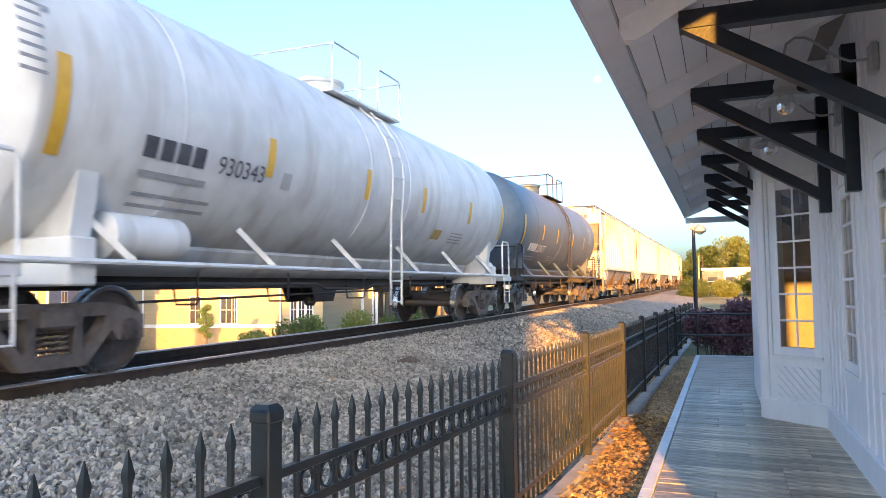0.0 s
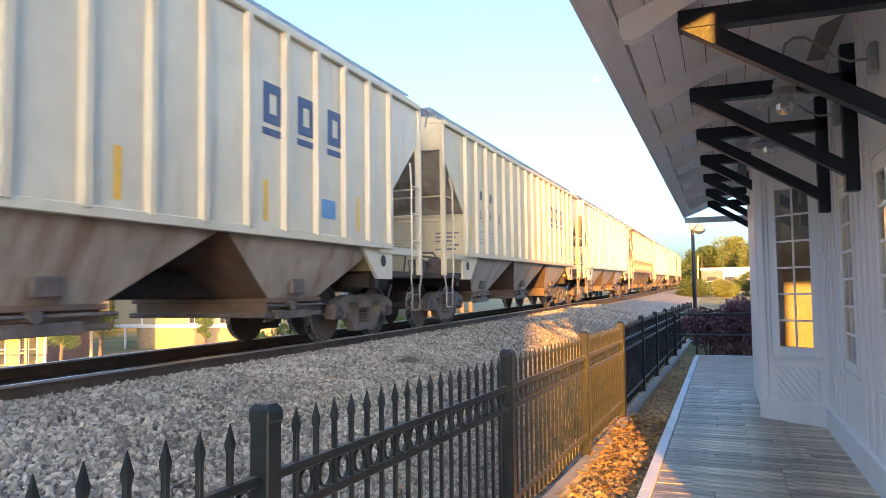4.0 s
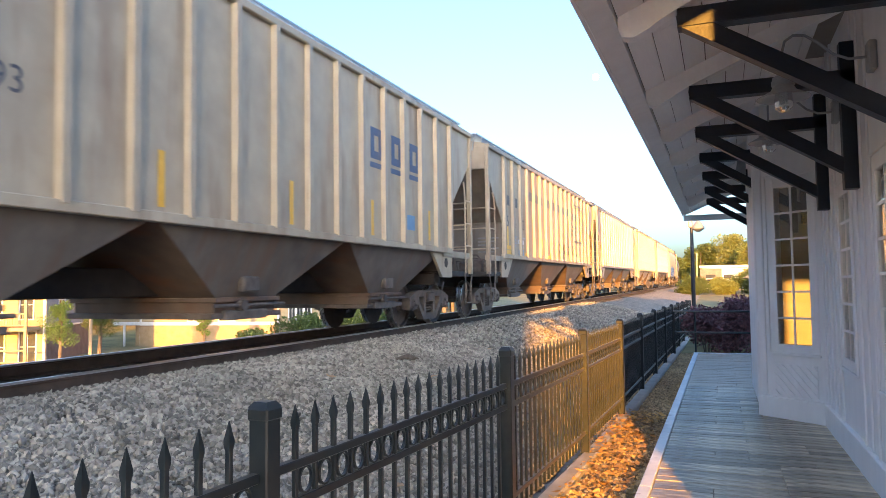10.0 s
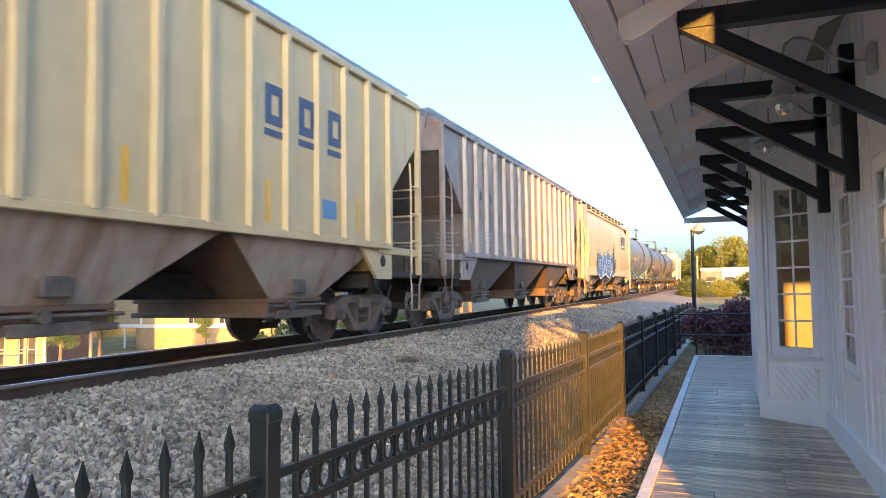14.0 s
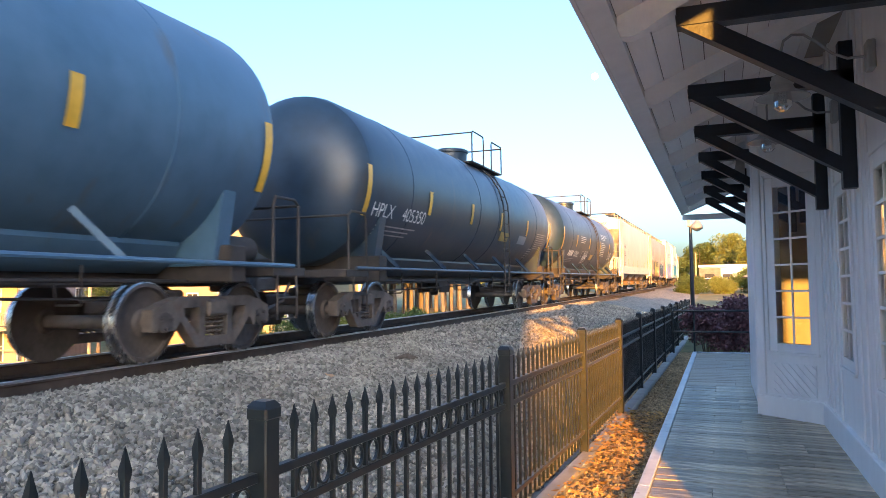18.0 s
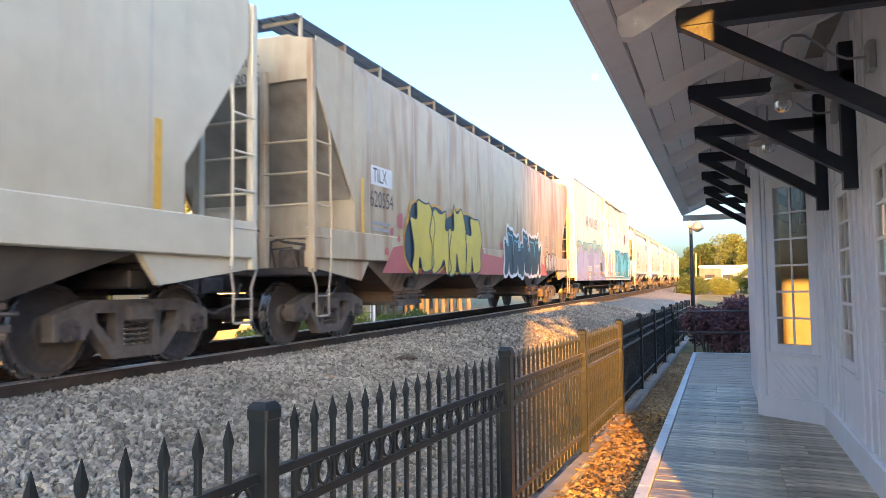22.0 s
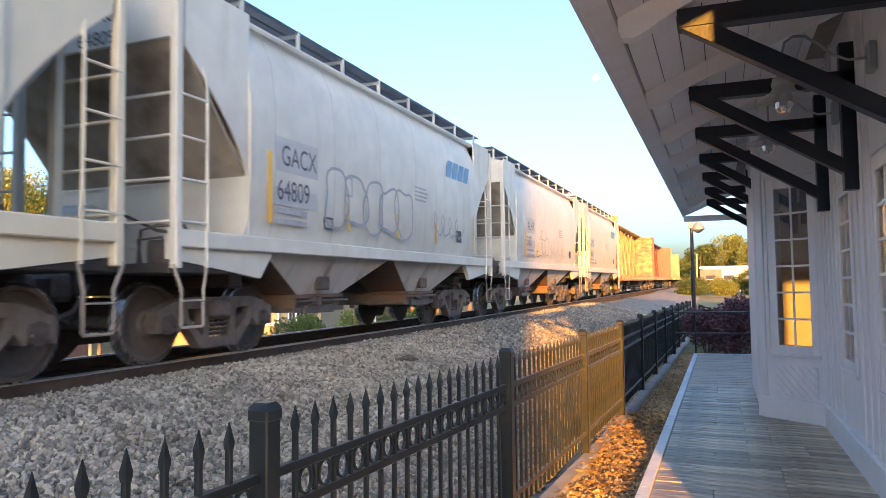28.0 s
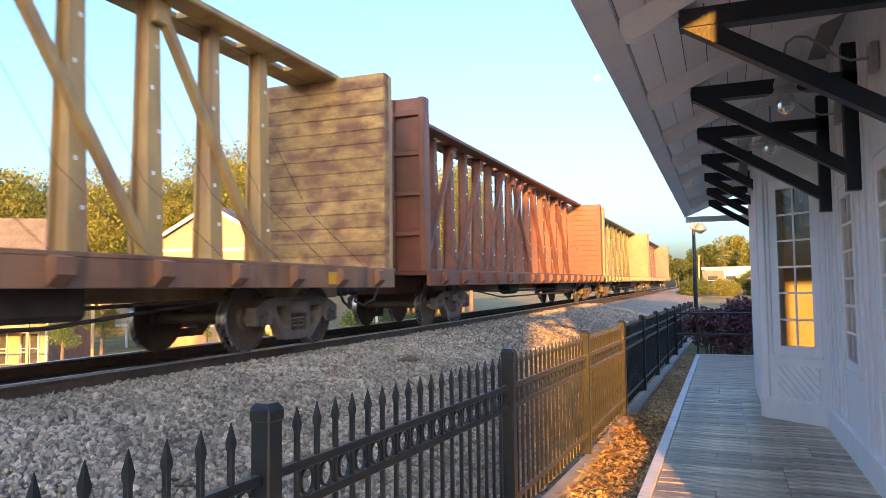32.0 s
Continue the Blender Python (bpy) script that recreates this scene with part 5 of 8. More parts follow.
# ---------------------------------------------------------------- smooth-sided hopper
def smooth_hopper(name, label, L, paint, bays=2, zs=1.38, ze=4.1, sheet="hopper_under", straight=False, seed=0, number="", sill=0.09, code=""):
    car = thing(name, label, "hopper car", "cars of the freight train")
    mat, hl = PAINT[paint], L / 2
    bulge = [(1.47, 0.0), (1.56, 0.12), (1.60, 0.35), (1.60, 0.62), (1.54, 0.82), (1.38, 0.96), (1.12, 1.03)] if not straight else [(1.52, 0.0), (1.56, 0.04), (1.57, 0.5), (1.57, 0.93), (1.50, 0.985), (1.2, 1.02)]
    half = [(x, zs + (ze - zs) * t) for x, t in bulge]
    full = half + [(-x, z) for x, z in half[::-1]]
    body = Shape()
    # the ends narrow in a curve to show the slope sheets
    e0 = 1.25
    body.loft([[(x, y, z) for x, z in full] for y in (-hl + e0, 0, hl - e0)], cap=True)
    part("body", body.mesh("body", 40), mat, car)
    for s in (-1, 1):
        for sx in (-1, 1):
            pts = []
            n = 10
            for k in range(n + 1):
                t = k / n
                pts.append((s * (hl - e0 + (e0 - 0.14) * (t ** (1.0 if straight else 1.4))), 2.15 + (ze - 0.72 - 2.15) * t))
            poly = [(s * (hl - e0 - 0.02), zs)] + pts + [(s * (hl - 0.15), ze), (s * (hl - e0 - 0.02), ze)]
            part("end_wing", Shape().prism(poly, sx * 1.55 - 0.012, sx * 1.55 + 0.012), mat, car)
        part("end_cap", Shape().prism([(-1.5, ze - 0.12), (1.5, ze - 0.12), (1.1, ze + 0.08), (-1.1, ze + 0.08)], min(s * (hl - e0), s * (hl - 0.16)), max(s * (hl - e0), s * (hl - 0.16)), "y"), mat, car)
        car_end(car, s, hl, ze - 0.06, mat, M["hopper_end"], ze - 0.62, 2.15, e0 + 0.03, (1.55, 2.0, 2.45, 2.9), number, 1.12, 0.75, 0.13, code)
        part("end_gusset", Shape().prism([(s * (hl - 1.9), zs), (s * hl, zs), (s * hl, zs - 0.22), (s * (hl - 1.55), zs - 0.42)], 1.44, 1.52), mat, car)
        part("draft_sill", Shape().cbox(-1.2, 1.2, s * (hl - 1.5) - 0.12, s * (hl - 1.5) + 0.12, 0.85, 1.05, 0.02).cbox(-0.28, 0.28, min(s * (hl - 2.8), s * (hl + 0.05)), max(s * (hl - 2.8), s * (hl + 0.05)), 0.78, 1.1, 0.02), M["under_dark"], car)
        truck(car, s * (hl - 1.35))
        coupler(car, s * (hl - 0.05), s)
    for s in (-1, 1):
        part("side_sill", Shape().cbox(min(s * 1.44, s * 1.585), max(s * 1.44, s * 1.585), -hl + 0.02, hl - 0.02, zs - 0.1, zs + (0.34 if straight else sill), 0.015), mat, car)
    seams = 6 if L < 14 else 9
    for k in range(seams):
        y = -hl + e0 + 0.5 + (L - 2 * e0 - 1.0) * k / (seams - 1)
        ring = [[(x * 1.003, yy, z) for x, z in half] for yy in (y - 0.014, y + 0.014)]
        part("weld_seam", Shape().loft(ring, closed=False, cap=False), M["seam"], car)
    part("eave_rail", Shape().tube([(1.42, -hl + 0.2, ze - 0.06), (1.42, hl - 0.2, ze - 0.06)], 0.05, 8), mat, car)
    top = ze + 0.30
    rw = grating(0.62, 1.28, -hl + 0.02, hl - 0.02, top)
    far_side = grating(-1.28, -0.62, -hl + 0.02, hl - 0.02, top, 0.11)
    rw.add(far_side.v, far_side.f)
    for e in (-1, 1):
        across = grating(-0.62, 0.62, min(e * (hl - 0.5), e * hl), max(e * (hl - 0.5), e * hl), top + 0.001, 0.045)
        rw.add(across.v, across.f)
    part("running_board", rw, M["grating"], car, "dark roof walkway grating")
    y = -hl + 0.2
    while y < hl:
        part("walkway_bracket", Shape().cbox(1.25, 1.29, y - 0.03, y + 0.03, ze - 0.02, top + 0.05, 0.004).box(0.62, 1.25, y - 0.02, y + 0.02, top - 0.05, top - 0.006), mat, car)
        y += 1.3
    part("trough_hatch", Shape().cbox(-0.33, 0.33, -hl + 1.2, hl - 1.2, ze + 0.05, ze + 0.28, 0.04), mat, car)
    hopper_under(car, zs - 0.05, L, bays, M[sheet], 0.48, 1.44)
    return car


# ---------------------------------------------------------------- refrigerator car
def reefer_car(name, label, L):
    car = thing(name, label, "refrigerator car", "cars of the freight train")
    mat, hl = PAINT["reefer"], L / 2
    z0, z1 = 1.0, 4.93
    part("body", Shape().cbox(-1.54, 1.54, -hl, hl, z0, z1, 0.03), mat, car)
    part("roof", Shape().prism([(-1.56, z1), (1.56, z1), (1.5, z1 + 0.06), (0, z1 + 0.16), (-1.5, z1 + 0.06)], -hl - 0.02, hl + 0.02, "y"), mat, car)
    part("side_sill", Shape().cbox(1.50, 1.575, -hl, hl, z0 - 0.13, z0 + 0.14, 0.01), mat, car)
    for k in range(12):
        y = -hl + 0.05 + (L - 0.1) * k / 11
        part("side_seam", Shape().box(1.541, 1.548, y - 0.02, y + 0.02, z0 + 0.15, z1 - 0.05), mat, car)
    d = part("plug_door", Shape().cbox(1.545, 1.60, -1.45, 2.07, z0 + 0.12, z1 - 0.22, 0.015), mat, car, "white plug door with locking bars")
    for y in (-1.25, -0.72, 0.27, 1.0, 1.5):
        part("lock_bar", Shape().tube([(1.63, y, z0 + 0.15), (1.63, y, z1 - 0.25)], 0.026, 8).cbox(1.6, 1.66, y - 0.06, y + 0.06, 2.0, 2.12, 0.01).cbox(1.6, 1.66, y - 0.06, y + 0.06, 3.4, 3.52, 0.01), mat, d)
    for z in (z0 + 0.35, 1.75, 2.6, 3.0, 3.7, 4.45):
        part("door_rib", Shape().cbox(1.6, 1.632, -1.42, 2.04, z - 0.035, z + 0.035, 0.008), mat, d)
    part("lock_box", Shape().cbox(1.6, 1.68, 0.2, 0.62, 1.75, 2.45, 0.02), mat, d)
    part("door_frame", Shape().cbox(1.545, 1.64, -1.62, -1.47, z0 + 0.05, z1 - 0.15, 0.015), mat, car)
    for z in (2.4, 3.9):
        part("door_hinge", Shape().cbox(1.548, 1.63, -1.95, -1.72, z - 0.15, z + 0.15, 0.02), mat, car)
    part("door_rail", Shape().cbox(1.55, 1.66, -1.6, 5.3, z1 - 0.14, z1 - 0.04, 0.01), mat, car)
    part("door_rail", Shape().cbox(1.55, 1.66, -1.6, 5.3, z0 + 0.02, z0 + 0.1, 0.01), mat, car)
    part("door_pipe", Shape().tube([(1.66, -1.6, z0 + 0.28), (1.66, 2.2, z0 + 0.28)], 0.025, 6), mat, car)
    part("brake_line", Shape().tube([(1.3, -5.6, 0.62), (1.3, 3.4, 0.62)], 0.02, 6), M["under_dark"], car)
    for s in (-1, 1):
        ladder(car, s * (hl - 0.3), z0, z0 + 1.2, 1.57, 4, 0.42, mat)
        ladder(car, s * (hl + 0.03), z0, z1, 1.2, 10, 0.45, mat, "end_ladder", "x")
        part("end_frame", Shape().cbox(-1.3, 1.3, min(s * hl, s * (hl + 0.06)), max(s * hl, s * (hl + 0.06)), 1.2, 4.5, 0.02), M["under_dark"], car)
        truck(car, s * (hl - 2.1))
        coupler(car, s * (hl + 0.0), s)
    part("underframe", Shape().cbox(-0.3, 0.3, -hl, hl, 0.75, 1.0, 0.02).cbox(-1.4, 1.4, -hl + 0.2, hl - 0.2, 0.92, 1.0, 0.01).cbox(0.4, 0.9, -2.0, -0.6, 0.6, 0.92, 0.05), M["under_dark"], car)
    return car


# ---------------------------------------------------------------- centre-beam flat car
def centre_beam(name, label, L, paint, panel, posts=12, seed=0):
    car = thing(name, label, "flat car", "cars of the freight train")
    mat, hl = PAINT[paint], L / 2
    part("deck", Shape().cbox(-1.42, 1.42, -hl, hl, 1.08, 1.16, 0.01).cbox(-0.35, 0.35, -hl, hl, 0.70, 1.08, 0.02), mat, car)
    for s in (-1, 1):
        part("side_sill", Shape().cbox(s * 1.45 - 0.04, s * 1.45 + 0.04, -hl, hl, 0.86, 1.18, 0.01).cbox(s * 1.44 - 0.06, s * 1.44 + 0.06, -hl, hl, 1.14, 1.19, 0.008), PAINT["rust_sill"] if paint == "yellow_flat" else mat, car)
    n = 18
    cleat = Shape().prism([(0, 0.87), (0.12, 0.98), (0.12, 1.13), (0.0, 1.16)], -0.1, 0.1, "y")
    cleat.v = [(1.485 + p[0], p[1], p[2]) for p in cleat.v]
    cm = cleat.mesh("winch_cleat")
    for k in range(n):
        part("winch_cleat", cm, PAINT["rust_sill"] if paint == "yellow_flat" else mat, car, m=pose(0, -hl + 0.7 + (L - 1.4) * k / (n - 1), 0))
    for s in (-1, 1):
        y = s * (hl - 0.12)
        b = part("bulkhead", Shape().cbox(-1.42, 1.42, y - 0.09, y + 0.09, 1.15, 4.62, 0.02), PAINT[panel], car, "stained end bulkhead")
        for x in (-1.36, -0.7, 0.0, 0.7, 1.36):
            part("bulkhead_post", Shape().cbox(x - 0.06, x + 0.06, min(y + s * 0.09, y + s * 0.2), max(y + s * 0.09, y + s * 0.2), 1.15, 4.6, 0.01), mat, b)
        for z in (1.9, 2.7, 3.5, 4.3):
            part("bulkhead_rib", Shape().cbox(-1.4, 1.4, min(y + s * 0.09, y + s * 0.17), max(y + s * 0.09, y + s * 0.17), z - 0.05, z + 0.05, 0.01), mat, b)
        for k in range(14):
            zk = 1.18 + k * 0.245
            part("bulkhead_board", Shape().cbox(-1.41, 1.41, min(y - s * 0.09, y - s * 0.115), max(y - s * 0.09, y - s * 0.115), zk, zk + 0.236, 0.006), PAINT[panel], b)
        truck(car, s * (hl - 2.38))
        coupler(car, s * hl, s)
    gap = 1.17 * L / 22.1
    w_off = (0.05, -0.04, 0.06, -0.05, 0.03)
    for k in range(posts):
        y = (k - posts // 2) * gap - 0.2
        po = Shape().loft([[(sx * a, y + sy * w, z) for sx, sy in ((-1, -1), (-0.75, -1), (-0.75, -0.4), (0.75, -0.4), (0.75, -1), (1, -1), (1, 1), (0.75, 1), (0.75, 0.4), (-0.75, 0.4), (-0.75, 1), (-1, 1))] for a, w, z in ((0.17, 0.135, 1.16), (0.13, 0.12, 2.8), (0.10, 0.10, 4.58))])
        pst = part("centre_post", po, mat, car)
        for q in range(5):
            # white patches painted for daylight showing through the strap holes
            part("strap_hole", Shape().box(0.16 - 0.012 * q, 0.176 - 0.012 * q, y - 0.02 + w_off[q], y + 0.02 + w_off[q], 1.75 + q * 0.55, 1.80 + q * 0.55), M["edge_white"], pst, "small white patch for light through a strap hole")
        part("foot_plate", Shape().cbox(-0.3, 0.3, y - 0.16, y + 0.16, 1.16, 1.2, 0.008), mat, pst)
        if (k % 2 != seed % 2) == (y < 0) and k != posts // 2:
            to_mid = -1 if y > 0 else 1
            db = part("diagonal_brace", Shape().beam((0.18, y + to_mid * 0.1, 1.2), (0.15, y + to_mid * gap * 1.95, 4.45), 0.12, 0.12), mat, car)
            part("gusset_plate", Shape().cbox(0.10, 0.215, y + to_mid * gap * 1.95 - 0.14, y + to_mid * gap * 1.95 + 0.14, 4.26, 4.57, 0.02), mat, db)
        part("tie_cable", Shape().tube([(0.16, y + 0.1, 3.3), (0.6, y + gap * 0.45, 2.1), (1.4, y + gap * 0.8, 1.2)], 0.004, 5), M["under_dark"], car)
    tb = Shape().cbox(-0.5, -0.10, -hl + 0.1, hl - 0.1, 4.58, 4.68, 0.02).cbox(0.10, 0.5, -hl + 0.1, hl - 0.1, 4.58, 4.68, 0.02)
    y = -hl + 0.8
    while y < hl - 0.5:
        tb.box(-0.1, 0.1, y - 0.42, y + 0.42, 4.59, 4.67)
        y += 1.3
    part("top_chord", tb, mat, car)
    tr = Shape()
    for z, dz in ((0.5, 0.12), (0.66, 0.0)):
        tr.tube([(1.0, -hl + 4, 0.72), (1.0, -hl + 6.5, z), (1.0, hl - 6.5, z), (1.0, hl - 4, 0.72)], 0.022, 6)
    part("truss_rod", tr, M["under_dark"], car)
    part("brake_rigging", Shape().cbox(0.3, 1.1, 2.2, 5.0, 0.55, 0.95, 0.06), M["under_dark"], car)
    part("air_tank", Shape().lathe([(1.95, 0.1), (2.0, 0.18), (3.0, 0.18), (3.05, 0.1)], "y", 14, (0.9, -6.0, 0.75)), M["under_dark"], car)
    return car


M["galvanised"] = surf("galvanised_steel", (0.30, 0.32, 0.34), (0.45, 0.47, 0.48), 15, 0.45, metal=0.6)
M["seam"] = surf("weld_seam_paint", (0.40, 0.38, 0.36), (0.52, 0.50, 0.47), 6, 0.6)
M["grating"] = surf("dark_grating", (0.05, 0.06, 0.075), (0.10, 0.115, 0.13), 15, 0.6, metal=0.3)

SPRAY = {"black": (0.02, 0.02, 0.025), "white": (0.75, 0.75, 0.74), "blue": (0.03, 0.16, 0.42), "teal": (0.04, 0.33, 0.45), "cyan": (0.16, 0.52, 0.66), "red": (0.50, 0.05, 0.06), "pink": (0.55, 0.30, 0.42),
         "violet": (0.29, 0.31, 0.50), "lilac": (0.38, 0.41, 0.60), "mint": (0.36, 0.52, 0.44), "sage": (0.28, 0.42, 0.37), "orange": (0.62, 0.34, 0.06), "yellow": (0.62, 0.50, 0.06), "navy": (0.022, 0.045, 0.07), "mauve": (0.36, 0.20, 0.27), "grey": (0.30, 0.31, 0.33), "patch": (0.33, 0.32, 0.31), "haze": (0.44, 0.49, 0.56), "faint": (0.46, 0.46, 0.45), "rose": (0.48, 0.12, 0.12), "maroon": (0.16, 0.04, 0.06)}
for k, (r_, g_, b_) in SPRAY.items():
    M["spray_" + k] = surf("spray_" + k, (r_ * 0.82, g_ * 0.82, b_ * 0.82), (r_, g_, b_), 7, 0.5)

# ---------------------------------------------------------------- train: the cars, in order
# (kind, rear end at 0 s, gap to the car ahead)
CARS = []


def couple(car, rear, length):
    CARS.append((car, rear - length / 2))


E0 = 18.9
c = tank_car("tank_car", "long white tank car with grey stencils and yellow strips", 15.4, "white_tank", 1.55, 2.75, True, strip_at=(-6.67, -3.57, -0.9, 1.44, 4.12, 6.6), fittings=0.1)
part("air_reservoir", Shape().lathe([(-5.9, 0.12), (-5.86, 0.24), (-4.85, 0.24), (-4.81, 0.12)], "y", 20, (1.12, 0, 1.40)), PAINT["white_tank"], c, "white air reservoir")
tank_digits(c, "930343", -4.54, -21.5, 0.30, M["stencil_dark"], 1.55, 2.75)
tank_mark(c, -5.67, -21, 4, 0.185, 0.22, M["stencil_dark"], 1.55, 2.75)
on_tank(c, -5.66, -28.5, 1.0, 0.07, M["stencil_grey"], "stencil_line", 1.55, 2.75)
on_tank(c, -5.62, -43, 1.75, 0.27, M["stencil_grey"], "stencil_line", 1.55, 2.75, 2, 2)
on_tank(c, -3.26, -22.4, 0.2, 0.22, M["spray_faint"], "notice_frame", 1.55, 2.75)
on_tank(c, 3.3, -38, 0.9, 0.3, M["stencil_grey"], "stencil_line", 1.55, 2.75, 4, 3)
on_tank(c, 2.3, -36, 0.45, 0.22, M["dull_yellow"], "placard", 1.55, 2.75)
on_tank(c, -7.1, -4, 0.34, 0.9, M["stencil_grey"], "stencil_line", 1.55, 2.75, 9, 5)
couple(c, E0, 15.4)
c = tank_car("tank_car", "short dark blue tank car with white stencils", 13.5, "navy_tank", 1.54, 2.75, False, strip_at=(-6.02, -3.68, -1.58, 1.1, 3.4, 5.9), fittings=0.3, inset=0.12)
tank_digits(c, "209077", -4.0, -33.5, 0.37, M["stencil_white"])
tank_mark(c, -5.02, -33, 4, 0.19, 0.26, M["stencil_white"])
on_tank(c, -4.93, -46, 1.9, 0.2, M["stencil_grey"], "stencil_line", rows=2, seed=2)
on_tank(c, -2.1, -47, 1.3, 0.3, M["stencil_grey"], "stencil_line", rows=4, seed=5)
on_tank(c, 4.3, -8, 1.0, 0.7, M["stencil_grey"], "stencil_line", rows=8, seed=3)
couple(c, 33.0, 13.5)
HOPPERS = [
    (48.5, 14.5, "cream", "260387", "hopper_under", "pale cream ribbed hopper car with navy lettering"),
    (65.2, 15.3, "cream", "260529", "hopper_under", "pale cream ribbed hopper car with rust-streaked ribs"),
    (81.2, 14.8, "cream_b", "260450", "hopper_under", "stained cream ribbed hopper car with grimy underside"),
    (97.8, 15.3, "cream", "260350", "hopper_under", "cream ribbed hopper car with yellow strips and navy lettering"),
    (114.3, 15.2, "rust", "260049", "hopper_under_dark", "heavily rusted ribbed hopper car with peeling pale paint"),
    (130.75, 15.2, "cream_b", "252186", "hopper_under", "dusty cream ribbed hopper car with navy lettering"),
    (147.4, 15.4, "taupe", "249893", "hopper_under_dark", "dull taupe ribbed hopper car with grimy ends"),
    (164.3, 15.6, "grey_brown", "252122", "hopper_under_dark", "grey-brown ribbed hopper car with faded lettering"),
    (180.9, 15.4, "plum", "250354", "hopper_under_dark", "faded plum-grey ribbed hopper car with patched lettering"),
    (197.2, 15.1, "tan", "259751", "hopper_under", "tan ribbed hopper car with navy lettering"),
    (213.5, 15.1, "brown", "258218", "hopper_under_dark", "dark brown ribbed hopper car with pale rib edges"),
]
for i, (rear, length, paint, number, sheet, label) in enumerate(HOPPERS):
    couple(ribbed_hopper("hopper_car", label, length, paint, sheet, number, 17, i, "stencil_blue", i not in (7, 8, 10)), rear, length)
c = smooth_hopper("hopper_car", "tan smooth-sided hopper car with navy mark and graffiti", 16.2, "tan", 3, 1.3, 4.15, sill=0.30)
blocks(c, 3.82, 2.9, 3, 0.62, 0.08, M["stencil_blue"], 1.602, 0.06)
couple(c, 230.55, 16.2)
c = tank_car("tank_car", "grey-blue tank car with orange stencils and graffiti", 14.6, "grey_tank", 1.54, 2.75, strip_at=(-6.3, -2.86, 0.9, 3.4, 6.3), fittings=0.6)
tank_digits(c, "672164", -4.2, -17, 0.32, M["yellow_strip"])
tank_mark(c, -5.25, -17, 4, 0.19, 0.24, M["yellow_strip"])
on_tank(c, -5.1, -34, 1.6, 0.3, M["dull_yellow"], "stencil_line", rows=3)
couple(c, 246.2, 14.6)
c = tank_car("tank_car", "glossy black tank car with white stencils", 14.9, "black_tank", 1.49, 2.68, strip_at=(-6.7, -4.0, -1.4, 0.99, 3.73, 6.75), fittings=1.2)
tank_digits(c, "405350", -5.2, -26, 0.36, M["stencil_white"], 1.49, 2.68)
tank_digits(c, "HPLX", -6.45, -26, 0.36, M["stencil_white"], 1.49, 2.68)
on_tank(c, -6.1, -40, 2.0, 0.26, M["stencil_grey"], "stencil_line", radius=1.49, centre=2.68, rows=3)
on_tank(c, 1.12, -28.5, 0.82, 0.25, M["dull_yellow"], "placard", radius=1.49, centre=2.68)
on_tank(c, 2.99, -28.5, 0.82, 0.25, M["spray_grey"], "placard", radius=1.49, centre=2.68)
on_tank(c, 5.02, -32, 1.3, 0.54, M["stencil_grey"], "stencil_line", radius=1.49, centre=2.68, rows=8)
on_tank(c, 4.55, -47, 0.5, 0.42, M["stencil_grey"], "stencil_line", radius=1.49, centre=2.68, rows=5)
on_tank(c, 1.99, -37, 0.6, 0.06, M["stencil_grey"], "stencil_line", radius=1.49, centre=2.68, rows=2)
couple(c, 262.3, 14.9)
c = tank_car("tank_car", "black tank car with white stencils and scrawled tags", 15.3, "black_tank", 1.51, 2.70, strip_at=(-6.9, -4.2, -1.18, 1.8, 4.75, 6.95), fittings=0.6)
tank_digits(c, "130082", -4.2, -34, 0.34, M["stencil_white"], 1.51, 2.7)
tank_mark(c, -5.3, -34, 4, 0.19, 0.24, M["stencil_white"], 1.51, 2.7)
on_tank(c, -5.3, -46, 2.0, 0.24, M["stencil_grey"], "stencil_line", radius=1.51, centre=2.7, rows=3)
on_tank(c, -3.4, -11, 1.4, 0.3, M["stencil_white"], "stencil_line", radius=1.51, centre=2.7, rows=4)
on_tank(c, -0.33, -37, 0.66, 0.27, M["dull_yellow"], "placard", radius=1.51, centre=2.7)
on_tank(c, -2.56, -34, 0.3, 0.3, M["spray_grey"], "notice_frame", radius=1.51, centre=2.7)
on_tank(c, -2.5, -32, 0.18, 0.2, M["spray_black"], "notice_frame", radius=1.516, centre=2.7)
on_tank(c, 1.95, 3, 2.0, 0.3, M["stencil_white"], "stencil_line", radius=1.51, centre=2.7, rows=4, seed=2)
on_tank(c, 2.0, -27, 1.4, 0.7, M["stencil_white"], "stencil_line", radius=1.51, centre=2.7, rows=8, seed=3)
on_tank(c, 6.1, -20, 0.7, 0.55, M["stencil_grey"], "stencil_line", radius=1.51, centre=2.7, rows=7)
on_tank(c, -0.99, -53, 0.5, 0.12, M["stencil_grey"], "stencil_line", radius=1.51, centre=2.7, rows=2)
couple(c, 278.5, 15.3)
c = smooth_hopper("hopper_car", "long off-white smooth-sided hopper car", 18.0, "off_white", 4, 1.3, 4.4, "hopper_under_dark", straight=True, number="62039", code="AOKX")
digits(c, "62039", -7.24, 2.26, 0.42, M["stencil_dark"], 1.575, 0.78)
digits(c, "AOKX", -7.18, 2.72, 0.42, M["stencil_dark"], 1.575, 0.78)
bars(c, -7.33, 1.68, 0.72, 0.24, 2, M["stencil_grey"], 1.575, 0.1)
part("notice_frame", open_block(-5.43, 2.40, 0.25, 0.31, 1.575, 0.03), M["stencil_grey"], c)
strips(c, [(-7.45, 2.11)], 1.575, 0.92, 0.1)
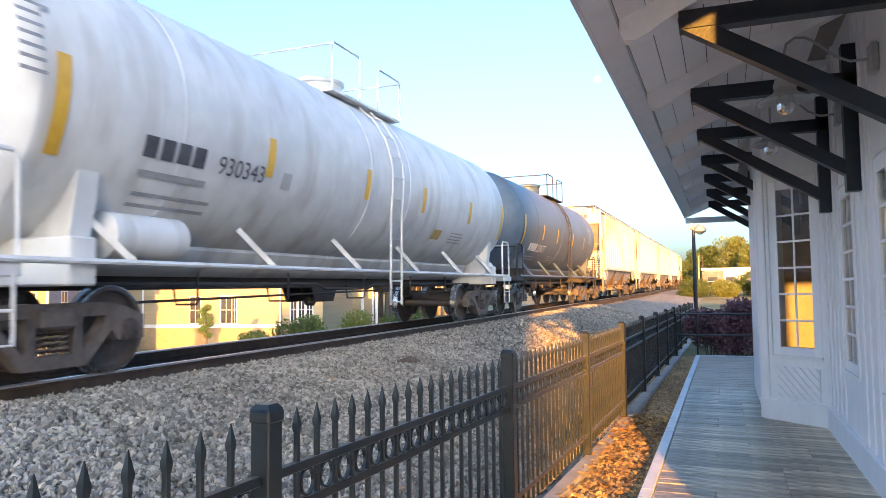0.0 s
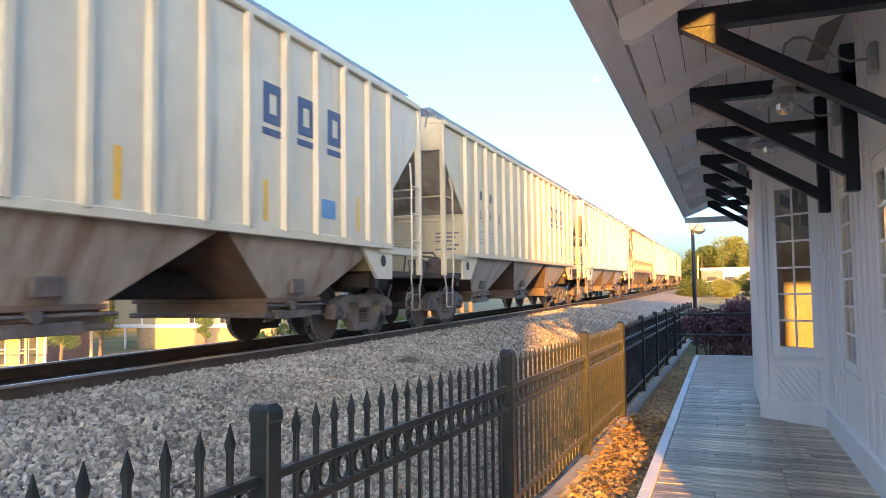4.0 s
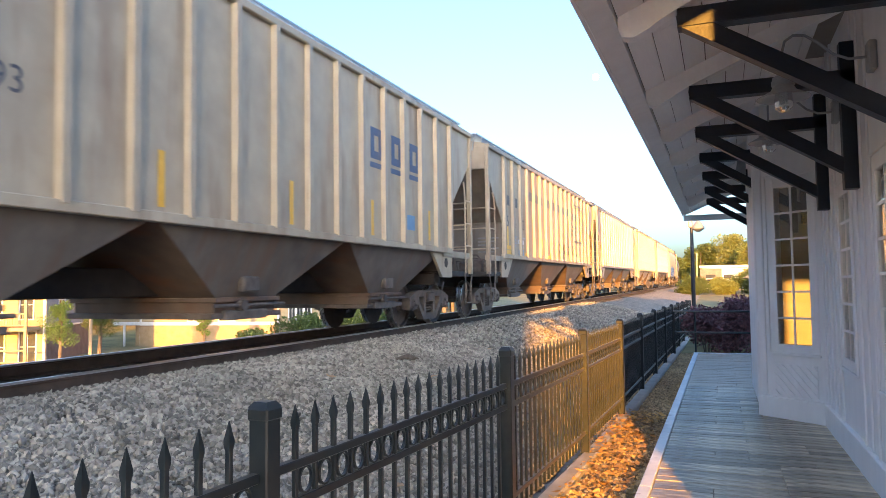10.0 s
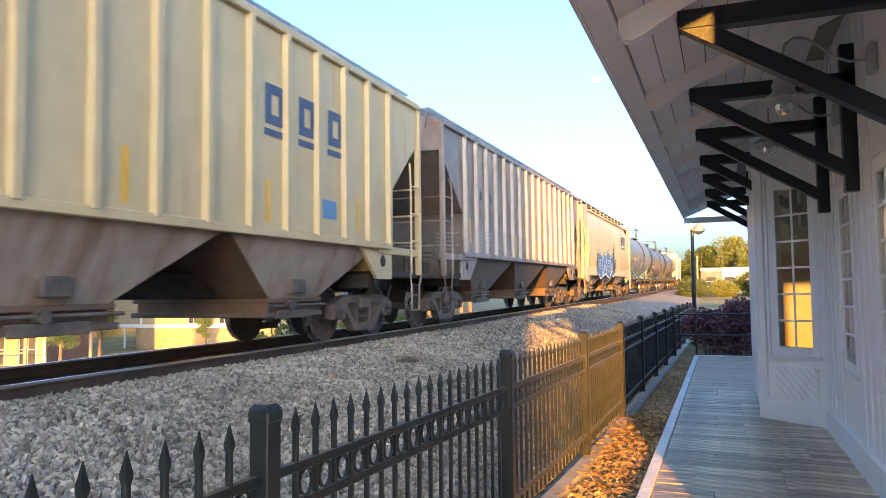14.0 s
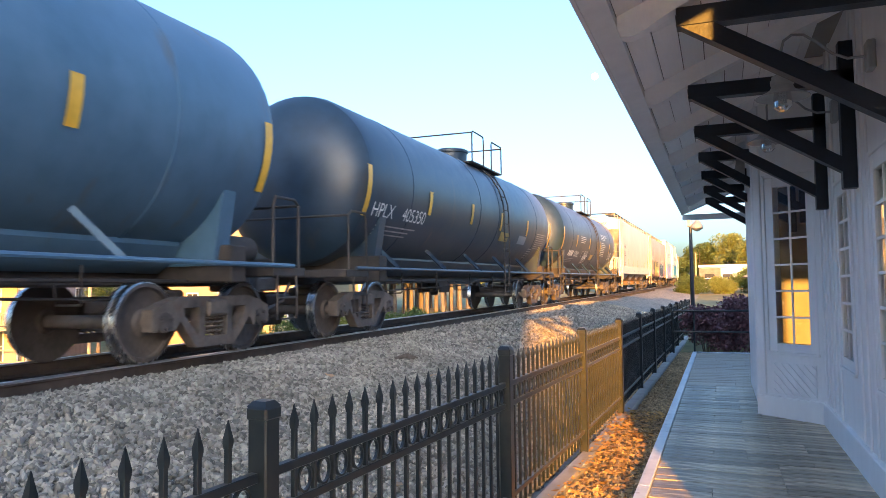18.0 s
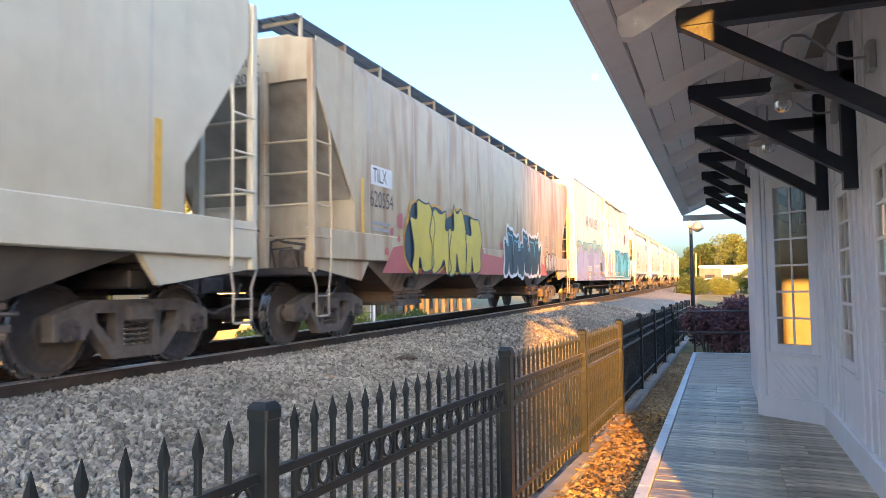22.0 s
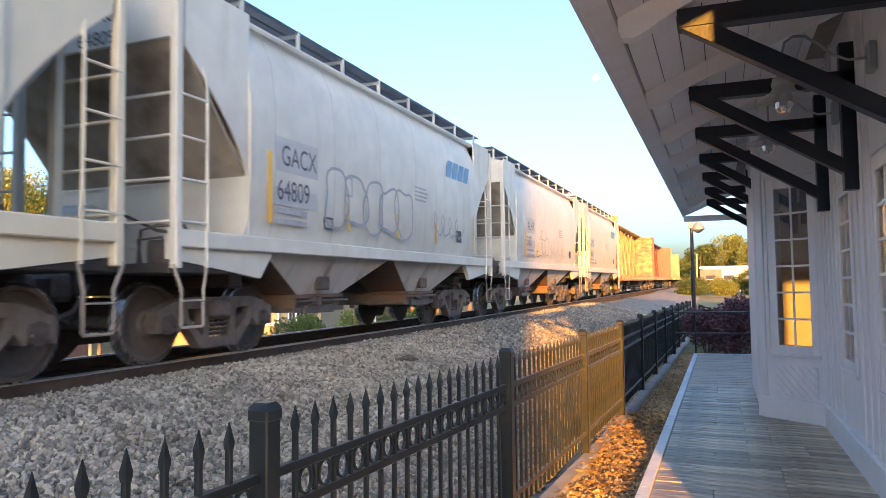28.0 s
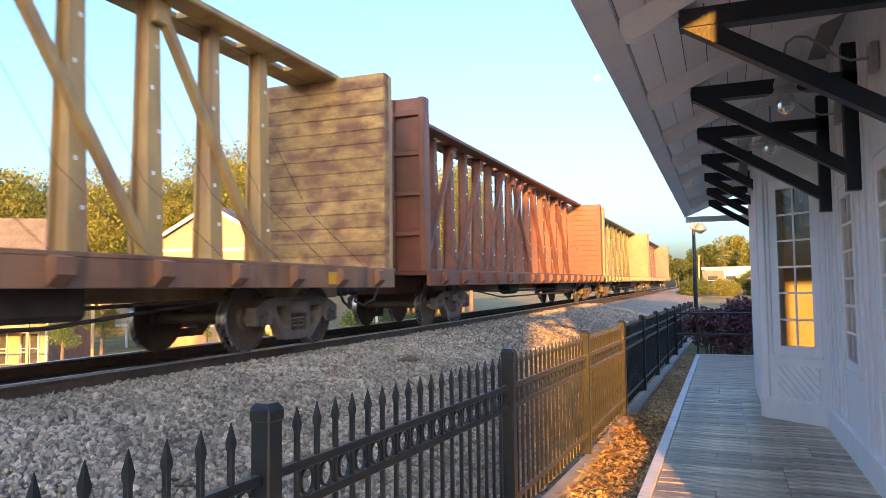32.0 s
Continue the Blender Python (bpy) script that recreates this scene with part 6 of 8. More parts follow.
strips(c, [(-5.3, 1.88), (-2.62, 1.88), (-0.08, 1.88), (2.37, 1.88), (4.9, 1.88)], 1.575, 0.44, 0.08)
strips(c, [(7.35, 2.1)], 1.575, 0.92, 0.1)
for y, z, w_ in ((-3.35, 1.72, 0.5), (0.2, 1.74, 0.3), (2.6, 1.74, 0.3)):
    bars(c, y, z, w_, 0.14, 3, M["stencil_grey"], 1.575, 0.3, 4)
for y in (-6.0, -2.4, 0.0, 3.4):
    bars(c, y, 1.36, 0.8, 0.08, 2, M["stencil_grey"], 1.586, 0.3, 5)
couple(c, 297.7, 18.0)
c = smooth_hopper("hopper_car", "rust-washed grey hopper car covered in bright graffiti", 18.2, "rust_grey", 3, 1.35, 4.42, straight=True, number="620554", code="TILX")
couple(c, 317.2, 18.2)
c = reefer_car("refrigerator_car", "white refrigerator car with blue and violet graffiti", 18.3)
couple(c, 336.85, 18.3)
GREYS = [(349.8, 10.7, "pale_grey", "64662", "pale grey curved-side hopper car"), (362.0, 11.1, "pale_grey", "64710", "pale grey curved-side hopper car with faint tags"),
         (374.8, 11.6, "off_white", "64715", "off-white curved-side hopper car"), (386.5, 11.0, "pale_grey", "64809", "pale grey curved-side hopper car with outlined graffiti"),
         (398.7, 11.1, "pale_grey", "3321", "pale grey curved-side hopper car with scrawled tags"), (410.4, 10.9, "off_white", "76167", "off-white curved-side hopper car with faded blue mark")]
for i, (rear, length, paint, number, label) in enumerate(GREYS):
    c = smooth_hopper("hopper_car", label, length, paint, 2, 1.38, 4.16, "hopper_pale", seed=i, number=number, code="ALHX" if i == 4 else "GACX")
    at = -length / 2 + (1.9, 1.8, 1.9, 1.8, 2.35, 1.45)[i]
    digits(c, number, at, 1.97, 0.38, M["stencil_dark"], 1.594, 0.82)
    digits(c, ("GACX", "GACX", "GACX", "GACX", "ALHX", "GACX")[i], at + 0.08, 2.42, 0.38, M["stencil_dark"], 1.606, 0.8)
    bars(c, at, 1.62, 1.0, 0.28, 2, M["stencil_grey"], 1.588, 0.3, i)
    bars(c, at + 4.4, 2.4, 0.7, 0.3, 4, M["stencil_grey"], 1.604, 0.3, i + 3)
    part("notice_frame", open_block(at + 1.75, 2.2, 0.24, 0.3, 1.602, 0.03), M["stencil_grey"], c)
    part("notice_frame", open_block(at + 1.15, 1.66, 0.26, 0.18, 1.59, 0.03), M["stencil_dark"], c)
    strips(c, [(at - 0.17, 2.1)], 1.603, 0.9)
    strips(c, [(-1.84, 1.88), (-0.06, 1.88), (1.74, 1.88)], 1.603, 0.42, 0.07)
    strips(c, [(length / 2 - 1.45, 2.0)], 1.6, 0.8, 0.08)
    couple(c, rear, length)
BEAMS = [(433.75, 22.2, "yellow_flat", "wood_bulkhead", "worn yellow centre-beam flat car, empty"), (457.5, 22.1, "red_flat", "red_flat", "red-brown centre-beam flat car, empty"),
         (480.9, 22.4, "green_flat", "green_flat", "faded green centre-beam flat car"), (504.3, 22.4, "dark_flat", "dark_flat", "dark brown centre-beam flat car")]
for i, (rear, length, paint, panel, label) in enumerate(BEAMS):
    couple(centre_beam("flat_car", label, length, paint, panel, 17, 0), rear, length)
# ---------------------------------------------------------------- wall lamps, moon, lamp post
M["enamel"] = surf("grey_enamel", (0.30, 0.31, 0.30), (0.42, 0.43, 0.42), 12, 0.4)
M["clear_glass"] = clear("lamp_glass", (0.95, 0.97, 0.97))
M["steel_grey"] = surf("grey_painted_steel", (0.24, 0.25, 0.25), (0.36, 0.37, 0.37), 10, 0.5, metal=0.2)
for y in (6.05, 7.86):
    lp = thing("wall_lamp", "grey gooseneck barn lamp with a clear glass jar under the eave", "lamp", "gooseneck lamps on the wall", m=pose(0, y, 0))
    part("wall_plate", Shape().cbox(1.07, 1.129, -0.07, 0.07, 3.20, 3.42, 0.01), M["enamel"], lp)
    pts = [(1.08, 0, 3.31), (0.95, 0, 3.31), (0.85, 0, 3.36), (0.75, 0, 3.46), (0.66, 0, 3.53), (0.58, 0, 3.54), (0.52, 0, 3.50), (0.50, 0, 3.42), (0.50, 0, 3.24)]
    part("gooseneck", Shape().tube(pts, 0.011, 8), M["steel_grey"], lp)
    part("cap", Shape().lathe([(3.25, 0.03), (3.22, 0.075), (3.20, 0.075), (3.19, 0.085), (3.16, 0.085), (3.15, 0.075), (3.12, 0.09)], "z", 20, (0.5, 0, 0)), M["enamel"], lp)
    part("shade", Shape().lathe([(3.14, 0.07), (3.11, 0.10), (3.075, 0.165), (3.06, 0.195), (3.055, 0.195), (3.07, 0.16), (3.10, 0.095)], "z", 28, (0.5, 0, 0)), M["enamel"], lp)
    g = part("glass_jar", Shape().lathe([(3.10, 0.06), (3.03, 0.068), (2.98, 0.062), (2.955, 0.035)], "z", 20, (0.5, 0, 0)), M["clear_glass"], lp)
    g.visible_shadow = False
bx = thing("wall_light", "small pale box light on the corner of the bay", "light")
part("housing", Shape().prism([(0.26, 3.30), (0.42, 3.34), (0.42, 3.56), (0.30, 3.56)], 11.9, 12.1, "y"), M["steel_grey"], bx)

moon_m = glow("moon_surface", (0.95, 0.95, 0.92), 0.7)
solid("moon", Shape().lathe([(-13 * math.cos(math.pi * k / 12), max(0.01, 13 * math.sin(math.pi * k / 12))) for k in range(13)], "y", 24), moon_m, "pale full moon in the evening sky", "moon", m=pose(-0.1460 * 2800, 0.9484 * 2800, 1.6 + 0.2813 * 2800))

pl = thing("lamp_post", "dark steel lamp post with a dome camera beside the fence", "lamp post")
part("pole", Shape().tube([(-0.80, 24.0, -0.1), (-0.80, 24.0, 3.60)], [0.075, 0.05], 12), M["black_wood"], pl)
part("arm", Shape().tube([(-0.80, 24.0, 3.52), (-0.62, 23.95, 3.62)], 0.03, 8).cbox(-0.90, -0.76, 23.93, 24.05, 3.52, 3.74, 0.02), M["steel_grey"], pl)
part("dome_camera", Shape().lathe([(3.72, 0.05), (3.66, 0.11), (3.52, 0.19), (3.47, 0.19), (3.42, 0.12), (3.37, 0.05)], "z", 18, (-0.60, 23.95, 0)), M["steel_grey"], pl)


# ---------------------------------------------------------------- plants
def leaf_cloud(name, centres, radii, per, size, seed, flat=0.8):
    """Many small leaf clumps spread through the given balls."""
    r = np.random.default_rng(seed)
    c = np.repeat(np.asarray(centres, float), per, 0)
    rad = np.repeat(np.asarray(radii, float), per)
    n = len(c)
    d = r.normal(size=(n, 3))
    d /= np.linalg.norm(d, axis=1)[:, None]
    dist = rad * r.uniform(0.25, 1.08, n) ** 0.6
    p = c + d * dist[:, None] * np.array([1, 1, flat])
    u = r.normal(size=(n, 3))
    u /= np.linalg.norm(u, axis=1)[:, None]
    w = np.cross(u, r.normal(size=(n, 3)))
    w /= np.linalg.norm(w, axis=1)[:, None] + 1e-6
    k = np.cross(u, w)
    s = size * r.uniform(0.55, 1.4, n)
    quad = [u * 1.0, w * 0.62 + k * 0.25, -u * 0.9, -w * 0.62 + k * 0.1]
    v = np.stack([p + q * s[:, None] for q in quad], 1)
    t = np.array([(0, 1, 2), (0, 2, 3)])[None] + (np.arange(n) * 4)[:, None, None]
    return big_mesh(name, v.reshape(-1, 3), t.reshape(-1, 3))


M["leaf_green"] = surf("green_leaves", (0.05, 0.08, 0.02), (0.13, 0.165, 0.04), 2, 0.6, island=0.3)
M["leaf_gold"] = surf("yellow_green_leaves", (0.13, 0.155, 0.028), (0.25, 0.265, 0.055), 2, 0.6, island=0.28)
M["leaf_plum"] = surf("burgundy_leaves", (0.13, 0.055, 0.062), (0.28, 0.13, 0.135), 8, 0.55, island=0.5)
def see_through(m, share, color):
    """Leaves: part of the light passes through the blade."""
    n, l = m.node_tree.nodes, m.node_tree.links
    tl, mx = n.new("ShaderNodeBsdfTranslucent"), n.new("ShaderNodeMixShader")
    tl.inputs[0].default_value = (*color, 1)
    mx.inputs[0].default_value = share
    l.new(n["Principled BSDF"].outputs[0], mx.inputs[1]), l.new(tl.outputs[0], mx.inputs[2]), l.new(mx.outputs[0], n["Material Output"].inputs[0])


M["leaf_fresh"] = surf("fresh_green_leaves", (0.07, 0.13, 0.03), (0.17, 0.26, 0.06), 2, 0.6, island=0.3)
see_through(M["leaf_fresh"], 0.4, (0.2, 0.32, 0.06))
see_through(M["leaf_green"], 0.4, (0.16, 0.20, 0.035))
see_through(M["leaf_gold"], 0.35, (0.26, 0.29, 0.05))
M["bark"] = surf("grey_bark", (0.08, 0.065, 0.05), (0.18, 0.15, 0.12), 6, 0.9, bump=0.6, stretch=(3, 3, 0.6))


def tree(x, y, z, height, spread, leaf, seed, per=300, size=0.15, label="leafy tree in evening sun"):
    r = random.Random(seed)
    t = thing("tree", label, "tree", m=pose(x, y, z))
    trunk = Shape().tube([(0, 0, -0.3), (0.1, 0, height * 0.3), (0.05, 0.1, height * 0.6), (0, 0, height * 0.85)], [height * 0.028, height * 0.022, height * 0.014, 0.02], 8)
    cs, rs = [], []
    for k in range(9):
        a = k * 2.4 + r.random()
        h = height * (0.38 + 0.5 * k / 9)
        ln = spread * (1.0 - 0.5 * abs(k / 9 - 0.35)) * r.uniform(0.6, 1.0)
        tip = (ln * math.cos(a), ln * math.sin(a), h + ln * 0.45)
        trunk.tube([(0.05, 0, h * 0.85), (tip[0] * 0.5, tip[1] * 0.5, h + ln * 0.1), tip], [height * 0.009, height * 0.006, 0.02], 5)
        cs.append((tip[0] * 0.85, tip[1] * 0.85, tip[2]))
        rs.append(spread * (r.uniform(0.36, 0.58) if spread > 1 else r.uniform(0.5, 0.95)))
    cs.append((0, 0, height * 0.82))
    rs.append(spread * 0.5)
    part("trunk", trunk, M["bark"], t)
    part("crown", leaf_cloud("crown", cs, rs, per, size, seed), M[leaf], t)
    return t


def woods(name, label, spots, leaf, per, size, seed):
    """A far wood: trunks and crowns as one mass."""
    r = random.Random(seed)
    cs, rs = [], []
    tr = Shape()
    for x, y, z, h in spots:
        tr.tube([(x, y, z - 1), (x + r.uniform(-0.5, 0.5), y, z + h * 0.8)], [h * 0.02, 0.05], 5)
        for k in range(8):
            a, f = r.random() * 6.28, r.uniform(0.32, 0.92)
            ln = h * 0.24 * (1.15 - f) * 1.5
            cs.append((x + ln * math.cos(a), y + ln * math.sin(a), z + h * f))
            rs.append(h * r.uniform(0.11, 0.19))
    ob = solid(name, leaf_cloud(name, cs, rs, per, size, seed), M[leaf], label, "trees", kind="stuff")
    part("trunks", tr, M["bark"], ob)


r = random.Random(21)
def wooded(step, d0, d1, lift, lo, hi):
    """Trees along an arc of the hillside: taller in the middle."""
    out, yaw = [], lo
    while yaw < hi:
        d = r.uniform(d0, d1)
        tall = 18.0 + 6.0 * ease(41, 38, yaw) - 3.0 * ease(30, 24, yaw) - 1.5 * ease(45, 42, yaw) * ease(38, 42, yaw)
        out.append((-d * math.sin(radians(yaw)), d * math.cos(radians(yaw)), -1.5, (tall + lift) * r.uniform(0.86, 1.06) * d / 98))
        yaw += step * r.uniform(0.7, 1.3)
    return out


woods("hillside_trees", "yellowing green hillside woods behind the houses", wooded(0.62, 99, 112, 0.0, 19, 60), "leaf_gold", 620, 0.19, 3)
woods("hillside_trees", "tall green trees on the hill", wooded(1.1, 118, 138, -1.5, 19, 60), "leaf_green", 320, 0.3, 4)
far = [(-26 + k * 2.1 + r.uniform(-1, 1), 150 + r.uniform(-8, 22), 1.8, r.uniform(6.5, 9.5)) for k in range(34)]
woods("roadside_trees", "sunlit roundheaded trees beyond the car park", far, "leaf_green", 200, 0.24, 5)
tree(-2.6, 148, 1.8, 8.6, 2.6, "leaf_green", 31, 420, 0.17, "pine-dark tree beyond the car park")
tree(2.6, 146, 1.8, 10.2, 3.6, "leaf_gold", 32, 520, 0.17, "broad sunlit tree beyond the car park")
tree(6.0, 140, 1.8, 9.0, 3.2, "leaf_gold", 33, 520, 0.17, "broad sunlit tree beyond the car park")
tree(-13.5, 60, 0.6, 7.0, 2.2, "leaf_green", 36, 300, 0.13, "bushy green tree on the bank behind the track")
tree(-37.8, 35.7, -3.0, 5.6, 0.9, "leaf_green", 34, 700, 0.05, "slim dark green tree between two houses")
tree(-36.3, 31.4, -3.0, 4.6, 0.75, "leaf_fresh", 35, 520, 0.045, "young green tree before a house")
tree(-35.0, 42.4, -3.0, 4.4, 0.42, "leaf_fresh", 37, 420, 0.045, "slim young tree before a cream wall")


def bush(x, y, z, w, h, leaf, seed, label, per=420, size=0.045, group=""):
    r = random.Random(seed)
    cs = [(r.uniform(-0.6, 0.6) * w, r.uniform(-0.6, 0.6) * w, h * r.uniform(0.1, 0.8)) for _ in range(10)]
    b = thing("bush", label, "bush", group, m=pose(x, y, z))
    st_ = Shape()
    for k in range(10):
        st_.tube([(cs[k][0] * 0.2, cs[k][1] * 0.2, -0.1), (cs[k][0] * 0.6, cs[k][1] * 0.6, cs[k][2] * 0.7), cs[k]], [0.015, 0.01, 0.004], 5)
    part("stem", st_, M["bark"], b)
    part("foliage", leaf_cloud("foliage", cs, [w * 0.5 + 0.05] * 10, per, size, seed, 0.75), M[leaf], b)


for k, (x, y, w, h) in enumerate([(-0.35, 20.3, 0.62, 1.15), (0.35, 20.7, 0.7, 1.4), (1.1, 20.4, 0.7, 1.35), (1.8, 21.0, 0.8, 1.4), (-0.1, 22.2, 0.7, 1.25), (0.9, 22.4, 0.8, 1.45)]):
    bush(x, y, -0.12, w, h * 1.12, "leaf_plum", 50 + k, "dense burgundy-leaved shrub behind the handrail", group="burgundy shrubs")
for k, (x, y, w, h) in enumerate([(-11.5, 26.5, 0.9, 0.9), (-12.5, 29.5, 1.1, 1.1), (-11.8, 33, 1.0, 0.9), (-13, 37, 1.3, 1.3), (-12.2, 42, 1.2, 1.1), (-13, 48, 1.5, 1.5)]):
    bush(x, y, ground_z(x, y), w, h, "leaf_gold" if k % 2 else "leaf_green", 70 + k, "scrubby weeds on the bank behind the track", 400, 0.05, "scrub behind the track")
for k, (x, y, w, h) in enumerate([(-24.5, 38.5, 1.8, 3.6), (-22.0, 40.5, 1.9, 3.9), (-20.0, 42.5, 1.7, 3.6), (-26.5, 36.5, 1.4, 3.0), (-18.5, 44.5, 1.6, 3.6)]):
    bush(x, y, ground_z(x, y), w, h, "leaf_gold" if k % 2 else "leaf_green", 110 + k, "tall autumn hedge shrub below the track bank", 700, 0.09, "hedge below the bank")
for k, (x, y, w, h) in enumerate([(-2.4, 70, 1.6, 1.6), (0.2, 72, 1.3, 1.5), (2.6, 74, 1.8, 2.2), (4.2, 70, 1.6, 1.8)]):
    bush(x, y, ground_z(x, y), w, h, "leaf_gold" if k % 2 else "leaf_green", 90 + k, "sunlit shrub by the car park", 800, 0.075, "shrubs by the car park")


def grass_tufts():
    r = np.random.default_rng(8)
    n = 2600
    x, y = r.uniform(-15, -10.2, n), r.uniform(8, 60, n)
    z = np.array([ground_z(a, b) for a, b in zip(x, y)])
    h, lean, a = r.uniform(0.15, 0.5, n), r.uniform(-0.15, 0.15, (n, 2)), r.uniform(0, 3.14, n)
    w = 0.03
    v = np.stack([np.stack([x - w * np.cos(a), y - w * np.sin(a), z - 0.02], 1), np.stack([x + w * np.cos(a), y + w * np.sin(a), z - 0.02], 1), np.stack([x + lean[:, 0], y + lean[:, 1], z + h], 1)], 1)
    return big_mesh("dry_grass", v.reshape(-1, 3), np.arange(n * 3).reshape(-1, 3))


M["straw"] = surf("dry_straw", (0.20, 0.16, 0.06), (0.42, 0.34, 0.15), 4, 0.8, island=0.3)
solid("dry_grass", grass_tufts(), M["straw"], "dry yellow grass on the bank behind the track", "grass", kind="stuff")

# ---------------------------------------------------------------- houses across the track
M["cream_siding"] = surf("cream_siding", (0.31, 0.24, 0.135), (0.39, 0.31, 0.18), 5, 0.7, stretch=(0.3, 0.3, 9))
# blue-grey holds the shade of the house side turned from the sun
M["shaded_siding"] = surf("blue_grey_shaded_siding", (0.17, 0.20, 0.23), (0.25, 0.28, 0.31), 5, 0.7, stretch=(0.3, 0.3, 9))
M["white_trim"] = surf("white_trim", (0.62, 0.60, 0.56), (0.72, 0.70, 0.66), 6, 0.6)
M["roof_brown"] = surf("brown_shingle", (0.12, 0.10, 0.078), (0.19, 0.165, 0.13), 6, 0.9, bump=0.5)
M["roof_grey"] = surf("grey_shingle", (0.10, 0.10, 0.10), (0.19, 0.185, 0.18), 6, 0.9, bump=0.5)
M["brick"] = surf("brown_brick", (0.12, 0.095, 0.08), (0.21, 0.17, 0.145), 12, 0.85, bump=0.4)
M["tan_brick"] = surf("tan_brick", (0.29, 0.20, 0.10), (0.39, 0.28, 0.155), 12, 0.85, bump=0.4)
M["dark_pane"] = surf("dark_window_pane", (0.03, 0.035, 0.04), (0.06, 0.065, 0.07), 3, 0.08)


def house_window(parent, x, y, z, w, h):
    """A window on a wall that faces +x."""
    wd = part("window", Shape().box(x - 0.02, x + 0.012, y, y + w, z, z + h), M["dark_pane"], parent, "dark sash window with white trim")
    fr = Shape().cbox(x, x + 0.06, y - 0.1, y, z - 0.1, z + h + 0.12, 0.01).cbox(x, x + 0.06, y + w, y + w + 0.1, z - 0.1, z + h + 0.12, 0.01)
    fr.cbox(x, x + 0.06, y, y + w, z - 0.1, z, 0.01).cbox(x, x + 0.06, y, y + w, z + h, z + h + 0.12, 0.01).box(x, x + 0.03, y, y + w, z + h / 2 - 0.025, z + h / 2 + 0.025).box(x, x + 0.03, y + w / 2 - 0.02, y + w / 2 + 0.02, z, z + h)
    part("window_frame", fr, M["white_trim"], wd)
    return wd


def house(label, x0, x1, y0, y1, z0, eave, peak, wall, roof, gable_front):
    h = thing("house", label, "house")
    part("wall", Shape().box(x0, x1, y0, y1, z0, eave), M[wall], h)
    o = 0.45
    if gable_front:
        yc = (y0 + y1) / 2
        part("gable", Shape().prism([(y0, eave), (y1, eave), (yc, peak - 0.15)], x0, x1), M[wall], h)
        for s, ya in ((-1, y0), (1, y1)):
            sl = (peak - eave) / (yc - y0)
            part("roof", Shape().prism([(ya + s * o, eave - sl * o), (yc, peak), (yc, peak + 0.18), (ya + s * o, eave - sl * o + 0.18)], x0 - o, x1 + o), M[roof], h)
            part("rake_board", Shape().prism([(ya + s * o, eave - sl * o - 0.16), (yc, peak - 0.16), (yc, peak + 0.2), (ya + s * o, eave - sl * o + 0.2)], x1 + o, x1 + o + 0.05), M["white_trim"], h)
    else:
        xc = (x0 + x1) / 2
        part("gable", Shape().prism([(x0, eave), (x1, eave), (xc, peak - 0.15)], y0, y1, "y"), M["shaded_siding"], h)
        for s, xa in ((-1, x0), (1, x1)):
            sl = (peak - eave) / (xc - x0)
            part("roof", Shape().prism([(xa + s * o, eave - sl * o), (xc, peak), (xc, peak + 0.18), (xa + s * o, eave - sl * o + 0.18)], y0 - o, y1 + o, "y"), M[roof], h)
    part("corner_trim", Shape().cbox(x1 - 0.05, x1 + 0.03, y0 - 0.03, y0 + 0.15, z0, eave, 0.01), M["white_trim"], h)
    part("corner_trim", Shape().cbox(x1 - 0.05, x1 + 0.03, y1 - 0.15, y1 + 0.03, z0, eave, 0.01), M["white_trim"], h)
    part("frieze_board", Shape().cbox(x1, x1 + 0.05, y0, y1, eave - 0.25, eave, 0.01), M["white_trim"], h)
    return h


# house with a two-storey porch and a dormer
h = house("cream house with a two-storey porch and brown roof", -50, -42, 25.0, 38.8, -3.4, 4.1, 7.2, "cream_siding", "roof_brown", False)
h.matrix_basis = pose(-45, 39.6, 0, 0, 0, -61) @ pose(46, -38.8, 0)
part("side_cladding", Shape().box(-50, -42, 38.8, 38.88, -0.6, 4.1), M["shaded_siding"], h, "siding with blue-grey shade in its colour")
part("base_wall", Shape().box(-50, -42, 38.8, 38.92, -3.4, -0.6), M["brick"], h, "grey-brown brick")
part("belt_board", Shape().cbox(-50, -42, 38.8, 39.0, -0.62, -0.5, 0.01), M["white_trim"], h)
for x in (-44.6, -48.0):
    house_window(h, 0, -0.5, 0.5, 1.0, 1.5).matrix_basis = pose(x, 38.88, 0, 0, 0, 90)
for y, z, w, hh in ((35.2, 0.0, 0.8, 1.9), (37.2, 0.0, 0.8, 1.9), (35.2, -2.9, 1.0, 2.0), (37.2, -2.9, 1.0, 2.0), (30.5, 0.3, 0.9, 1.6), (33.0, 0.3, 0.9, 1.6), (30.5, -2.9, 1.0, 2.0), (33.2, -2.9, 1.0, 2.0), (27.5, 0.3, 0.9, 1.6), (27.5, -2.9, 1.0, 2.0)):
    house_window(h, -42, y, z, w, hh)
part("porch_floor", Shape().cbox(-42, -39.8, 25.0, 38.5, -0.75, -0.5, 0.02), M["cream_siding"], h)
part("porch_floor", Shape().cbox(-42, -39.8, 25.0, 38.5, -3.4, -2.9, 0.02), M["cream_siding"], h)
for y in (25.3, 27.6, 29.9, 32.2, 34.6, 36.6, 38.4):
    part("porch_post", Shape().cbox(-40.0, -39.82, y - 0.09, y + 0.09, -2.9, 2.6, 0.01), M["cream_siding"], h)
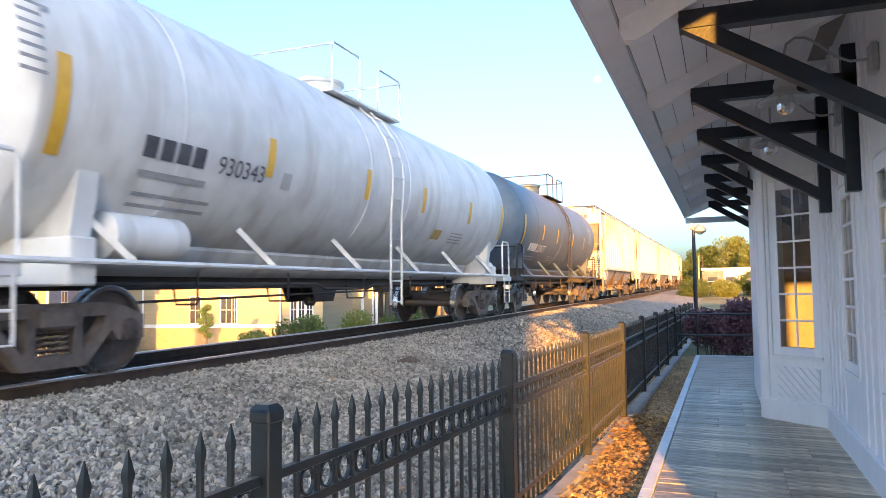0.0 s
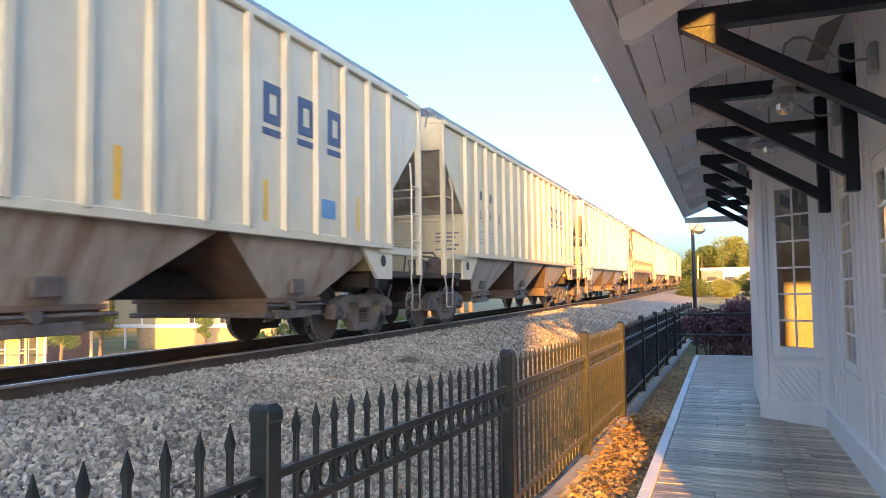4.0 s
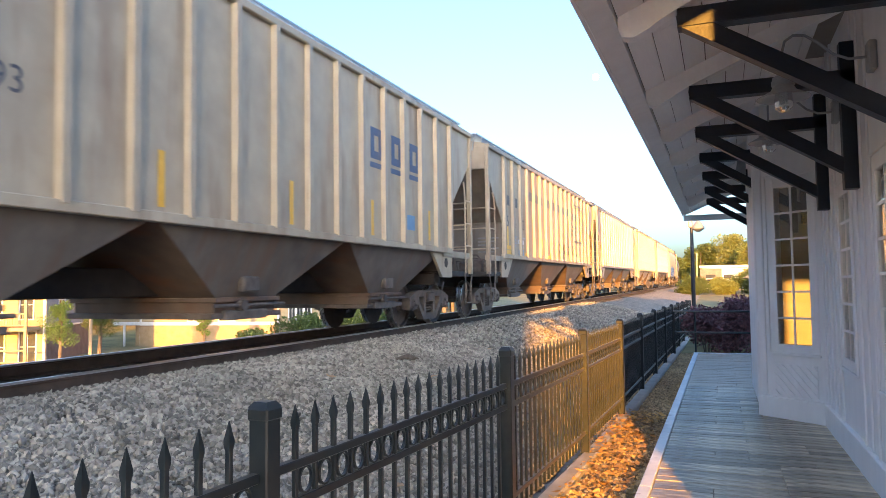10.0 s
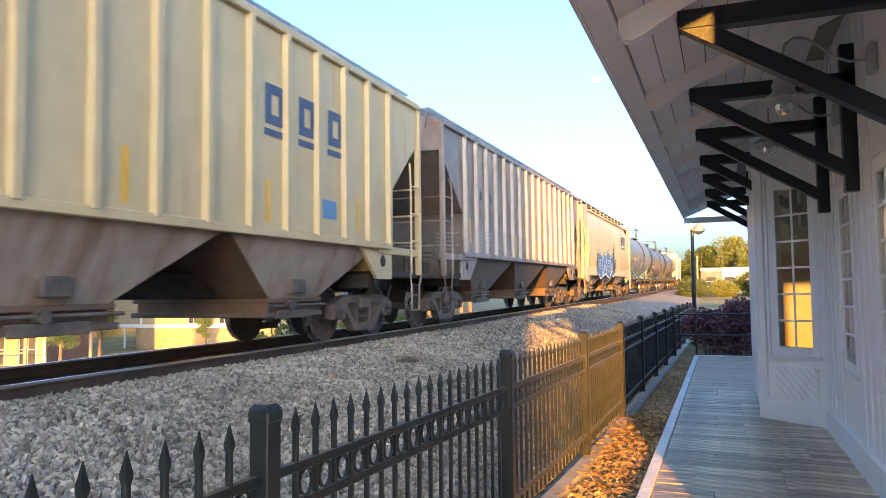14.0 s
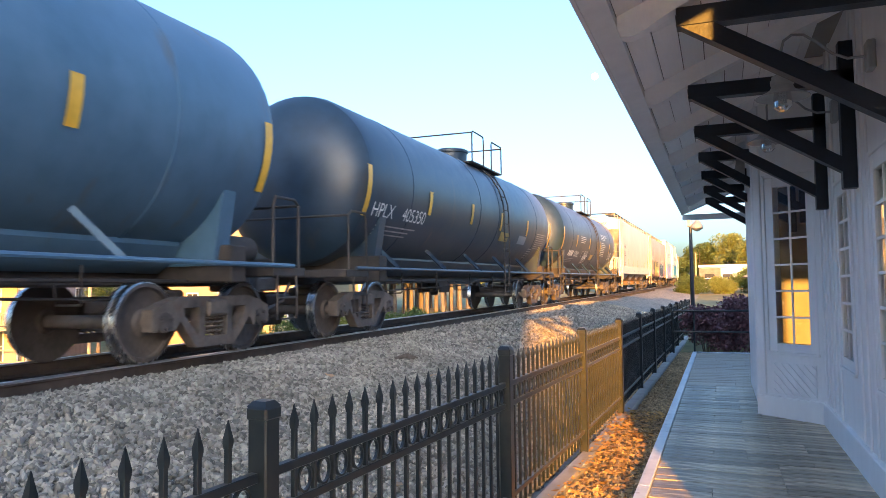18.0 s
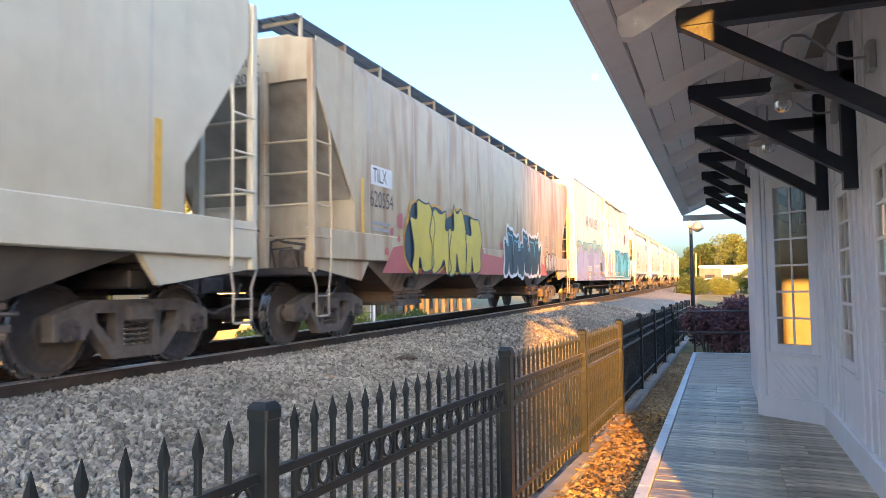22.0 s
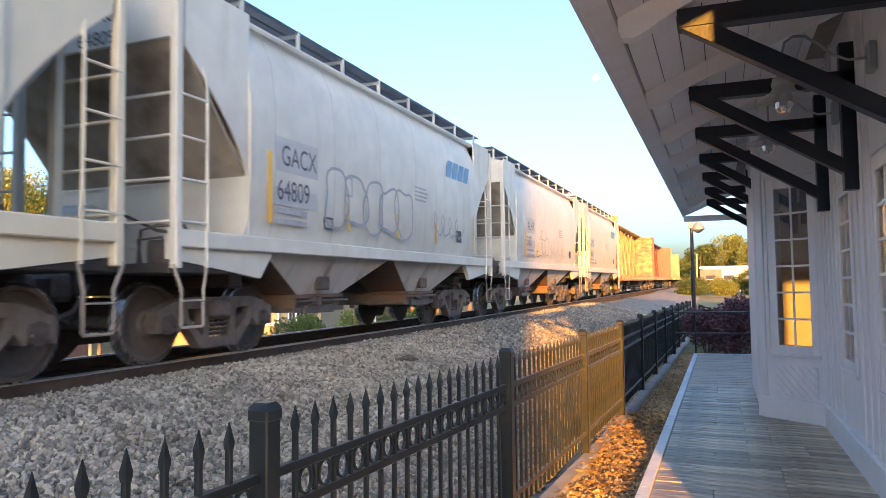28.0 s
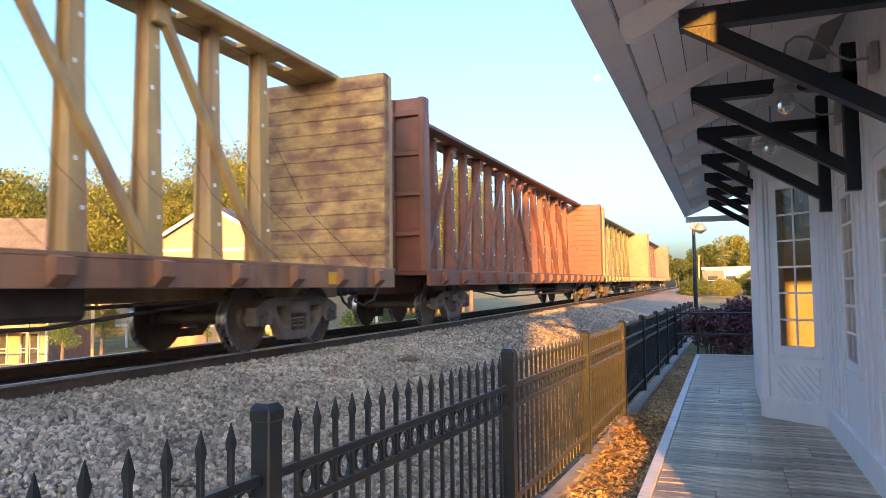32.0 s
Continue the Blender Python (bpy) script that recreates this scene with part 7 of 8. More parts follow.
for z in (-0.5, -2.9):
    part("porch_rail", Shape().cbox(-39.95, -39.87, 25.0, 38.4, z + 0.85, z + 0.95, 0.01).cbox(-39.95, -39.87, 25.0, 38.4, z + 0.1, z + 0.18, 0.01), M["cream_siding"], h)
for k in range(83):
    part("baluster", Shape().box(-39.93, -39.89, 25.1 + k * 0.16 - 0.02, 25.1 + k * 0.16 + 0.02, -0.32, 0.35), M["cream_siding"], h)
part("porch_roof", Shape().prism([(-42, 3.4), (-39.4, 2.6), (-39.4, 2.75), (-42, 3.6)], 24.7, 38.7, "y"), M["roof_brown"], h)
dm = part("dormer", Shape().box(-44.5, -42.6, 32.6, 34.1, 4.5, 5.8), M["white_trim"], h, "white dormer")
part("dormer_window", Shape().box(-42.6, -42.57, 32.8, 33.25, 4.8, 5.5).box(-42.6, -42.57, 33.45, 33.9, 4.8, 5.5), M["dark_pane"], dm)
# large cream house, gable towards the station
h = house("large cream gabled house in golden sun", -14, 0, -6.4, 6.4, -3.4, 5.65, 9.3, "cream_siding", "roof_grey", True)
h.matrix_basis = pose(-41.3, 50.7, 0, 0, 0, -78)
part("wing", Shape().box(-9, -0.3, -9.2, -6.4, -1.0, 2.4), M["cream_siding"], h)
part("wing", Shape().box(-9, -0.3, 6.4, 10.0, -3.4, 2.6), M["cream_siding"], h)
part("wing_roof", Shape().prism([(-9.3, 2.6), (0.1, 2.6), (-4.6, 4.1)], 6.42, 10.3, "y"), M["roof_grey"], h)
part("wing_roof", Shape().prism([(-9.3, 2.4), (0.1, 2.4), (-4.6, 3.9)], -9.5, -6.42, "y"), M["roof_grey"], h)
for x, y, z, w, hh in ((0.03, -1.85, -0.75, 0.95, 2.25), (0.03, 1.0, -0.75, 0.95, 2.25), (0.03, 2.05, -0.75, 0.35, 2.25), (-0.3, 7.2, -0.75, 0.5, 2.2), (-0.3, 7.9, -0.75, 0.5, 2.2), (-0.3, 8.6, -0.75, 0.5, 2.2)):
    house_window(h, x, y, z, w, hh)
for k in range(30):
    z = -0.75 + k * 0.2
    part("siding_board", Shape().prism([(0.0, z), (0.026, z), (0.006, z + 0.198), (0.0, z + 0.198)], -6.2, 6.2, "y"), M["cream_siding"], h)
part("belt_board", Shape().cbox(0.0, 0.08, -6.4, 6.4, -1.15, -0.85, 0.01).cbox(-0.3, -0.22, -9.2, -6.4, -1.15, -0.85, 0.01), M["white_trim"], h)
part("brick_pier", Shape().box(-8.8, -0.6, -7.2, -6.4, -3.4, -1.16), M["tan_brick"], h)
part("brick_base", Shape().box(0.0, 0.06, -6.4, 6.4, -3.4, -1.16), M["tan_brick"], h, "sunlit tan brick base")
part("wing_post", Shape().cbox(-0.45, -0.3, -8.2, -8.05, -3.4, -1.0, 0.01), M["white_trim"], h)
part("vent_pipe", Shape().tube([(-3.0, -3.3, 7.2), (-3.0, -3.3, 8.4)], 0.06, 8), M["white_trim"], h)
dm = part("dormer", Shape().box(-7.6, -5.4, 3.4, 5.6, 5.9, 7.7), M["white_trim"], h, "white dormer")
part("dormer_window", Shape().box(-5.4, -5.37, 3.8, 5.2, 6.5, 7.4), M["dark_pane"], dm)
part("dormer_roof", Shape().box(-7.8, -5.2, 3.2, 5.8, 7.7, 7.82), M["roof_grey"], dm)
# third house, farther along
h = house("cream house with grey roof and white porch columns", -56, -44, 67.5, 80.0, -2.0, 6.0, 9.8, "cream_siding", "roof_grey", True)
h.matrix_basis = pose(-44, 73.7, 0, 0, 0, -48) @ pose(44, -73.7, 0)
for y in (70.2, 73.0, 76.0):
    house_window(h, -44, y, 2.6, 1.0, 1.8)
for y in (74.5, 76.3, 78.1, 79.8):
    part("porch_column", Shape().cbox(-42.2, -41.9, y - 0.15, y + 0.15, -2, 5.0, 0.02), M["white_trim"], h)
part("porch_roof", Shape().prism([(-44, 6.2), (-41.6, 5.0), (-41.6, 5.2), (-44, 6.5)], 73.8, 80.2, "y"), M["roof_grey"], h)
# street furniture behind the track
M["straw_pole"] = surf("pale_pole_wood", (0.34, 0.27, 0.18), (0.46, 0.38, 0.26), 8, 0.8, stretch=(1, 1, 0.2))
up = thing("utility_pole", "pale wooden pole with a cream sign box", "pole")
part("pole", Shape().tube([(-36.7, 34.0, -3), (-36.7, 34.0, 2.3)], 0.1, 10), M["straw_pole"], up)
part("box", Shape().cbox(-36.55, -36.3, 34.2, 35.0, 0.72, 1.32, 0.03), M["cream_siding"], up, "cream box")

# ---------------------------------------------------------------- far end: car park, buildings, signs
sb_ = thing("shop_building", "low white shop building with brick corner", "building")
part("wall", Shape().box(-1.9, 6.0, 92, 104, 0.6, 4.1), M["white_trim"], sb_)
part("brick_corner", Shape().box(-2.2, 0.2, 91.8, 92, 0.6, 3.9), M["brick"], sb_)
part("parapet", Shape().cbox(-2.3, 6.2, 91.7, 104.2, 4.0, 4.3, 0.03), M["white_trim"], sb_)
for x in (-1.6, 0.4, 2.4, 4.2):
    part("shop_window", Shape().box(x, x + 1.1, 91.75, 91.82, 1.7, 3.2), M["dark_pane"], sb_)
yp = thing("road_sign", "pale pole with a yellow warning sign", "road sign")
part("pole", Shape().tube([(-2.42, 85, 0.5), (-2.38, 85, 5.5)], 0.09, 8), M["cream_siding"], yp)
part("sign_plate", Shape().prism([(-2.5, 1.7), (-2.0, 2.15), (-2.5, 2.6), (-3.0, 2.15)], 84.86, 84.9, "y"), M["yellow_strip"], yp)


def parked_car(x, y, ang, paint, label):
    c = thing("car", label, "car", "parked cars", m=pose(x, y, ground_z(x, y), 0, 0, ang))
    prof = [(-2.2, 0.35), (2.2, 0.35), (2.25, 0.7), (1.9, 0.85), (1.2, 0.92), (0.6, 1.42), (-1.0, 1.45), (-1.7, 0.98), (-2.2, 0.9), (-2.25, 0.6)]
    part("body", Shape().prism(prof, -0.88, 0.88), paint, c)
    part("side_glass", Shape().prism([(0.95, 0.96), (0.52, 1.36), (-0.95, 1.38), (-1.5, 1.0)], -0.89, 0.89), M["dark_pane"], c)
    for wy in (-1.35, 1.35):
        for s in (-1, 1):
            part("wheel", Shape().lathe([(s * 0.72, 0.33), (s * 0.9, 0.33), (s * 0.91, 0.2)], "x", 16, (0, wy, 0.33)), M["under_dark"], c)


M["car_silver"] = surf("silver_car_paint", (0.45, 0.46, 0.47), (0.55, 0.56, 0.57), 3, 0.3, metal=0.3)
parked_car(-0.6, 80, 70, M["white_trim"], "white parked car in the car park")
parked_car(2.0, 78, 80, M["car_silver"], "silver parked car in the car park")
kk = thing("shelter", "small open shelter with a dark pitched roof", "shelter")
for x in (1.5, 3.6):
    for y in (40, 42):
        part("post", Shape().cbox(x - 0.06, x + 0.06, y - 0.06, y + 0.06, -0.1, 2.2, 0.01), M["bark"], kk)
part("roof", Shape().prism([(1.1, 2.1), (4.0, 2.1), (2.55, 3.0)], 39.5, 42.5, "y"), M["roof_grey"], kk)

# ---------------------------------------------------------------- unseen plain block added behind the camera to shade the near track
M["plain_brick"] = surf("plain_brick_wall", (0.30, 0.27, 0.24), (0.42, 0.38, 0.34), 6, 0.85)
solid("rear_building", Shape().box(-10.4, 10.08, -48.0, -40.0, -1.0, 14.6), M["plain_brick"], "unseen plain block added to shade the near track", "building", kind="structure")

# ---------------------------------------------------------------- litter on the ballast
M["dry_leaf"] = surf("dry_tan_leaf", (0.30, 0.19, 0.10), (0.46, 0.31, 0.17), 12, 0.7)


def leaf_mesh():
    pts = [(0.0, -0.07, 0.012), (0.035, -0.03, 0.0), (0.045, 0.01, 0.01), (0.02, 0.05, 0.004), (0.0, 0.085, 0.02), (-0.02, 0.05, 0.004), (-0.045, 0.01, 0.01), (-0.035, -0.03, 0.0)]
    sh = Shape()
    up = [(x, y, z + 0.003) for x, y, z in pts]
    return sh.add(pts + up, [tuple(range(7, -1, -1)), tuple(range(8, 16))] + [(i, (i + 1) % 8, 8 + (i + 1) % 8, 8 + i) for i in range(8)]).mesh("stray_leaf")


LEAF = leaf_mesh()
r = random.Random(77)
for x, y in [(-4.52, 7.85), (-3.1, 6.3), (-2.4, 5.2), (-3.8, 9.4), (-2.2, 8.3), (-3.0, 11.6), (-4.1, 13.0), (-2.0, 6.9), (-2.8, 4.3), (-1.9, 10.6), (-3.5, 15.2), (-2.5, 13.6)]:
    solid("stray_leaf", LEAF, M["dry_leaf"], "single dry tan leaf lying on the ballast", "leaf", "stray leaves on the ballast", m=pose(x, y, ground_z(x, y) + 0.055, r.uniform(-14, 14), r.uniform(-14, 14), r.uniform(0, 360)))
tw = Shape()
for dx, dy, dz in ((0.0, 0.0, 0.0), (0.03, 0.02, 0.02), (-0.02, 0.04, 0.01)):
    tw.tube([(-4.62 + dx, 9.95 + dy, 0.56 + dz), (-4.5 + dx, 10.05 + dy * 2, 0.60 + dz), (-4.36 + dx * 2, 10.1 - dy, 0.56 + dz)], [0.022, 0.03, 0.012], 7)
solid("broken_stick", tw, M["bark"], "dark broken stick lying on the ballast", "stick")
# ---------------------------------------------------------------- painted pieces and tags on the cars (plain shapes)


def lump(cy, cz, w, h, r, spikes=0.0, n=26):
    """A closed wavy outline."""
    ph = [r.uniform(0, 6.28) for _ in range(3)]
    out = []
    for k in range(n):
        a = 2 * math.pi * k / n
        f = 1 + 0.10 * math.sin(2 * a + ph[0]) + 0.08 * math.sin(3 * a + ph[1]) + spikes * math.sin(5 * a + ph[2])
        c, q = math.cos(a), math.sin(a)
        out.append((cy + 0.5 * w * f * math.copysign(abs(c) ** 0.75, c), cz + 0.5 * h * f * math.copysign(abs(q) ** 0.75, q)))
    return out


def shell(x, radius, centre):
    """How far out a painted point lies at height z: a flat side, or a tank's shell."""
    if radius:
        return lambda z, lift: math.sqrt(max(0.05, radius ** 2 - (z - centre) ** 2)) + 0.012 + lift
    return lambda z, lift: x + lift


def patch(car, outline, material, lift, out, name="painted_shape"):
    me = bpy.data.meshes.new(name)
    me.from_pydata([(out(z, lift), y, z) for y, z in outline], [], [tuple(range(len(outline)))])
    return part(name, me, material, car)


def loop_line(car, outline, material, lift, out, w=0.035, closed=True, name="painted_line"):
    """A sprayed line along an outline."""
    n = len(outline)
    v, f = [], []
    for i in range(n):
        a, b = outline[(i - 1) % n if closed else max(0, i - 1)], outline[(i + 1) % n if closed else min(n - 1, i + 1)]
        d = Vector((b[0] - a[0], b[1] - a[1])).normalized()
        y, z = outline[i]
        for s in (-1, 1):
            yy, zz = y - s * d.y * w / 2, z + s * d.x * w / 2
            v.append((out(zz, lift + 0.0025 * (i % 5) / 5), yy, zz))
    for i in range(n if closed else n - 1):
        j = (i + 1) % n
        f.append((2 * i, 2 * i + 1, 2 * j + 1, 2 * j))
    me = bpy.data.meshes.new(name)
    me.from_pydata(v, [], f)
    return part(name, me, material, car)


def piece(car, y0, y1, z0, z1, n, fills, edge, seed, x=1.58, glow_edge=None, spikes=0.06, radius=0, centre=0, slant=0.0):
    """A row of overlapping painted lumps with outlines and inner strokes."""
    r = random.Random(seed)
    out = shell(x, radius, centre)
    w = (y1 - y0) / n
    for k in range(n):
        cy, cz = y0 + w * (k + 0.5), (z0 + z1) / 2 + r.uniform(-0.06, 0.06) * (z1 - z0)
        o = lump(cy, cz, w * r.uniform(1.05, 1.25), (z1 - z0) * r.uniform(0.8, 1.05), r, spikes)
        o = [(y + slant * (z - z0), z) for y, z in o]
        lift = 0.0025 * (k % 2)
        if glow_edge:
            loop_line(car, o, M["spray_" + glow_edge], 0.001 + lift, out, 0.16)
        patch(car, o, M["spray_" + fills[k % len(fills)]], 0.005 + lift, out)
        loop_line(car, o, M["spray_" + edge], 0.010 + lift, out, 0.05)
        for q in range(2):
            i = lump(cy + r.uniform(-0.12, 0.12) * w, cz + r.uniform(-0.2, 0.2) * (z1 - z0), w * 0.36, (z1 - z0) * r.uniform(0.14, 0.26), r, 0.02, 22)
            i = [(y + slant * (z - z0), z) for y, z in i]
            if q == 0:
                patch(car, i, M["spray_" + fills[(k + 1) % len(fills)]], 0.0125 + lift, out)
            loop_line(car, i, M["spray_" + edge], 0.015 + lift, out, 0.035)


def angular(car, y0, y1, z0, z1, n, fills, edge, halo, seed, x=1.58, shine=None):
    """Blocky interlocking painted shapes with notches; no letters."""
    r = random.Random(seed)
    out = shell(x, 0, 0)
    base = [(0.0, 0.0), (0.34, -0.03), (0.42, 0.3), (0.55, 0.02), (1.0, 0.0), (0.92, 0.42), (1.08, 0.62), (0.84, 1.0), (0.55, 0.9), (0.28, 1.02), (0.33, 0.62), (-0.02, 0.72), (0.1, 0.36)]
    w = (y1 - y0) / n
    shapes = []
    for k in range(n):
        flip = k % 3 == 1
        lean = r.uniform(-0.1, 0.22)
        o = []
        for a, b in base:
            a, b = a + r.uniform(-0.07, 0.07), b + r.uniform(-0.06, 0.06)
            o.append((y0 + w * (k - 0.08 + 1.16 * ((1 - a) if flip else a) + lean * b), z0 + (z1 - z0) * b * (1.0 - 0.1 * (k % 2))))
        for _ in range(2):
            o = [(p[0] + (q[0] - p[0]) * f, p[1] + (q[1] - p[1]) * f) for p, q in zip(o, o[1:] + o[:1]) for f in (0.2, 0.8)]
        shapes.append(o)
    for k, o in enumerate(shapes):
        if halo:
            loop_line(car, o, M["spray_" + halo], 0.001, out, 0.22)
    for k, o in enumerate(shapes):
        lift = 0.0032 * (k % 2)
        patch(car, o, M["spray_" + fills[k % len(fills)]], 0.004 + lift, out)
        loop_line(car, o, M["spray_" + edge], 0.0075 + lift, out, 0.035)
        if shine:
            cy, cz = sum(p[0] for p in o) / len(o), sum(p[1] for p in o) / len(o)
            loop_line(car, [(cy + (y - cy) * 0.78, cz + (z - cz) * 0.8) for y, z in o[len(o) * 5 // 13:len(o) * 11 // 13]], M["spray_" + shine], 0.0115 + lift, out, 0.035, False)


def scrawl(car, y0, z0, wide, high, color, seed, x=1.58, radius=0, centre=0, w=0.03, turns=4):
    """A quick looping tag with no letters."""
    r = random.Random(seed)
    n = 14 * turns
    pts = []
    for k in range(n):
        t = k / (n - 1)
        pts.append((y0 + wide * (t + 0.10 * math.cos(6.28 * turns * t)), z0 + high * (0.5 + 0.5 * math.sin(6.28 * turns * t + r.uniform(-0.15, 0.15)) * (0.6 + 0.4 * r.random()))))
    loop_line(car, pts, M["spray_" + color], 0.006, shell(x, radius, centre), w, False)


def bubbles(car, y0, z0, n, size, color, seed, x=1.6, w=0.03):
    """Outlined round shapes with no fill."""
    r = random.Random(seed)
    for k in range(n):
        loop_line(car, lump(y0 + k * size * 0.8, z0 + size * 0.5 + r.uniform(-0.05, 0.05), size * 0.95, size * r.uniform(0.9, 1.2), r, 0.04), M["spray_" + color], 0.006, shell(x, 0, 0), w)


car_at = [c for c, s in CARS]
# taupe and grey-brown hoppers: small tags on the lower sheets
scrawl(car_at[8], -6.0, 1.75, 0.8, 0.3, "navy", 1, 1.549, w=0.05)
scrawl(car_at[9], 0.4, 1.8, 3.2, 0.4, "black", 2, 1.549)
for y0, y1 in ((-4.04, -1.95), (-1.73, 0.1), (0.35, 2.31)):
    part("painted_word", Shape().box(1.549, 1.552, y0, y1, 3.29, 3.55), M["stencil_faded"], car_at[9], "faded grey painted lettering bar")
loop_line(car_at[9], [(2.95, 2.38), (4.55, 2.38), (4.74, 2.55), (4.74, 3.62), (4.55, 3.79), (2.95, 3.79), (2.77, 3.62), (2.77, 2.55)], M["stencil_faded"], 0.0, shell(1.626, 0, 0), 0.07, True, "owner_frame")
for z, h_ in ((3.35, 0.24), (2.95, 0.07), (2.8, 0.07), (2.65, 0.07)):
    part("stencil_line", Shape().box(1.549, 1.552, 3.0, 4.5 - 0.25 * (h_ < 0.1), z - h_ / 2, z + h_ / 2), M["stencil_faded"], car_at[9])
for y, z in ((-6.05, 1.80), (-6.05, 1.67)):
    strips(car_at[9], [(y, z)], 1.55, 0.11, 0.62)
strips(car_at[9], [(-4.0, 1.66), (-1.0, 1.66)], 1.55, 0.11, 0.5)
part("notice_plate", Shape().box(1.549, 1.553, -4.95, -4.42, 1.6, 1.78), M["faded_blue"], car_at[9], "small blue notice plate")
part("paint_patch", Shape().box(1.549, 1.552, -4.98, -4.4, 1.94, 2.06), M["stencil_white"], car_at[9], "white painted-over patch")
c = car_at[10]
for y0, y1, z0, z1 in ((-6.22, -5.72, 2.0, 3.36), (-5.44, -5.0, 2.02, 3.42), (-4.72, -4.2, 1.7, 3.45), (-4.1, -3.6, 2.2, 3.5)):
    part("paint_patch", Shape().box(1.546, 1.5475, y0, y1, z0, z1), M["spray_patch"], c, "pale painted-over patch")
loop_line(c, [(4.37, 1.76), (4.78, 1.76), (4.78, 2.6), (4.37, 2.6)], M["spray_faint"], 0.0, shell(1.55, 0, 0), 0.03, True, "panel_outline")
part("panel_bar", Shape().box(1.549, 1.552, 4.5, 4.78, 2.1, 2.15), M["spray_faint"], c)
part("notice_plate", Shape().box(1.549, 1.553, 5.08, 5.54, 1.74, 1.98), M["spray_teal"], c, "small blue-green notice plate")
strips(c, [(5.99, 2.07), (5.99, 1.74)], 1.55, 0.1, 0.4)
for k in range(4):
    part("paint_smear", Shape().box(1.549, 1.551, 0.9 + k * 0.78, 1.5 + k * 0.78, 2.38 - 0.05 * k, 2.5 - 0.05 * k), M["stencil_faded"], c, "dark faded paint smear")
part("placard", Shape().prism([(2.55, 1.95), (2.72, 2.15), (2.55, 2.35), (2.38, 2.15)], 1.549, 1.553), M["spray_black"], car_at[6], "black diamond placard")
# tan smooth hopper
c = car_at[13]
piece(c, -4.6, 0.6, 1.1, 2.25, 4, ["blue", "blue", "blue"], "white", 11, 1.606, "black", 0.1)
patch(c, [(0.2, 1.5), (0.9, 1.3), (1.05, 1.7), (0.8, 2.0), (0.9, 2.9), (0.6, 2.4), (0.5, 2.9), (0.2, 2.3)], M["spray_navy"], 0.02, shell(1.602, 0, 0))
bubbles(c, 3.45, 1.6, 5, 0.66, "rose", 12, 1.604)
for k in range(3):
    part("stencil_line", Shape().box(1.602, 1.605, 1.16, 1.65 - 0.08 * k, 1.98 - k * 0.17, 2.09 - k * 0.17), M["spray_navy"], c)
strips(c, [(1.72, 1.74), (-6.6, 1.8), (6.6, 1.9)], 1.604, 0.5, 0.12)
part("underline", Shape().box(1.602, 1.605, 3.82, 5.5, 2.74, 2.85), M["stencil_blue"], c)
# grey-blue tank: chalk scrawls
c = car_at[14]
for k, (y, z, w_, h_) in enumerate([(-5.9, 1.62, 0.8, 0.2), (-4.7, 1.52, 0.7, 0.22), (-2.6, 1.5, 0.6, 0.3), (-0.2, 1.8, 0.9, 0.6), (1.4, 1.5, 0.8, 0.2)]):
    scrawl(c, y, z, w_, h_, "white", 20 + k, 0, 1.54, 2.75, 0.035, 3)
loop_line(c, lump(-4.35, 1.63, 1.2, 0.42, random.Random(3)), M["spray_white"], 0.006, shell(0, 1.54, 2.75), 0.03)
patch(c, lump(-3.4, 1.65, 0.24, 0.16, random.Random(4)), M["spray_white"], 0.006, shell(0, 1.54, 2.75))
# black tank: tags
c = car_at[16]
for k, (y, z) in enumerate([(-2.05, 1.75), (-1.9, 1.6), (4.75, 1.88)]):
    scrawl(c, y, z, 0.9, 0.4, "white", 30 + k, 0, 1.54, 2.75, 0.045, 3)
# rust-washed grey hopper: yellow piece over a red band, dark blue piece behind
c = car_at[18]
out18 = shell(1.575, 0, 0)
patch(c, [(-6.95, 1.06), (5.3, 1.06), (5.15, 1.35), (3.0, 1.66), (0.3, 1.66), (0.1, 1.5), (-1.4, 1.56), (-1.55, 1.75), (-2.0, 1.6), (-5.6, 1.62), (-6.5, 1.5)], M["spray_rose"], 0.014, out18)
for k, (y, z, d) in enumerate([(-6.19, 1.98, 0.26), (-6.52, 1.77, 0.14), (-6.27, 1.66, 0.12), (-6.77, 1.42, 0.15), (-3.04, 2.27, 0.15), (-3.15, 2.36, 0.08), (0.9, 2.3, 0.16), (1.7, 2.2, 0.18), (2.6, 2.35, 0.14), (0.1, 1.8, 0.2)]):
    patch(c, lump(y, z, d, d, random.Random(k), 0, 14), M["spray_rose"], 0.003 if z > 1.7 else 0.016, out18)
piece(c, -5.95, -1.95, 1.08, 2.42, 4, ["navy"], "navy", 41, 1.592, "orange", 0.05)
angular(c, -5.75, -1.85, 1.08, 2.5, 4, ["yellow"], "navy", None, 44, 1.615)
angular(c, 0.35, 4.3, 1.1, 2.3, 5, ["navy"], "black", "white", 42, 1.60, "cyan")
angular(c, 5.05, 6.5, 1.2, 1.85, 4, ["faint"], "black", None, 43, 1.60)
patch(c, [(4.35, 2.15), (4.75, 2.15), (4.75, 1.85), (4.35, 1.85)], M["spray_faint"], 0.003, out18)
for y in (5.1, 6.0):
    bars(c, y, 1.95, 0.5, 0.4, 5, M["stencil_grey"], 1.579, 0.3, 9)
part("number_panel", Shape().box(1.575, 1.578, -7.3, -6.5, 2.5, 2.82), M["spray_white"], c)
digits(c, "TILX", -7.24, 2.55, 0.34, M["stencil_dark"], 1.582, 0.75)
digits(c, "620554", -7.35, 2.14, 0.38, M["stencil_dark"], 1.579, 0.78)
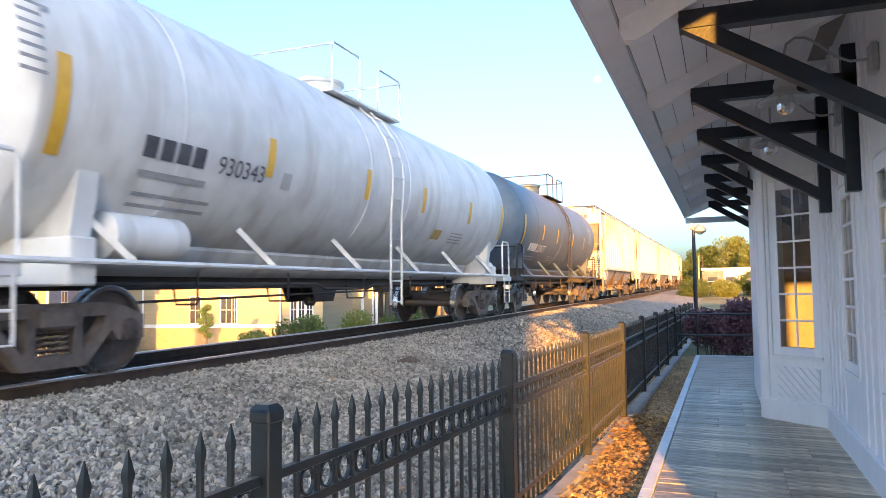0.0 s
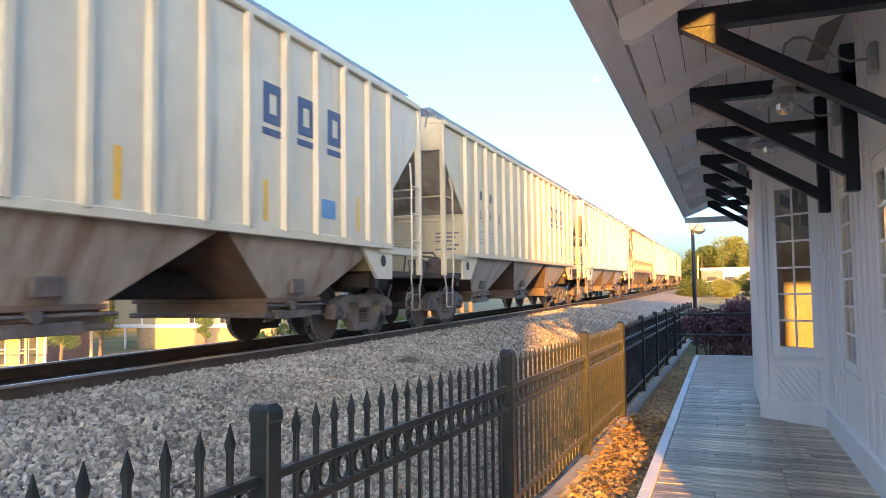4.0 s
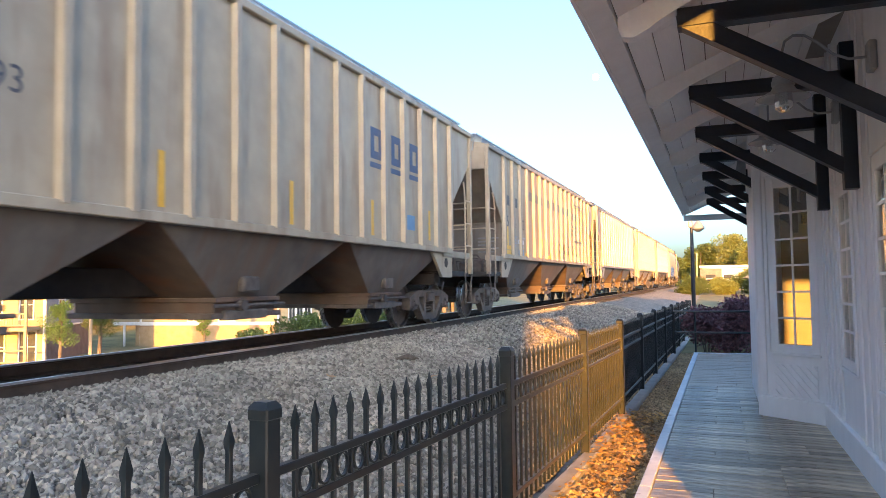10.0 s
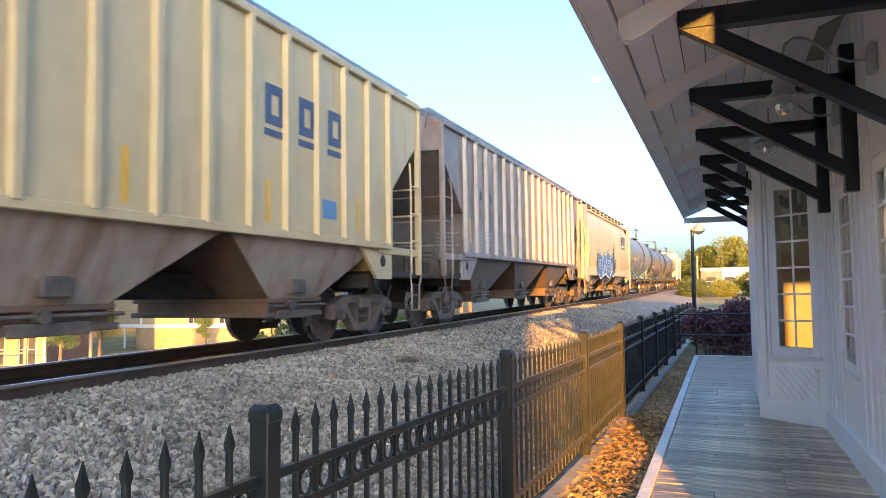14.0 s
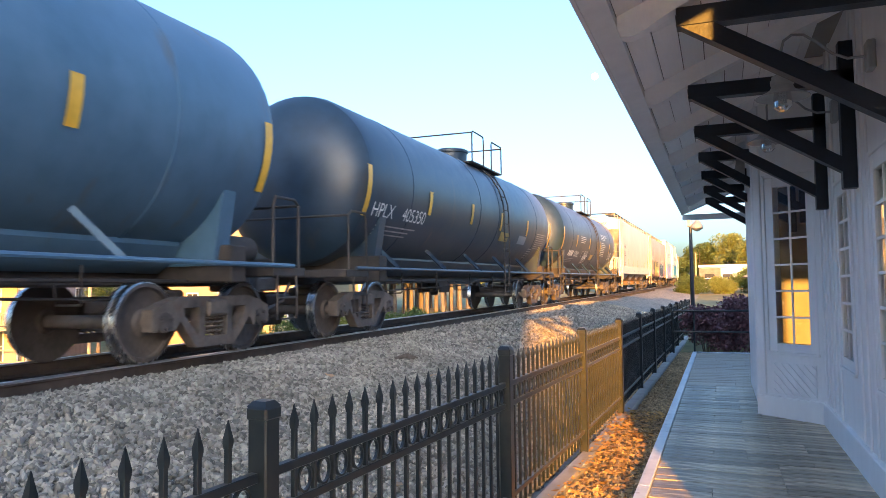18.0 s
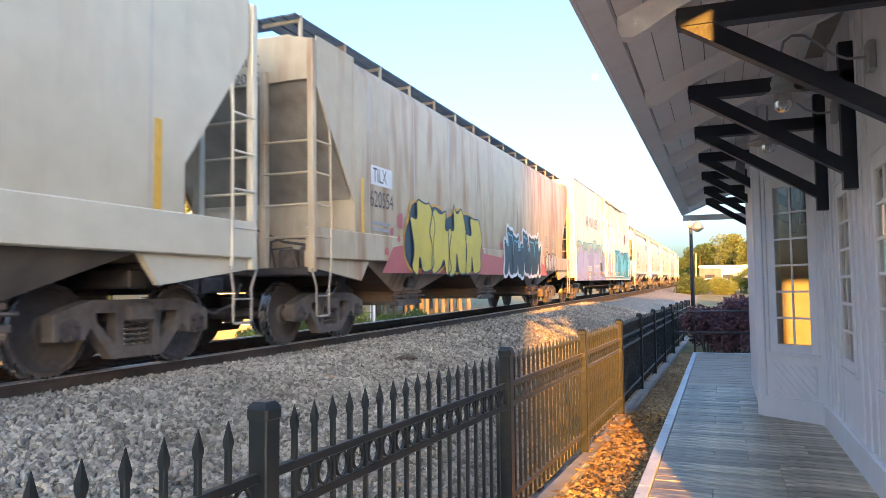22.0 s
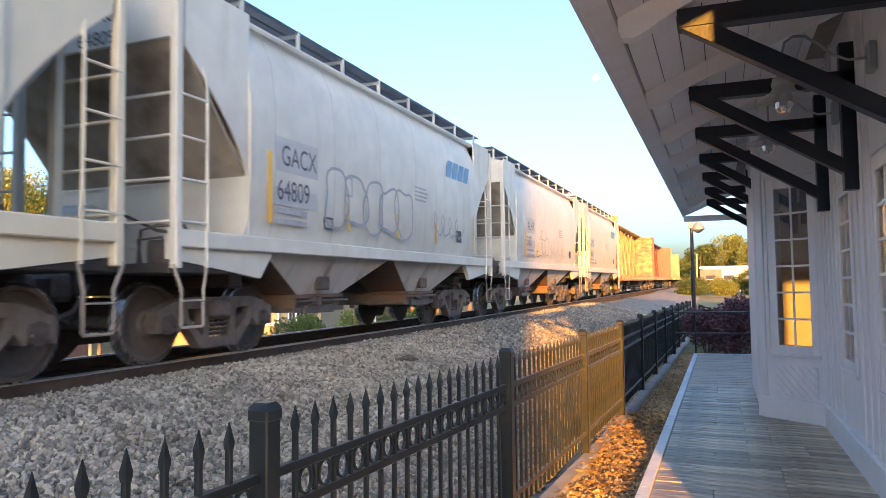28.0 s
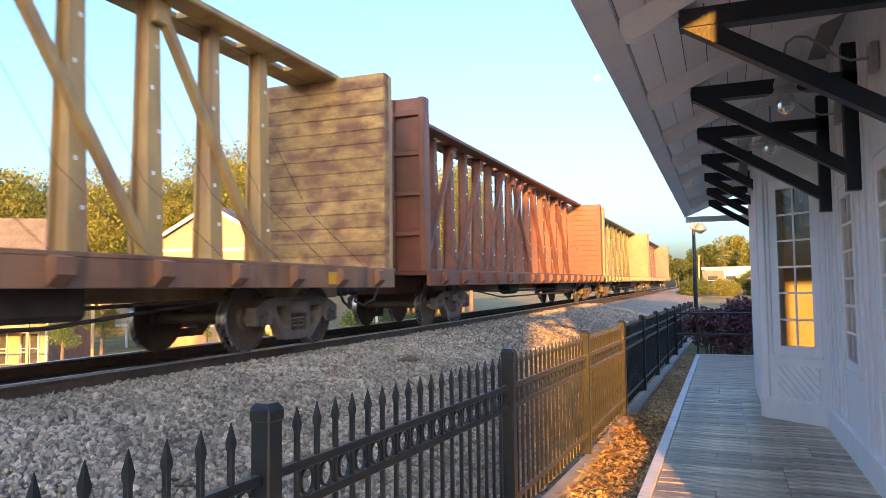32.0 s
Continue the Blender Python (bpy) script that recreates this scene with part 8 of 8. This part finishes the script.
bars(c, -7.3, 1.72, 0.75, 0.2, 2, M["stencil_grey"], 1.579, 0.1)
strips(c, [(-7.6, 2.1), (7.3, 2.1)], 1.577, 0.9, 0.1)
# refrigerator car
c = car_at[19]
out_r = shell(1.576, 0, 0)
piece(c, -8.9, -1.65, 1.5, 2.55, 6, ["mint", "sage", "mint"], "teal", 51, 1.576, None, 0.03)
patch(c, [(-9.05, 0.88), (-1.4, 0.88), (-1.5, 1.55), (-2.6, 1.9), (-3.6, 1.7), (-4.6, 2.0), (-5.6, 1.75), (-6.6, 2.1), (-7.8, 1.8), (-9.05, 2.1)], M["spray_lilac"], 0.018, out_r)
angular(c, -8.9, -1.6, 0.95, 2.35, 6, ["lilac", "lilac", "violet"], "mauve", None, 55, 1.598)
piece(c, -1.4, 2.0, 1.15, 2.35, 4, ["mint", "pink", "lilac", "pink"], "faint", 52, 1.634, None, 0.05)
patch(c, [(2.0, 0.95), (8.9, 0.95), (8.9, 1.5), (7.0, 1.75), (4.5, 1.6), (2.0, 1.7)], M["spray_cyan"], 0.014, out_r)
piece(c, 2.1, 8.8, 1.3, 2.5, 5, ["teal", "cyan", "lilac"], "navy", 53, 1.578, "cyan", 0.06)
angular(c, 2.1, 8.6, 1.05, 2.35, 6, ["cyan", "teal", "cyan"], "navy", None, 54, 1.60)
digits(c, "ARMN", -6.46, 3.22, 0.64, M["stencil_navy"], 1.552, 0.76)
digits(c, "111035", -4.99, 3.22, 0.64, M["stencil_navy"], 1.552, 0.78)
for y, z, w, h in ((-6.57, 1.28, 0.9, 0.22), (-5.1, 1.42, 0.16, 0.13), (-4.45, 1.42, 0.7, 0.16), (-6.5, 0.88, 0.42, 0.3), (-2.05, 1.18, 0.14, 0.12), (7.7, 1.1, 0.3, 0.4)):
    pl_ = part("notice_plate", Shape().box(1.618, 1.621, y, y + w, z, z + h), M["stencil_white"], c, "white notice panel")
    for k in range(2):
        part("stencil_line", Shape().box(1.621, 1.623, y + 0.03, y + w * 0.9, z + h * (0.2 + 0.4 * k), z + h * (0.35 + 0.4 * k)), M["stencil_grey"], pl_)
part("vent_plate", Shape().cbox(1.60, 1.622, -3.21, -2.67, 1.3, 1.7, 0.005), M["grating"], c, "dark vent plate")
patch(c, [(6.55, 3.55), (6.55, 3.1), (6.8, 2.95), (7.05, 3.1), (7.05, 3.55)], M["spray_maroon"], 0.004, shell(1.55, 0, 0), "shield_mark")
bars(c, 7.2, 3.15, 0.9, 0.35, 2, M["stencil_grey"], 1.552)
strips(c, [(-6.6, 1.17), (-4.85, 1.18), (-2.85, 1.2), (1.4, 1.3), (3.2, 1.25), (5.2, 1.25), (8.2, 1.25)], 1.64, 0.1, 0.42)
part("end_plate", Shape().box(-0.9, 0.9, -9.22, -9.213, 4.2, 4.55), M["stencil_blue"], c, "blue number plate on the car's end")
# pale curved hoppers
for k, i in enumerate((20, 21, 22, 23, 24, 25)):
    c = car_at[i]
    L_ = GREYS[k][1]
    at = -L_ / 2 + (1.9, 1.8, 1.9, 1.8, 2.35, 1.45)[k]
    part("number_panel", Shape().box(1.584, 1.586, at - 0.06, at + 0.98, 1.9, 2.32).box(1.601, 1.603, at - 0.06, at + 0.98, 2.33, 2.78), M["spray_haze"] if k == 5 else M["spray_faint"], c, "pale painted number panel")
    if k != 4:
        blocks(c, L_ / 2 - 3.2, 3.05, 4, 0.42, 0.02, M["faded_blue"], 1.602, 0.14)
    part("data_plate", Shape().box(1.6, 1.604, L_ / 2 - 2.6, L_ / 2 - 2.3, 1.75, 2.0), M["spray_black"], c)
bubbles(car_at[23], -2.2, 1.75, 5, 0.75, "grey", 61, 1.602, 0.045)
scrawl(car_at[23], 1.6, 1.8, 1.6, 0.5, "grey", 62, 1.602)
bubbles(car_at[24], -1.6, 1.7, 3, 0.55, "grey", 63, 1.602, 0.03)
scrawl(car_at[24], -0.5, 1.75, 2.6, 0.55, "faint", 64, 1.602)
scrawl(car_at[21], -1.5, 1.8, 2.4, 0.5, "faint", 65, 1.602)
# flat cars: stencilled sill
c = car_at[26]
part("number_ground", Shape().box(1.491, 1.493, -7.7, -4.4, 0.88, 1.13), M["under_dark"], c, "black painted panel on the sill")
digits(c, "856", -6.03, 0.895, 0.33, M["stencil_white"], 1.495)
digits(c, "593", -5.0, 0.895, 0.33, M["stencil_white"], 1.495)
digits(c, "TZX", -7.45, 0.895, 0.33, M["stencil_white"], 1.495)
strips(c, [(-3.9, 1.0), (-8.0, 1.0), (3.0, 1.0), (9.0, 1.0)], 1.496, 0.18, 0.35)
# ---------------------------------------------------------------- motion
def car_pose(s):
    a, b = on_track(s - 5.0)[0], on_track(s + 5.0)[0]
    d = (b - a).normalized()
    yaw, tilt = math.atan2(-d.x, d.y), math.asin(d.z)
    p = on_track(s)[0]
    return pose(p.x, p.y, p.z, math.degrees(tilt), 0, math.degrees(yaw))


def motions():
    """The train rolls by at an even speed; wheels turn while they are near."""
    spin = SPEED / WHEEL_R
    for car, s0 in CARS:
        walk(car, [(t, car_pose(s0 - SPEED * t)) for t in range(0, 33)])
    centre = dict(CARS)
    for w, car, off, dy in WHEELSETS:
        s0 = centre[car] + off
        first = max(0, math.ceil((s0 - 42.0) / SPEED * FPS))
        final = min(960, math.floor((s0 + 1.0) / SPEED * FPS))
        frames = [0] + [k for k in range(first, final + 1) if 0 < k < 960] + [960]
        rows = []
        for k in frames:
            kk = min(max(k, first), max(first, final))
            rows.append((k / FPS, Matrix.Translation((0, dy, WHEEL_R)) @ Matrix.Rotation(spin * (kk - first) / FPS, 4, "X")))
        walk(w, rows)


motions()
